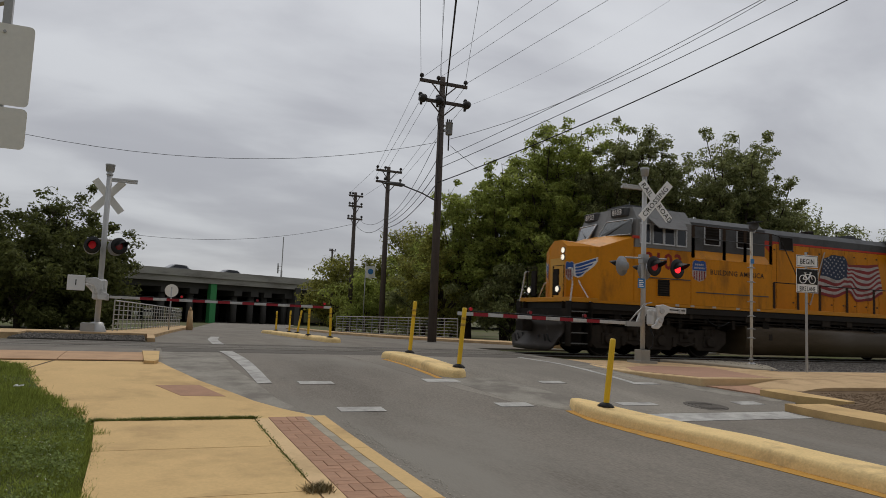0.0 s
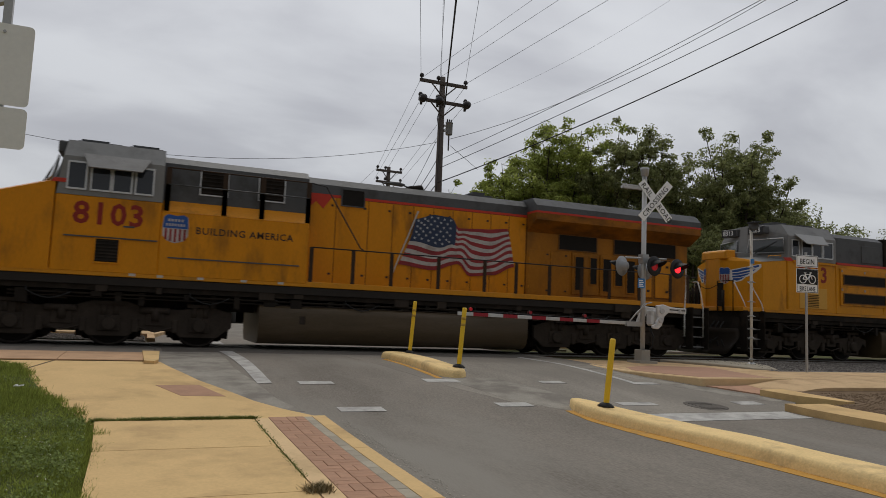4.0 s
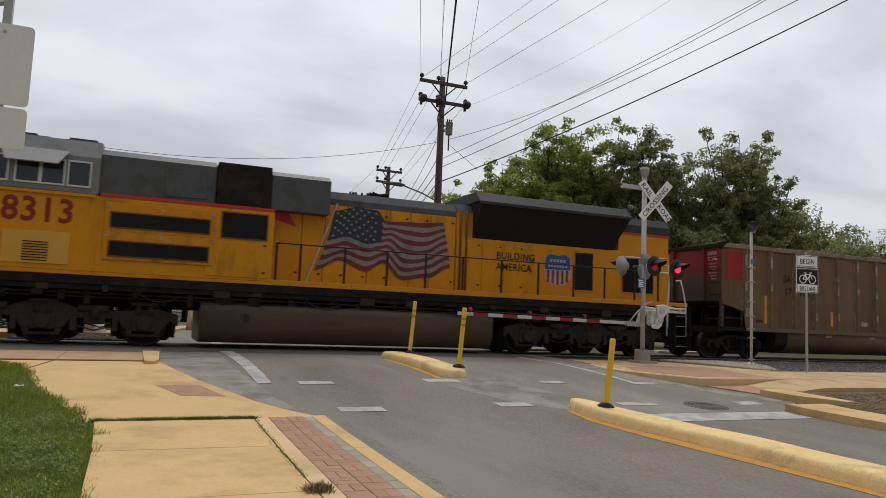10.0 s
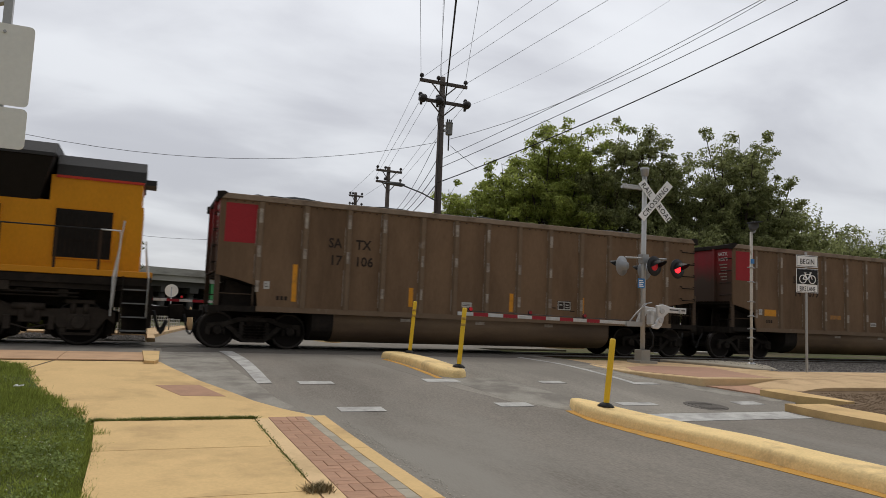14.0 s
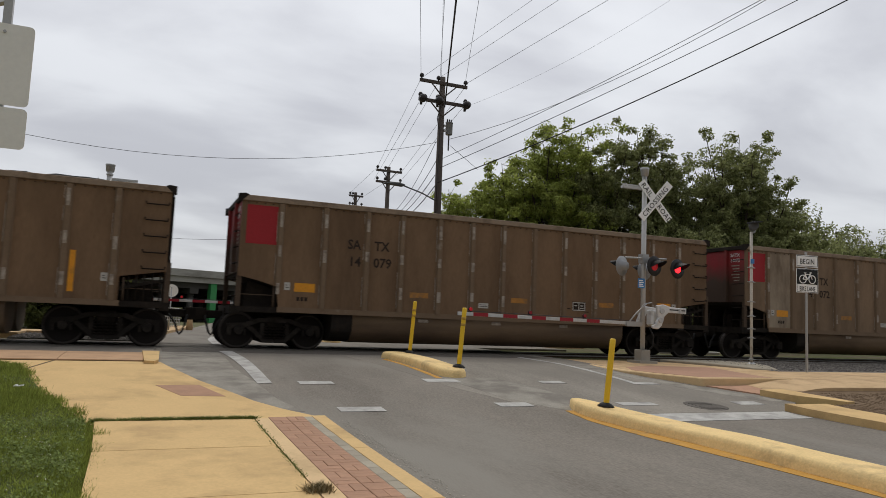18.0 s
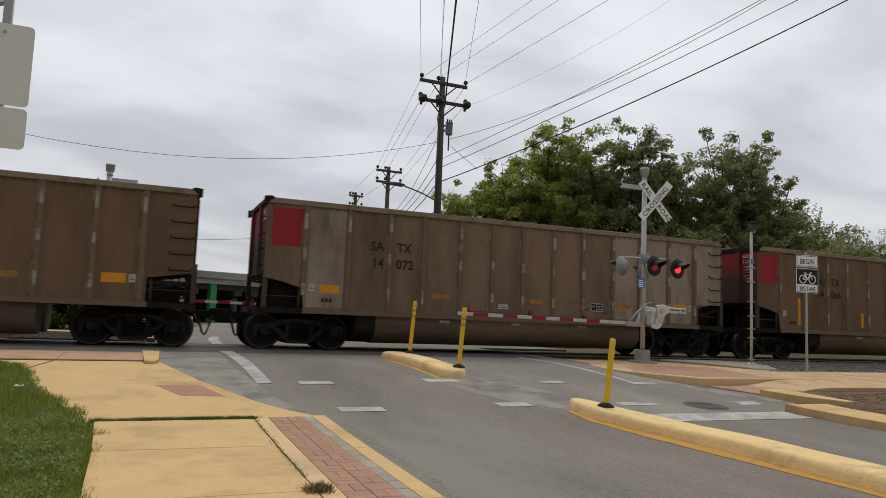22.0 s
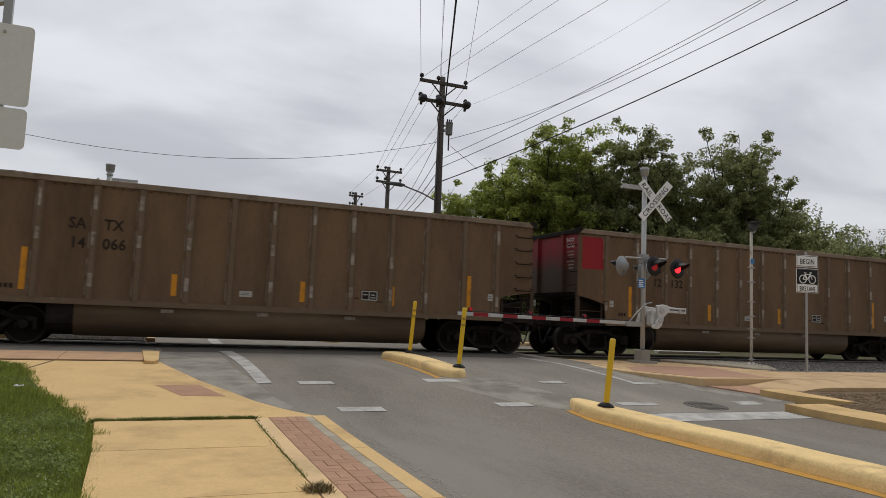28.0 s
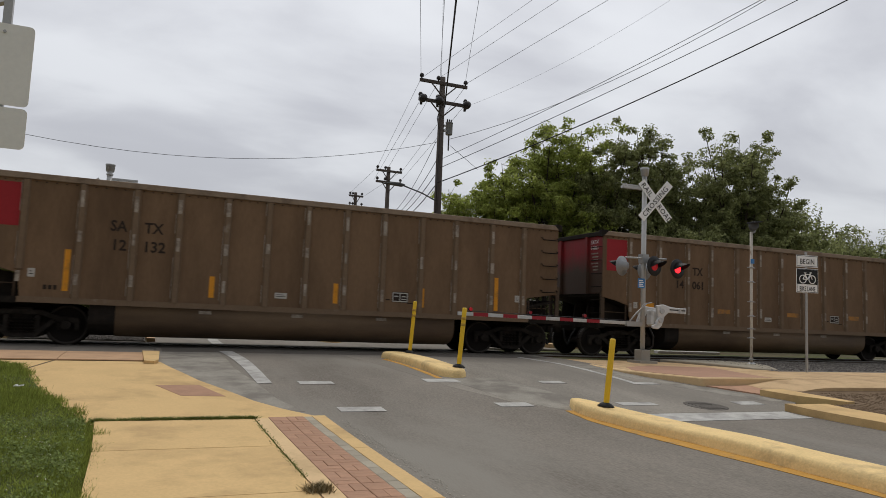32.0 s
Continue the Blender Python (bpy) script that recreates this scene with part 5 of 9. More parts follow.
def build_antenna():
    s = thing("antenna_mast", pose(22.0, 128.5, -1.3), "thin distant lattice antenna mast", "antenna mast")
    bm = bmesh.new()
    cyl(bm, (0, 0, 0), (0, 0, 9.5), 0.16, seg=6)
    cyl(bm, (0, 0, 9.5), (0, 0, 15.6), 0.09, seg=6)
    part("mast", bm, M_STEEL, s)
    for z in (9.0, 9.8):
        bm = bmesh.new()
        cyl(bm, (-0.7, -0.2, z), (-0.7, -0.2, z + 1.0), 0.14, seg=8)
        cyl(bm, (-0.7, -0.2, z + 0.5), (0, 0, z + 0.5), 0.04, seg=5)
        part("antenna", bm, M_STEEL, s)


build_antenna()


# ---- overpass ----
# it runs askew to the track, nearer on its west side
OVER = Matrix.Translation((22, 120, 0)) @ pose(0, 0, 0, 0, 0, 24) @ Matrix.Translation((-22, -120, 0))

def build_overpass():
    s = thing("overpass", OVER, "grey concrete highway overpass on rows of columns", "overpass", kind="structure")
    Y0, Y1, XA, XB = 120, 158, -90, 230
    bm = bmesh.new()
    box(bm, XA, XB, Y0, Y1, 4.75, 5.9)
    part("deck", bm, M_BRIDGE, s)
    bm = bmesh.new()
    box(bm, XA, XB, Y0 - 0.3, Y0 + 0.1, 5.6, 6.65)
    part("parapet", bm, M_BRIDGE, s)
    bm = bmesh.new()
    box(bm, XA, XB, Y1 - 0.1, Y1 + 0.3, 5.6, 6.65)
    part("parapet", bm, M_BRIDGE, s)
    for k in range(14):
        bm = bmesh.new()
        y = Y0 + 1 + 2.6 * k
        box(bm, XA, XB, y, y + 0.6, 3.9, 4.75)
        part("girder", bm, M_BRIDGE_SHADED, s)
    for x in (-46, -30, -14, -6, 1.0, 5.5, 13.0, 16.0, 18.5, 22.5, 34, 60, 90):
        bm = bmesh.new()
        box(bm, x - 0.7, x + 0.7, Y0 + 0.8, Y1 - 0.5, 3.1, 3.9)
        cap = part("pier_cap", bm, M_BRIDGE_SHADED, s)
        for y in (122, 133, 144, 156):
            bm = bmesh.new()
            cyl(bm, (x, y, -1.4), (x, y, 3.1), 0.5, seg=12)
            part("column", bm, M_BRIDGE_SHADED, cap)
    bm = bmesh.new()
    box(bm, 7.9, 8.9, 120.2, 121.2, -1.4, 4.75)
    part("green_column", bm, M_GREEN_COL, s, "bright green painted column")
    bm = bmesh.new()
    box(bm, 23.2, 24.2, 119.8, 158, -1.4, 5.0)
    part("abutment", bm, M_BRIDGE_SHADED, s)
    # Added wall that keeps the view below the deck dark.
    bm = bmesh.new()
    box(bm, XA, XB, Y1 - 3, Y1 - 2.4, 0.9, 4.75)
    part("added_rear_wall", bm, M_BRIDGE_SHADED, s)
    # dark ground bank and far walls under the deck
    bm = bmesh.new()
    prism(bm, [(166, -1.4), (172, 3.8), (210, 3.8), (210, -1.4)], -90, 60, "x")
    setting("backdrop_bank", bm, M_GROUND)


def parked_car(x, y, z, m, rot=0):
    s = thing("car", pose(x, y, z, 0, 0, rot), "small distant car on the overpass" if z > 2 else "distant parked car under the overpass", "car", "distant cars")
    bm = bmesh.new()
    prism(bm, [(-2.2, 0.3), (2.2, 0.3), (2.25, 0.75), (1.3, 0.95), (0.7, 1.45), (-1.0, 1.5), (-1.9, 0.98), (-2.25, 0.85)], -0.88, 0.88)
    body = part("body", bm, m, s, bevel=0.06)
    bm = bmesh.new()
    prism(bm, [(-1.6, 0.98), (1.1, 0.98), (0.62, 1.38), (-0.95, 1.42)], -0.9, 0.9)
    part("windows", bm, M_GLASS, body)
    for wx in (-1.35, 1.4):
        for wy in (-0.85, 0.85):
            bm = bmesh.new()
            cyl(bm, (wx, wy - 0.1, 0.33), (wx, wy + 0.1, 0.33), 0.33, seg=16)
            part("wheel", bm, M_RUBBER, s)
    return s


build_overpass()
CAR_A = parked_car(3.9, 123.0, 5.92, M_CARPAINT)
CAR_B = parked_car(14.2, 125.5, 5.92, M_CARPAINT2)
for x, y, m in ((6.2, 160, M_WHITE), (10.2, 162, M_CARPAINT), (15.5, 161, M_WHITE), (19.0, 162, M_CARPAINT2), (0.2, 160, M_WHITE), (24.5, 161, M_CARPAINT)):
    parked_car(x, y, -1.25, m, 15)


# ---- trees ----
def leaf_mesh(name, clumps, per, size, seed, material, parent, flat=0.7):
    """A crown: many small bent leaves round many clump centres (x, y, z, radius)."""
    rng = np.random.default_rng(seed)
    verts, faces = [], []
    c = np.array(clumps)
    n = len(c) * per
    idx = np.repeat(np.arange(len(c)), per)
    d = rng.normal(size=(n, 3))
    d /= np.linalg.norm(d, axis=1)[:, None]
    rad = rng.random(n) ** 0.45
    pos = c[idx, :3] + d * (c[idx, 3] * rad)[:, None] * np.array([1, 1, flat])
    nr = d + rng.normal(size=(n, 3)) * 0.7 + np.array([0, 0, 0.5])
    nr /= np.linalg.norm(nr, axis=1)[:, None]
    t = np.cross(nr, rng.normal(size=(n, 3)))
    t /= np.linalg.norm(t, axis=1)[:, None]
    b = np.cross(nr, t)
    s = size * (0.6 + 0.8 * rng.random(n))[:, None]
    p0, p1, p2, p3 = pos - t * s, pos + b * s * 0.45 + nr * s * 0.12, pos + t * s, pos - b * s * 0.45 + nr * s * 0.12
    v = np.stack([p0, p1, p2, p3], 1).reshape(-1, 3)
    f = np.arange(4 * n).reshape(-1, 4)
    me = bpy.data.meshes.new(name)
    me.from_pydata(v.tolist(), [], f.tolist())
    me.materials.append(material)
    ob = new(name, me)
    ob.parent = parent
    return ob


def tree(x, y, h, r, seed, material, label, low=0.2, leaf=0.11, per=70, gaps=0.25, far=False):
    """A broadleaf tree: tapered trunk, forked limbs, twigs, and a crown of many leaf sprays with gaps between them."""
    rng = random.Random(seed)
    z0 = gz(y) - 0.1
    s = thing("tree", pose(x, y, z0), label, "tree", "trees")
    bm = bmesh.new()
    th = h * 0.28
    bend = Vector((rng.uniform(-0.3, 0.3), rng.uniform(-0.3, 0.3), th))
    r0 = 0.05 + h * 0.02
    cyl(bm, (0, 0, 0), bend * 0.5, r0, r0 * 0.85, seg=9)
    cyl(bm, bend * 0.5, bend, r0 * 0.85, r0 * 0.7, seg=9)
    trunk = part("trunk", bm, M_BARK, s)
    clumps = []
    bm = bmesh.new()
    n_l = int((7 + 1.6 * h) * (0.75 + 0.1 * r))
    for k in range(n_l):
        az = 2 * math.pi * (k * 0.618 + rng.random() * 0.25)
        f = (k + 0.5) / n_l
        zt = h * (low + (0.98 - low) * f)
        e = (zt / h - 0.52) / 0.5
        rr = math.sqrt(max(0.04, 1 - e * e)) * (0.35 + 0.75 * rng.random() ** 0.6)
        tip = Vector((r * rr * math.cos(az), r * rr * math.sin(az), zt))
        start = bend * rng.uniform(0.6, 1.0) if zt > th else Vector((0, 0, zt * 0.5))
        mid = start.lerp(tip, 0.5) + Vector((rng.uniform(-0.3, 0.3), rng.uniform(-0.3, 0.3), h * 0.04))
        cyl(bm, start, mid, r0 * 0.38, r0 * 0.2, seg=6)
        cyl(bm, mid, tip, r0 * 0.2, r0 * 0.05, seg=5)
        for j in range(8):
            q = mid.lerp(tip, rng.uniform(0.2, 1.05))
            away = Vector((rng.gauss(0, 1), rng.gauss(0, 1), rng.gauss(0.1, 0.6)))
            end = q + away * (0.16 * r + 0.15)
            cyl(bm, q, end, r0 * 0.06, r0 * 0.02, seg=4)
            for i in range(4):
                if rng.random() > gaps:
                    w = q.lerp(end, 0.3 + 0.3 * i) + Vector((rng.gauss(0, 0.18), rng.gauss(0, 0.18), rng.gauss(0, 0.14)))
                    size = rng.uniform(0.28, 0.62) * (1.5 if far else 1.0)
                    if (j * 5 + i * 3 + k) % 7 > 1:
                        clumps.append((*w, size))
    part("branchwork", bm, M_BARK, trunk)
    leaf_mesh("crown", clumps, per, leaf, seed, material, s)
    return s


TREES = (
    # beyond the train: the tall group, the lone crown, the far row
    (18.1, 39.3, 9.9, 2.8, 11, M_LEAF_A), (20.1, 38.4, 11.2, 3.0, 51, M_LEAF_A), (21.8, 37.0, 12.9, 3.0, 12, M_LEAF_A), (23.1, 36.0, 13.4, 3.0, 52, M_LEAF_A), (25.2, 34.8, 13.0, 2.9, 13, M_LEAF_B), (26.8, 33.8, 13.3, 2.1, 14, M_LEAF_B), (28.4, 33.4, 11.4, 2.0, 53, M_LEAF_B), (31.6, 32.0, 13.2, 3.2, 15, M_LEAF_B), (33.0, 31.6, 11.8, 2.4, 59, M_LEAF_B), (27.5, 30.5, 6.8, 2.8, 17, M_LEAF_B), (33.5, 31.0, 8.2, 2.6, 18, M_LEAF_B),
    (16.8, 40.5, 7.0, 2.8, 19, M_LEAF_C), (19.5, 36.5, 5.0, 2.6, 20, M_LEAF_B), (22.2, 36.6, 9.4, 3.2, 54, M_LEAF_A), (24.6, 35.2, 9.4, 2.9, 55, M_LEAF_B), (29.6, 32.6, 9.6, 2.8, 56, M_LEAF_B),
    (44.3, 40.2, 11.4, 2.1, 21, M_LEAF_B), (49.6, 42.0, 12.0, 2.5, 22, M_LEAF_B), (57.1, 44.0, 11.5, 2.3, 57, M_LEAF_B), (63.2, 46.0, 11.2, 2.4, 23, M_LEAF_B), (47.0, 40.0, 8.4, 4.0, 24, M_LEAF_B), (55.0, 42.0, 8.4, 4.5, 25, M_LEAF_B), (40.0, 34.0, 8.0, 3.2, 26, M_LEAF_B), (37.5, 36.0, 9.8, 2.6, 58, M_LEAF_B),
    # beside the far road
    (14.6, 58.5, 6.4, 2.6, 31, M_LEAF_C), (17.4, 57.0, 6.2, 3.2, 32, M_LEAF_C), (20.4, 55.5, 9.4, 3.2, 33, M_LEAF_C), (15.5, 52.5, 5.0, 2.4, 34, M_LEAF_A), (18.5, 49.5, 7.0, 2.8, 35, M_LEAF_A), (20.0, 46.0, 7.0, 3.0, 36, M_LEAF_A), (17.2, 44.5, 4.6, 2.2, 37, M_LEAF_B), (26.0, 60.0, 9.0, 4.0, 38, M_LEAF_B),
    # behind the left signal
    (-6.6, 38.5, 6.4, 3.4, 41, M_LEAF_D), (-3.9, 38.5, 6.2, 2.5, 42, M_LEAF_D), (-2.3, 37.5, 4.6, 1.7, 43, M_LEAF_D), (-9.5, 36.0, 6.2, 3.2, 44, M_LEAF_D), (-5.0, 35.0, 4.4, 2.6, 45, M_LEAF_D), (-3.0, 35.8, 3.4, 1.7, 46, M_LEAF_D))
LEAF_LABEL = {"leaf_mid_green": "broadleaf tree with mid green uneven crown", "leaf_dark_green": "broadleaf tree with dense dark green crown", "leaf_deep_green": "shady bushy tree with deep green crown", "leaf_yellow_green": "bushy tree with yellowish green crown"}
for x, y, h, r, seed, m in TREES:
    far = y > 47 or x > 38
    tree(x, y, h, r, seed, m, LEAF_LABEL[m.name], 0.08 if (h < 8.2 or x < 0) else 0.30, 0.13 if far else 0.10, 34 if far else 70, 0.4 if far and x > 42 and r < 2.6 else 0.34, far)


# ---- grass ----
def build_grass():
    rng = np.random.default_rng(3)
    n = 240000
    x = -0.25 - 6.5 * rng.random(n) ** 1.7
    y = 3.0 + 10.0 * rng.random(n)
    edge = np.interp(y, [3, 5.4, 7, 8.44, 9.2, 10.3, 11.4, 12.85, 13.05], [-0.27, -0.28, -0.31, -0.40, -0.66, -1.10, -1.38, -1.72, -2.1])
    wob = 0.05 * np.sin(y * 9.1) + 0.04 * np.sin(y * 23.7 + 1.0) + 0.03 * rng.normal(size=n)
    patch = np.sin(x * 2.3 + 1.1 * np.sin(y * 1.7)) + np.sin(y * 2.9 + x) + 0.7 * np.sin(x * 7.1 + y * 5.3)
    keep = (x < edge + wob) & (rng.random(n) < np.maximum(0.5, 0.66 + 0.25 * patch))
    x, y, patch = x[keep], y[keep], patch[keep]
    n = len(x)
    z = np.array([gz(v) for v in y]) + 0.045
    h = (0.025 + 0.055 * rng.random(n)) * (1.0 + 0.28 * np.clip(patch, -1, 2)) * np.where(x > -0.7, 1.25, 1.0)
    a = 2 * np.pi * rng.random(n)
    w = 0.0035 + 0.004 * rng.random(n)
    lean = 0.035 * rng.normal(size=(n, 2))
    p0 = np.stack([x - w * np.cos(a), y - w * np.sin(a), z], 1)
    p1 = np.stack([x + w * np.cos(a), y + w * np.sin(a), z], 1)
    p2 = np.stack([x + lean[:, 0], y + lean[:, 1], z + h], 1)
    v = np.stack([p0, p1, p2], 1).reshape(-1, 3)
    me = bpy.data.meshes.new("grass")
    me.from_pydata(v.tolist(), [], np.arange(3 * n).reshape(-1, 3).tolist())
    me.materials.append(M_GRASS)
    tagged(new("grass", me), "short green lawn grass with weeds", "grass", kind="stuff")


build_grass()


def build_clover():
    """Broad-leaved weeds and pale seed heads standing in clumps in the lawn."""
    rng = np.random.default_rng(14)
    centres = np.stack([-0.45 - 1.6 * rng.random(60) ** 1.5, 4.6 + 3.9 * rng.random(60)], 1)
    for name, per, m, label in (("lawn_weeds", 130, M_LEAF_WEED, "clumps of broad-leaved weeds in the lawn"), ("seed_heads", 4, M_CLOVER, "tiny pale seed heads over the lawn")):
        c = np.repeat(centres, per, 0)
        n = len(c)
        c = c + rng.normal(size=(n, 2)) * 0.085
        ok = c[:, 0] < np.interp(c[:, 1], [3, 5.4, 7, 8.44], [-0.34, -0.36, -0.40, -0.50])
        c = c[ok]
        n = len(c)
        up = 0.03 + 0.085 * rng.random(n) if m == M_LEAF_WEED else 0.10 + 0.05 * rng.random(n)
        z = np.array([gz(v) for v in c[:, 1]]) + 0.045 + up
        pos = np.stack([c[:, 0], c[:, 1], z], 1)
        nr = rng.normal(size=(n, 3)) * 0.5 + np.array([0, -0.2, 0.8])
        nr /= np.linalg.norm(nr, axis=1)[:, None]
        t = np.cross(nr, rng.normal(size=(n, 3)))
        t /= np.linalg.norm(t, axis=1)[:, None]
        q = np.cross(nr, t)
        sz = (0.013 * (0.6 + 0.8 * rng.random(n)) if m == M_LEAF_WEED else 0.0055 * (0.6 + 0.8 * rng.random(n)))[:, None]
        v = np.stack([pos - t * sz, pos + q * sz * 0.6, pos + t * sz, pos - q * sz * 0.6], 1).reshape(-1, 3)
        me = bpy.data.meshes.new(name)
        me.from_pydata(v.tolist(), [], np.arange(4 * n).reshape(-1, 4).tolist())
        me.materials.append(m)
        tagged(new(name, me), label, "weeds", kind="stuff")


build_clover()


def build_litter():
    bm = bmesh.new()
    rng = random.Random(2)
    g = [[bm.verts.new((0.026 * i - 0.05 + rng.uniform(-0.01, 0.01), 0.03 * j - 0.045, 0.05 + rng.uniform(0, 0.03))) for j in range(4)] for i in range(5)]
    for r0, r1 in zip(g, g[1:]):
        for j in range(3):
            bm.faces.new((r0[j], r1[j], r1[j + 1], r0[j + 1]))
    bmesh.ops.solidify(bm, geom=bm.faces[:], thickness=0.003)
    o = part("paper_scrap", bm, M_SIGN_WHITE)
    o.location = (-1.42, 10.5, gz(10.5) + 0.045)
    tagged(o, "crumpled white paper scrap lying on the lawn", "litter")


build_litter()


# ---- the train ----
TRACK_Y = 19.34


def wheelset(parent, x, r, truck_y=0.72):
    bm = bmesh.new()
    for sgn in (-1, 1):
        lathe(bm, [(0, r - 0.11), (0.01, r - 0.06), (0.012, r), (0.10, r), (0.11, r + 0.025), (0.135, r + 0.025), (0.14, r - 0.05), (0.13, r - 0.08)], (0, sgn * (truck_y + 0.08), 0), (0, sgn * truck_y, 0), 28)
        lathe(bm, [(0.0, 0.10), (0.03, 0.14), (0.05, 0.2), (0.09, r - 0.08)], (0, sgn * (truck_y + 0.09), 0), (0, sgn * truck_y, 0), 28)
        for i in range(3):
            a = 2 * math.pi * i / 3
            cyl(bm, (0.09 * math.cos(a), sgn * (truck_y + 0.08), 0.09 * math.sin(a)), (0.09 * math.cos(a), sgn * (truck_y + 0.13), 0.09 * math.sin(a)), 0.02, seg=6)
    cyl(bm, (0, -truck_y, 0), (0, truck_y, 0), 0.09, seg=12)
    ob = part("wheelset", bm, M_WHEEL, parent)
    for sgn in (-1, 1):
        bm = bmesh.new()
        y, seg = sgn * (truck_y + 0.083), 32
        rings = [[bm.verts.new((q * math.cos(2 * math.pi * i / seg), y + sgn * d, q * math.sin(2 * math.pi * i / seg))) for i in range(seg)] for q, d in ((r - 0.062, -0.012), (r - 0.055, 0.0), (r - 0.008, 0.0), (r + 0.001, -0.02), (r + 0.001, -0.1))]
        for a, b in zip(rings, rings[1:]):
            for i in range(seg):
                bm.faces.new((a[i], a[(i + 1) % seg], b[(i + 1) % seg], b[i])).smooth = True
        part("rim", bm, M_RIM, ob, "worn paler wheel rim")
    ob.location = (x, 0, r)
    AXLES.append((ob, x, r))
    return ob


AXLES = []


def car_truck(car, xc):
    """A two-axle truck with cast side frames."""
    for x in (xc - 0.889, xc + 0.889):
        wheelset(car, x, 0.457)
    for sgn in (-1, 1):
        bm = bmesh.new()
        y = sgn * 1.0
        for f in (-1, 1):
            def bar(pts, t=0.055):
                prism(bm, [(xc + f * px, pz) for px, pz in pts], y - t, y + t)
            bar([(1.16, 0.50), (1.16, 0.62), (0.72, 0.66), (0.40, 0.78), (0.0, 0.78), (0.0, 0.67), (0.36, 0.67), (0.68, 0.55), (0.76, 0.50)])
            bar([(0.70, 0.53), (0.58, 0.58), (0.22, 0.27), (0.0, 0.27), (0.0, 0.16), (0.27, 0.16)])
            bar([(0.36, 0.66), (0.25, 0.66), (0.25, 0.30), (0.36, 0.38)], 0.07)
            bar([(1.16, 0.52), (1.16, 0.34), (1.06, 0.32), (1.04, 0.52)])
            bar([(0.78, 0.50), (0.70, 0.50), (0.70, 0.34), (0.76, 0.34)])
        side = part("side_frame", bm, M_CARTRUCK, car, bevel=0.01)
        for x in (xc - 0.889, xc + 0.889):
            bm = bmesh.new()
            cyl(bm, (x, y + sgn * 0.05, 0.457), (x, y + sgn * 0.17, 0.457), 0.12, 0.10, seg=14)
            cyl(bm, (x, y + sgn * 0.17, 0.457), (x, y + sgn * 0.185, 0.457), 0.05, seg=6)
            box(bm, x - 0.11, x + 0.11, y - 0.05, y + 0.05, 0.40, 0.56)
            part("axle_cap", bm, M_CARTRUCK, side)
        bm = bmesh.new()
        for k in range(-2, 3):
            for j in range(5):
                cyl(bm, (xc + k * 0.115, y + sgn * 0.06, 0.28 + j * 0.07), (xc + k * 0.115, y + sgn * 0.06, 0.31 + j * 0.07), 0.05, seg=8)
        part("spring_nest", bm, M_UNDER, side)
    bm = bmesh.new()
    box(bm, xc - 0.2, xc + 0.2, -1.0, 1.0, 0.5, 0.82)
    part("bolster", bm, M_UNDER, car)
    bm = bmesh.new()
    box(bm, xc - 0.30, xc + 0.30, -0.92, 0.92, 0.16, 0.495)
    part("spring_plank", bm, M_UNDER, car)
    for f in (-1, 1):
        bm = bmesh.new()
        box(bm, xc + f * 0.30, xc + f * 0.44, -0.95, 0.95, 0.22, 0.50)
        for q in (-0.78, 0.78):
            box(bm, min(xc + f * 0.36, xc + f * 0.52), max(xc + f * 0.36, xc + f * 0.52), q - 0.08, q + 0.08, 0.26, 0.68)
        part("brake_beam", bm, M_UNDER, car)


CAR_RIBS = (0.97, 2.10, 3.22, 4.18, 5.27, 6.26, 7.23, 8.24, 9.26, 10.33, 11.33, 12.44, 13.46)


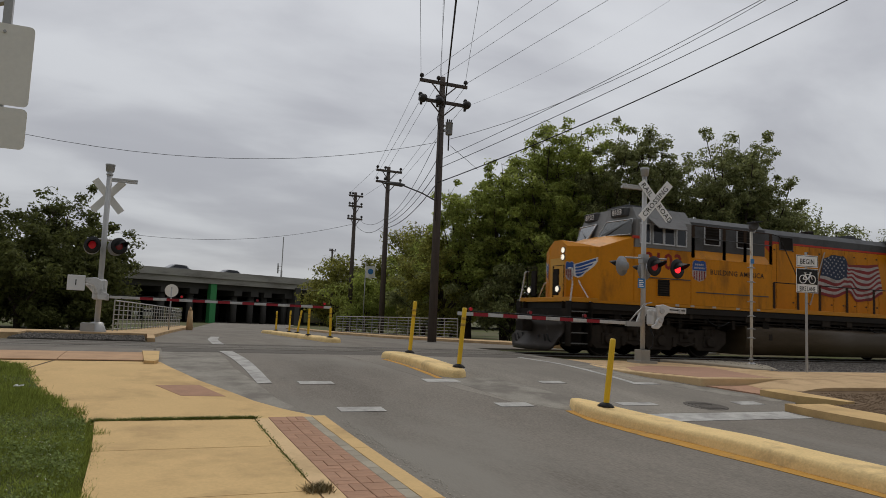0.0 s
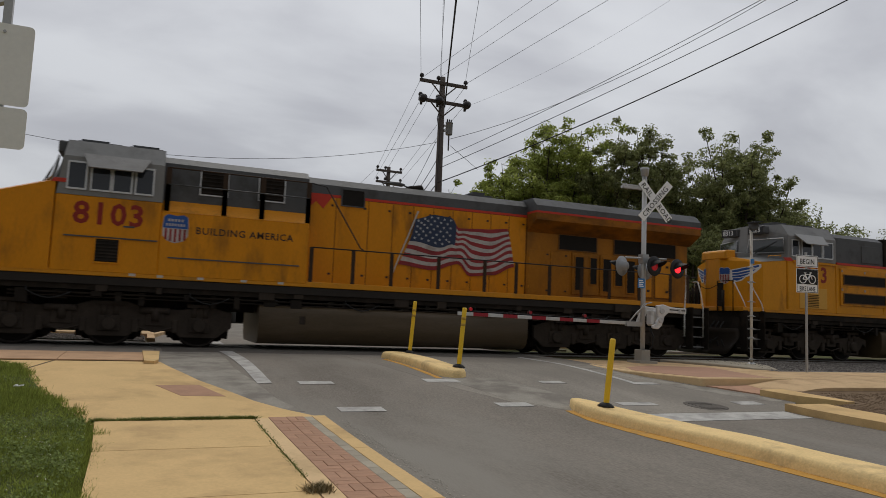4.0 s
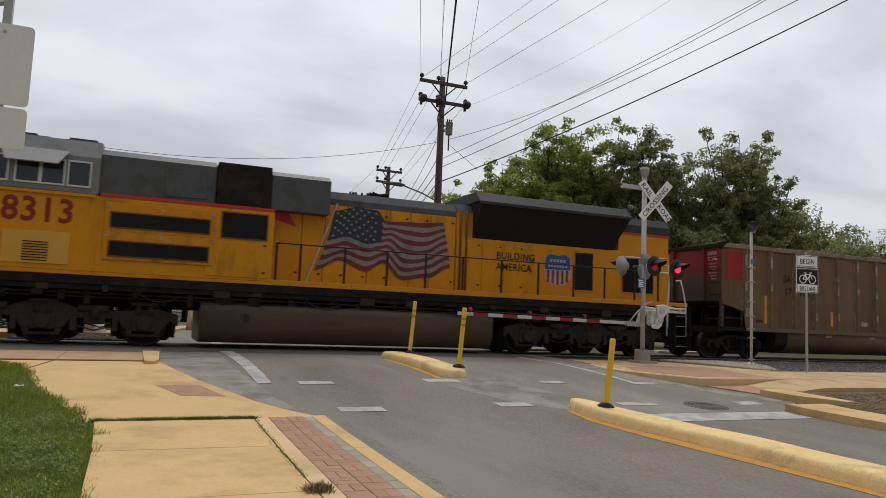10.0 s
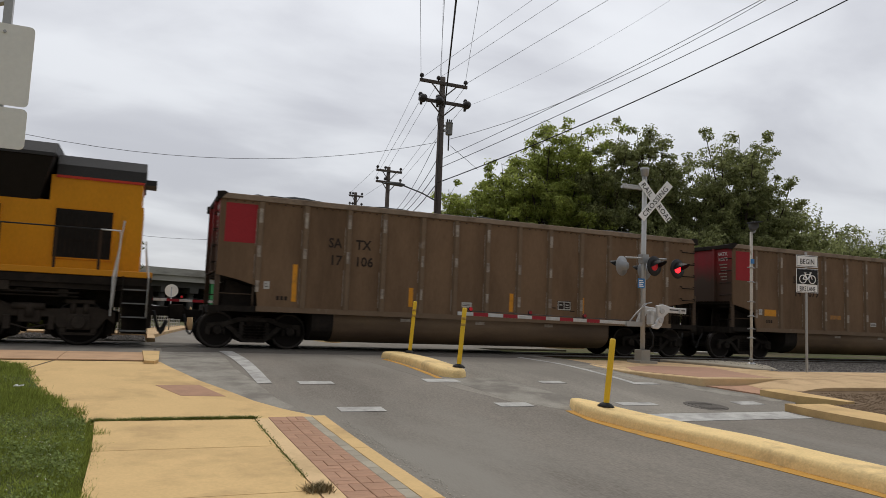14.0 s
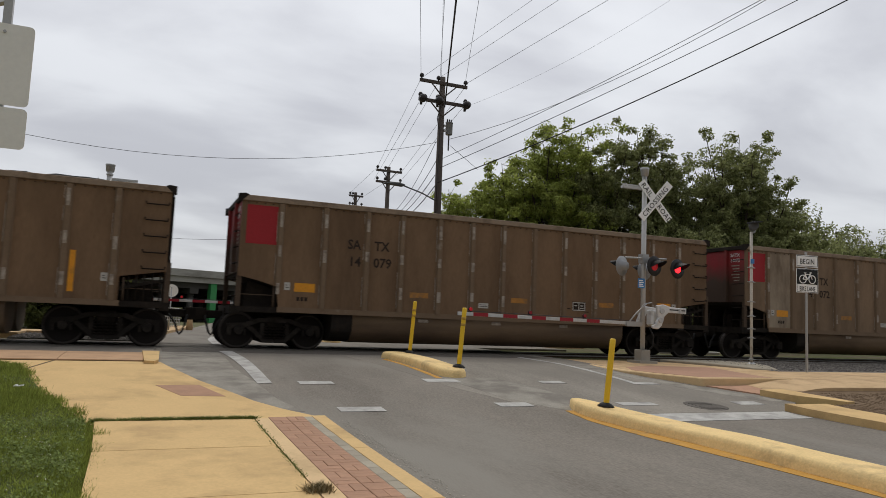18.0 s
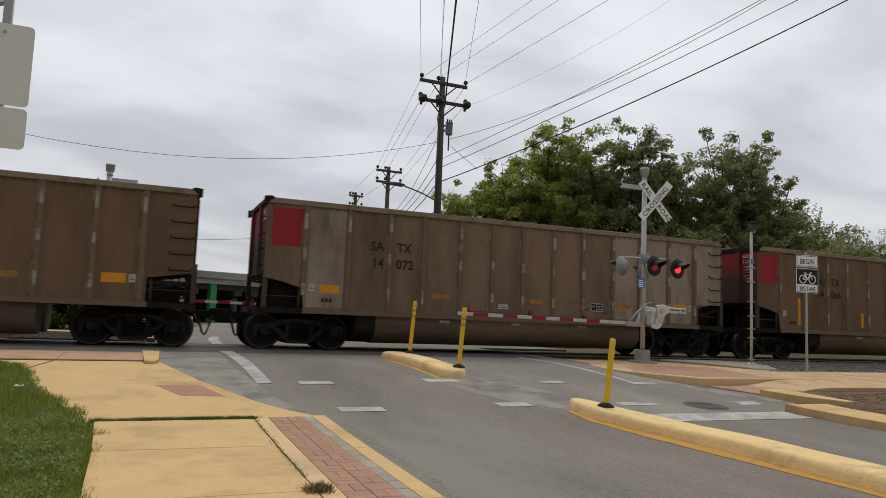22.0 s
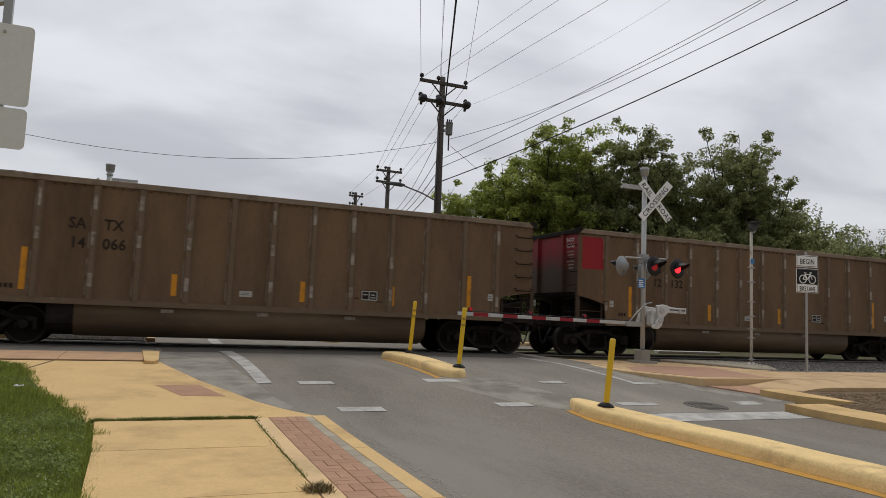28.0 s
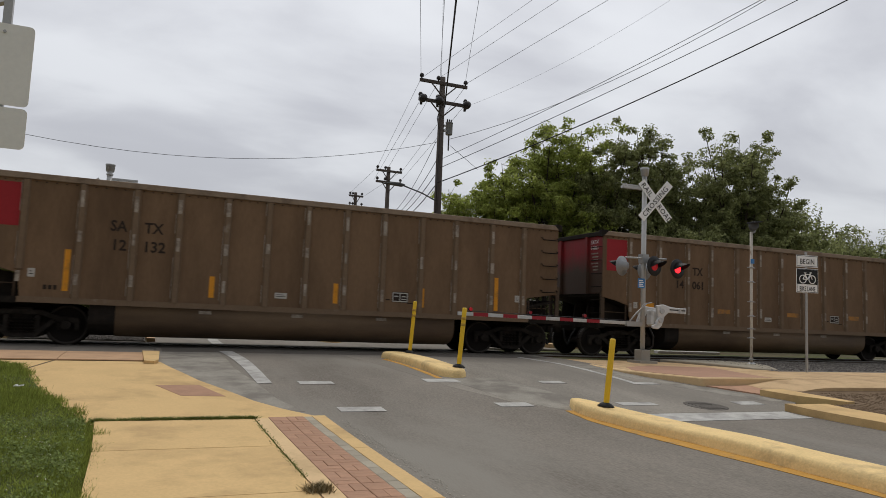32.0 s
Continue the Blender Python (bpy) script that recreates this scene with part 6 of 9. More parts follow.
def gondola(u, style, number):
    """A bathtub coal gondola, its front end of the body at x = 0."""
    car = thing("coal_gondola", pose(u, TRACK_Y, 0), {"rect": "dusty brown coal gondola with red end panel and small orange marks", "bar": "dusty brown coal gondola with red end panel and upright orange bars", "pale": "dusty gondola with paler panels and red end panel"}[style], "freight car", "coal gondolas")
    L, W, ZT, ZB = 14.6, 1.52, 3.66, 1.06
    # side sheets with the cut-up corners at both ends
    for sgn in (-1, 1):
        bm = bmesh.new()
        prism(bm, [(0.0, 1.80), (0.5, 1.70), (0.95, 1.57), (1.02, ZB), (L - 1.0, ZB), (L - 1.0, 1.62), (L, 1.78), (L, ZT), (0, ZT)], sgn * W - 0.02, sgn * W + 0.02)
        side = part("side_sheet", bm, M_CAR_MID if style == "pale" else M_CAR, car)
        for i, x in enumerate(CAR_RIBS):
            bm = bmesh.new()
            y0 = sgn * (W + 0.02)
            zb = ZB if 1 < x < L - 0.8 else 1.66
            prism(bm, [(x - 0.085, y0), (x - 0.05, y0 + sgn * 0.075), (x + 0.05, y0 + sgn * 0.075), (x + 0.085, y0)], zb, ZT - 0.02, "z")
            part("rib", bm, M_CAR_RIB, side)
            if sgn < 0:
                rr = random.Random(int(number) * 31 + i)
                for z0, z1 in ((3.08, 3.48), (2.24, 2.56), (1.34, 1.66)):
                    if rr.random() < 0.74:
                        bm = bmesh.new()
                        dz, w = rr.uniform(-0.05, 0.05), rr.uniform(0.036, 0.056)
                        box(bm, x - w, x + w * rr.uniform(0.6, 1.0), y0 - 0.079, y0 - 0.075, z0 + dz + rr.random() * 0.08, z1 + dz)
                        part("rub_mark", bm, M_RUB, side, "pale scuffed patch on the rib")
                z = zb + 0.1
                while z < ZT - 0.3:
                    h = rr.uniform(0.3, 1.0)
                    bm = bmesh.new()
                    box(bm, x - 0.098, x - 0.084, y0 - 0.006, y0 + 0.002, z, min(z + h, ZT - 0.06))
                    part("rib_edge_strip", bm, M_RUB, side, "thin pale strip along the rib edge")
                    z += h + rr.uniform(0.1, 0.6)
        bm = bmesh.new()
        box(bm, 0.98, L - 0.96, sgn * W - 0.08, sgn * (W + 0.06), ZB - 0.12, ZB + 0.01)
        part("side_sill", bm, M_CAR_RIB, car)
    for y in (-W, W):
        bm = bmesh.new()
        box(bm, -0.06, L + 0.06, y - 0.07, y + 0.07, ZT - 0.01, ZT + 0.13)
        chord = part("top_chord", bm, M_CHORD, car, bevel=0.012)
        if y < 0:
            bm = bmesh.new()
            for k in range(72):
                x = 0.15 + 0.2 * k
                cyl(bm, (x, y - 0.02, ZT - 0.05), (x, y - 0.034, ZT - 0.05), 0.016, seg=6)
            part("rivets", bm, M_SOOT_SHADE, chord)
        for x, d in ((-0.05, 1), (L + 0.05, -1)):
            bm = bmesh.new()
            prism(bm, [(x - d * 0.05, ZT - 0.04), (x + d * 0.02, ZT - 0.04), (x + d * 0.20, ZT + 0.135), (x + d * 0.12, ZT + 0.17), (x - d * 0.05, ZT + 0.15)], y - 0.075, y + 0.075)
            part("corner_gusset", bm, M_SOOT_SHADE, chord, "sooty corner cap")
    for x in (0, L):
        bm = bmesh.new()
        box(bm, x - 0.07, x + 0.07, -W + 0.075, W - 0.075, ZT - 0.01, ZT + 0.12)
        part("end_chord", bm, M_SOOT_SHADE, car, bevel=0.012)
    # ends, slope sheets
    for x, d in ((0.0, 1), (L, -1)):
        bm = bmesh.new()
        box(bm, min(x, x + d * 0.04), max(x, x + d * 0.04), -W + 0.02, W - 0.02, 1.9 if d > 0 else 1.74, ZT)
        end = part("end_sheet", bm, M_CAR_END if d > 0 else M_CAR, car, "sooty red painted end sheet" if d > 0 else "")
        for y in (-0.75, 0.75):
            bm = bmesh.new()
            box(bm, x - 0.09 if d > 0 else x, x if d > 0 else x + 0.09, y - 0.05, y + 0.05, 1.9 if d > 0 else 1.0, ZT)
            part("end_post", bm, M_CAR_END if d > 0 else M_SOOT_SHADE, end)
        # Slope sheet coloured black: shade under the cut corner.
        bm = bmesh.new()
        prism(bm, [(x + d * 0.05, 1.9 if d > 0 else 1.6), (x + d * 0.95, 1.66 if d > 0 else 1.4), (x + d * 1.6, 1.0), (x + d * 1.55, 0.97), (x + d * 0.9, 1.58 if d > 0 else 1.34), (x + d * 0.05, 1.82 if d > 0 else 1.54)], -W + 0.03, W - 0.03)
        part("slope_sheet", bm, M_SOOT_SHADE, car, "slope sheet, its colour black for shade")
        bm = bmesh.new()
        box(bm, min(x - d * 0.15, x + d * 2.0), max(x - d * 0.15, x + d * 2.0), -0.35, 0.35, 0.75, 1.0)
        box(bm, min(x - d * 0.12, x + d * 0.1), max(x - d * 0.12, x + d * 0.1), -W, W, 0.86, 1.06)
        box(bm, min(x, x + d * 1.2), max(x, x + d * 1.2), -W - 0.02, -W + 0.08, 0.92, 1.06)
        box(bm, min(x, x + d * 1.2), max(x, x + d * 1.2), W - 0.08, W + 0.02, 0.92, 1.06)
        part("end_sill", bm, M_UNDER, car)
        for y in (-W + 0.05, W - 0.05):
            bm = bmesh.new()
            box(bm, x - 0.02, x + 0.10, y - 0.04, y + 0.04, 0.95, 2.0)
            tube(bm, [(x + d * 0.9, y, 1.05), (x + d * 0.9, y, 1.6)], 0.03, 6)
            tube(bm, [(x + d * 0.05, y, 1.35), (x + d * 0.9, y, 1.35)], 0.015, 6)
            part("corner_post", bm, M_CARPOST, car)
        bm = bmesh.new()
        cyl(bm, (x + d * 0.5, 0.55, 1.3), (x + d * 1.1, 0.55, 1.3), 0.2, seg=14)
        part("air_reservoir", bm, M_UNDER, car, "round air reservoir")
        bm = bmesh.new()
        box(bm, min(x + d * 0.35, x + d * 0.75), max(x + d * 0.35, x + d * 0.75), -0.6, -0.2, 1.02, 1.5)
        part("brake_gear", bm, M_UNDER, car, "boxy brake valve")
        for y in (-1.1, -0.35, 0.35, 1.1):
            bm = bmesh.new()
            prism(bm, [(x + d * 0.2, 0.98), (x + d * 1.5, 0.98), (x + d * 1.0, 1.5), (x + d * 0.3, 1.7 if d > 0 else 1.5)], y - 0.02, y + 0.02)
            part("slope_gusset", bm, M_SOOT_SHADE, car)
        if d < 0:
            for k in range(5):
                bm = bmesh.new()
                tube(bm, [(x - 0.12 - 0.17 * k, -W + 0.03, 1.02), (x - 0.12 - 0.17 * k, -W + 0.03, 1.76 - 0.03 * k)], 0.017, 6)
                part("end_bar", bm, M_UNDER, car)
        bm = bmesh.new()
        cx = x - d * 0.15
        box(bm, min(cx, cx - d * 0.6), max(cx, cx - d * 0.6), -0.09, 0.09, 0.72, 0.92)
        box(bm, min(cx - d * 0.4, cx - d * 0.68), max(cx - d * 0.4, cx - d * 0.68), -0.16, 0.14, 0.66, 0.98)
        part("coupler", bm, M_UNDER, car, bevel=0.02)
        bm = bmesh.new()
        pts = [(cx, -0.35, 0.8)] + [(cx - d * (0.12 + 0.33 * k / 6), -0.35, 0.8 - 0.5 * math.sin(math.pi * k / 6)) for k in range(1, 7)]
        tube(bm, pts, 0.028, 6)
        part("brake_hose", bm, M_RUBBER, car)
    # the round-bottomed tub between the trucks
    tub = None
    for y in (-0.78, 0.78):
        bm = bmesh.new()
        prof = [(y - 0.70, 0.98)] + [(y - 0.70 * math.cos(math.pi * k / 18), 0.72 - 0.50 * math.sin(math.pi * k / 18) ** 0.8) for k in range(19)] + [(y + 0.70, 0.98)]
        prism(bm, prof, 2.95, L - 3.2, "x")
        for f in bm.faces:
            f.smooth = len(f.verts) == 4
        shell = part("tub", bm, M_CAR_TUB, car)
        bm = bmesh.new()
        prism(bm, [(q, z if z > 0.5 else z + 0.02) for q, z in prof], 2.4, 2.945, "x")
        part("tub_end", bm, M_SOOT_SHADE, car, "black end of the tub")
        tub = tub or shell
    for x in (4.9, 7.1, 9.3):
        bm = bmesh.new()
        box(bm, x - 0.14, x + 0.14, -1.487, -1.483, 0.82, 0.90)
        part("tub_label", bm, M_RUB, tub)
    # coal load
    bm = bmesh.new()
    rr = random.Random(int(number))
    nx, ny = 46, 9
    rows = []
    for i in range(nx + 1):
        row = []
        for j in range(ny + 1):
            x, y = 0.05 + (L - 0.1) * i / nx, -W + 0.05 + (2 * W - 0.1) * j / ny
            e = math.sin(math.pi * j / ny) ** 0.7 * min(1, i / 2.5, (nx - i) / 2.5)
            row.append(bm.verts.new((x, y, ZT - 0.08 + (0.46 if number == "17106" else 0.39) * e * (0.9 + 0.18 * noise.noise((x * 0.5, y, int(number)))) + rr.uniform(-0.045, 0.045))))
        rows.append(row)
    for a, b in zip(rows, rows[1:]):
        for j in range(ny):
            bm.faces.new((a[j], a[j + 1], b[j + 1], b[j]))
    part("coal_load", bm, M_COAL, car, "heaped black coal")
    car_truck(car, 1.05)
    car_truck(car, 13.39)
    # rear ladder
    for k in range(5):
        bm = bmesh.new()
        z = 1.82 + 0.38 * k
        tube(bm, [(L - 0.55, -W - 0.02, z + 0.06), (L - 0.55, -W - 0.09, z + 0.05), (L - 0.54, -W - 0.09, z), (L - 0.05, -W - 0.09, z), (L - 0.04, -W - 0.09, z + 0.05), (L - 0.04, -W - 0.02, z + 0.06)], 0.016, 6)
        part("grab_iron", bm, M_UNDER, car)
    for k in range(6):
        bm = bmesh.new()
        z = 1.3 + 0.4 * k
        tube(bm, [(-0.02, -W + 0.45, z), (-0.1, -W + 0.45, z), (-0.1, -W + 0.02, z), (-0.02, -W + 0.02, z)], 0.014, 6)
        part("grab_iron", bm, M_UNDER, car)
    # red panel on the side, marks and lettering
    ys = -W - 0.024
    bm = bmesh.new()
    box(bm, 0.13, 0.90, ys, ys + 0.004, 2.60, 3.56)
    part("red_panel", bm, M_CAR_RED, car, "dark red painted square")
    if style == "bar":
        marks = [(x - 0.06, x + 0.06, 1.22, 2.15 if x in (1.89, 12.62) else 1.73) for x in (1.89, 5.0, 8.03, 10.4, 12.62)]
    else:
        marks = [(x - 0.26, x + 0.26, 1.47, 1.69 if x in (1.65, 12.9) else 1.61) for x in (1.65, 4.73, 7.78, 10.75, 12.9)]
    for k, (xa, xb, za, zc) in enumerate(marks):
        bm = bmesh.new()
        box(bm, xa, xb, ys, ys + 0.004, za, zc)
        worn = style != "bar" and 0 < k < 4
        part("orange_mark", bm, M_ORANGE_DIM if worn else M_ORANGE, car, "dusty orange mark" if worn else "orange reflective mark")
    bm = bmesh.new()
    for k in range(3):
        box(bm, 1.46 + 0.1 * k, 1.53 + 0.1 * k, ys, ys + 0.003, 1.24, 1.34)
    part("stencil", bm, M_CARTEXT, car)
    for xa, xb, za, zc in ((1.14, 1.28, 1.5, 1.69), (6.5, 6.8, 1.28, 1.42), (13.22, 13.36, 1.49, 1.68)):
        bm = bmesh.new()
        box(bm, xa, xb, ys, ys + 0.004, za, zc)
        lab = part("white_label", bm, M_LABEL, car)
        bm = bmesh.new()
        for k in range(2):
            box(bm, xa + 0.03, xb - 0.03 - 0.03 * k, ys - 0.002, ys + 0.001, za + (zc - za) * (0.30 + 0.30 * k), za + (zc - za) * (0.40 + 0.30 * k))
        part("label_print", bm, M_CARTEXT, lab)
    bm = bmesh.new()
    box(bm, 9.55, 10.01, ys + 0.001, ys + 0.004, 1.33, 1.60)
    box(bm, 9.38, 9.50, ys + 0.001, ys + 0.004, 1.37, 1.40)
    box(bm, 9.98, 10.14, ys + 0.001, ys + 0.004, 1.30, 1.325)
    data = part("data_panel", bm, M_CARTEXT, car, "dark data panel with white outlines")
    bm = bmesh.new()
    for a, b, c, d in ((0, 0.43, 0, 0.025), (0, 0.43, 0.22, 0.245), (0, 0.022, 0.025, 0.22), (0.408, 0.43, 0.025, 0.22), (0.2, 0.22, 0.025, 0.22), (0.05, 0.15, 0.13, 0.16), (0.26, 0.36, 0.13, 0.16), (0.25, 0.38, 0.06, 0.085)):
        box(bm, 9.565 + a, 9.565 + b, ys - 0.002, ys + 0.002, 1.34 + c, 1.34 + d)
    part("panel_print", bm, M_LABEL, data)
    for body, x, z in (("SA", 2.70, 2.65), ("TX", 3.42, 2.65), (number[:2], 2.74, 2.21), (number[2:], 3.41, 2.21)):
        text_part("lettering", body, 0.345, M_CARTEXT, car, Matrix.Translation((x, ys - 0.001, z)) @ pose(0, 0, 0, 90), depth=0.002, bold=0.007, sx=0.97 if body.isdigit() else 0.9)
    for body, z, s in (("SATX", 3.42, 0.17), (number, 3.24, 0.17)):
        text_part("end_lettering", body, s, M_RAIL_WHITE, car, Matrix.Translation((-0.012, -0.9, z)) @ pose(0, 0, 0, 90, 0, -90), depth=0.002)
    bm = bmesh.new()
    for k in range(6):
        box(bm, -0.016, -0.012, -1.3, -0.95 - 0.05 * (k % 3), 3.1 - 0.1 * k, 3.14 - 0.1 * k)
    part("end_print", bm, M_RUB, car)
    if style == "pale":
        for a, b in ((1.06, 2.02), (10.42, 11.24), (11.42, 12.35), (12.53, 13.37), (13.55, 14.55)):
            bm = bmesh.new()
            box(bm, a, b, ys + 0.002, ys + 0.004, 1.10 if 1.5 < b < 13.6 and a > 1.0 else 1.72, 3.64)
            part("pale_panel", bm, M_CAR_LIGHT, car, "paler bare panel")
    return car


CAR_AT = {-1: -6.37, 0: 9.845, 1: 26.10, 2: 42.28, 3: 58.44, 4: 74.63}
CARS = [(gondola(CAR_AT[k], style, number), CAR_AT[k]) for k, style, number in ((-1, "bar", "17106"), (0, "rect", "14079"), (1, "pale", "14072"), (2, "bar", "14066"), (3, "bar", "12132"), (4, "rect", "14061"))]


def loco_truck(loco, axles, deep):
    for x in axles:
        wheelset(loco, x, 0.53)
    xa, xm, xb = axles
    for sgn in (-1, 1):
        y = sgn * 1.12
        bm = bmesh.new()
        low, mid = (0.24, 0.30) if deep else (0.40, 0.55)
        top = 0.0 if deep else -0.08
        foot = [(xa - 0.75, 0.50)]
        for x in axles:
            foot += [(x - 0.58, mid + 0.08), (x - 0.42, low), (x + 0.42, low), (x + 0.58, mid + 0.08)]
        prism(bm, foot + [(xb + 0.75, 0.50), (xb + 0.75, 0.86 + top), (xb + 0.3, 0.98 + top), (xb - 0.5, 0.90 + top), (xm + 0.7, 0.94 + top), (xm + 0.35, 1.06 + top), (xm - 0.35, 1.06 + top), (xm - 0.7, 0.94 + top), (xa + 0.5, 0.90 + top), (xa - 0.3, 0.98 + top), (xa - 0.75, 0.86 + top)], y - 0.07, y + 0.07)
        side = part("truck_frame", bm, M_TRUCK, loco, bevel=0.015)
        for x in axles:
            bm = bmesh.new()
            box(bm, x - 0.24, x + 0.24, min(y, y + sgn * 0.11), max(y, y + sgn * 0.11), 0.36, 0.72)
            cyl(bm, (x, y + sgn * 0.1, 0.53), (x, y + sgn * 0.19, 0.53), 0.17, 0.15, seg=16)
            part("axle_box", bm, M_TRUCK, side, bevel=0.015)
        for x in axles:
            for f in (-1, 1):
                bm = bmesh.new()
                prism(bm, [(x + f * 0.24, 0.72), (x + f * 0.42, 0.74), (x + f * 0.38, 0.30), (x + f * 0.25, 0.26)], y - 0.06, y + 0.08)
                part("pedestal", bm, M_TRUCK, side, bevel=0.01)
            bm = bmesh.new()
            box(bm, x - 0.36, x + 0.36, min(y, y + sgn * 0.05), max(y, y + sgn * 0.05), 0.24, 0.30)
            part("tie_bar", bm, M_TRUCK, side)
            bm = bmesh.new()
            cyl(bm, (x - 0.13, y + sgn * 0.04, 0.72), (x - 0.13, y + sgn * 0.04, 0.98), 0.07, seg=10)
            cyl(bm, (x + 0.13, y + sgn * 0.04, 0.72), (x + 0.13, y + sgn * 0.04, 0.98), 0.07, seg=10)
            box(bm, x - 0.3, x + 0.3, min(y - sgn * 0.05, y + sgn * 0.12), max(y - sgn * 0.05, y + sgn * 0.12), 0.96, 1.04)
            part("axle_spring", bm, M_TRUCK, side)
        for x in ((xa + xm) / 2, (xm + xb) / 2):
            bm = bmesh.new()
            box(bm, x - 0.22, x + 0.22, min(y, y + sgn * 0.1), max(y, y + sgn * 0.1), 0.5, 0.86)
            box(bm, x - 0.5, x - 0.36, min(y, y + sgn * 0.12), max(y, y + sgn * 0.12), 0.34, 0.66)
            box(bm, x + 0.38, x + 0.5, min(y, y + sgn * 0.12), max(y, y + sgn * 0.12), 0.34, 0.66)
            part("brake_rigging", bm, M_TRUCK, side, bevel=0.015)
            bm = bmesh.new()
            cyl(bm, (x, y + sgn * 0.1, 0.62), (x, y + sgn * 0.1, 0.92), 0.09, seg=10)
            cyl(bm, (x - 0.35, y + sgn * 0.09, 0.86), (x + 0.3, y + sgn * 0.09, 0.86), 0.08, seg=10)
            tube(bm, [(x - 0.5, y + sgn * 0.08, 0.5), (x, y + sgn * 0.1, 0.36), (x + 0.5, y + sgn * 0.08, 0.5)], 0.02, 6)
            part("brake_cylinder", bm, M_TRUCK, side)
    for x in axles:
        bm = bmesh.new()
        box(bm, x - 0.62, x + 0.62, -0.58, 0.58, 0.14, 1.05)
        part("traction_motor", bm, M_UNDER, loco, bevel=0.08)
    for x in axles:
        for f in (-1, 1):
            for q in (-0.78, 0.78):
                bm = bmesh.new()
                prism(bm, [(x + f * 0.56, 0.24), (x + f * 0.70, 0.22), (x + f * 0.74, 0.72), (x + f * 0.58, 0.76)], q - 0.10, q + 0.10)
                part("brake_shoe", bm, M_UNDER, loco)


def flag(loco, xl, xr, zt, zb, y, foot, cloth, star):
    """A waving striped flag painted on the hood doors: its upper edge swells over the canton and drops behind it; foot gives the lower edge (part of the width, rise)."""
    white, red, blue = cloth
    knots = (0.0, 0.2, 0.38, 0.46, 0.75, 1.0)
    crest = (0.0, 0.16, 0.13, -0.15, -0.11, -0.04)

    def ease(a, ks, vs):
        for k0, k1, v0, v1 in zip(ks, ks[1:], vs, vs[1:]):
            if a <= k1:
                f = (a - k0) / (k1 - k0)
                return v0 + (v1 - v0) * f * f * (3 - 2 * f)
        return vs[-1]

    def p(a, b):
        top = (xl + (xr - xl) * a, zt + ease(a, knots, crest))
        low = (xl - 0.45 + (xr - xl + 0.70) * a, zb + ease(a, [q[0] for q in foot], [q[1] for q in foot]))
        bow = 0.10 * math.sin(math.pi * b) * (1 - a)
        roll = 0.07 * math.sin(math.pi * b) * math.sin(a * 13 + 2.5 * b)
        return top[0] + (low[0] - top[0]) * b + bow, top[1] + (low[1] - top[1]) * b + roll

    def patch(bm, a0, a1, b0, b1, n, d, m=1):
        ring = []
        for i in range(n + 1):
            a = a0 + (a1 - a0) * i / n
            ring.append([bm.verts.new((p(a, b0 + (b1 - b0) * j / m)[0], y - d, p(a, b0 + (b1 - b0) * j / m)[1])) for j in range(m + 1)])
        for r0, r1 in zip(ring, ring[1:]):
            for j in range(m):
                bm.faces.new((r0[j], r1[j], r1[j + 1], r0[j + 1]))

    bm = bmesh.new()
    patch(bm, 0, 1, 0, 1, 40, 0.003, 13)
    mural = part("flag_mural", bm, white, loco, "waving striped flag painted on the hood doors")
    for k in range(0, 13, 2):
        bm = bmesh.new()
        patch(bm, 0, 1, k / 13, (k + 1) / 13, 40, 0.005)
        part("red_stripe", bm, red, mural)
    bm = bmesh.new()
    patch(bm, 0, 0.43, 0, 0.54, 16, 0.007, 7)
    part("canton", bm, blue, mural)
    bm = bmesh.new()
    for j in range(7):
        for i in range(6 if j % 2 == 0 else 5):
            cx, cz = p(0.035 + 0.067 * (i + 0.5 * (j % 2)), 0.05 + 0.07 * j)
            vs = []
            for k in range(10):
                r = 0.046 if k % 2 == 0 else 0.020
                vs.append(bm.verts.new((cx + r * math.sin(k * math.pi / 5), y - 0.010, cz + r * math.cos(k * math.pi / 5))))
            bm.faces.new(vs)
    part("stars", bm, star, mural)
    bm = bmesh.new()
    cyl(bm, (xl - 0.66, y - 0.004, zb - 0.42), (xl + 0.08, y - 0.004, zt + 0.22), 0.020, seg=6)
    part("staff", bm, M_LABEL, mural)


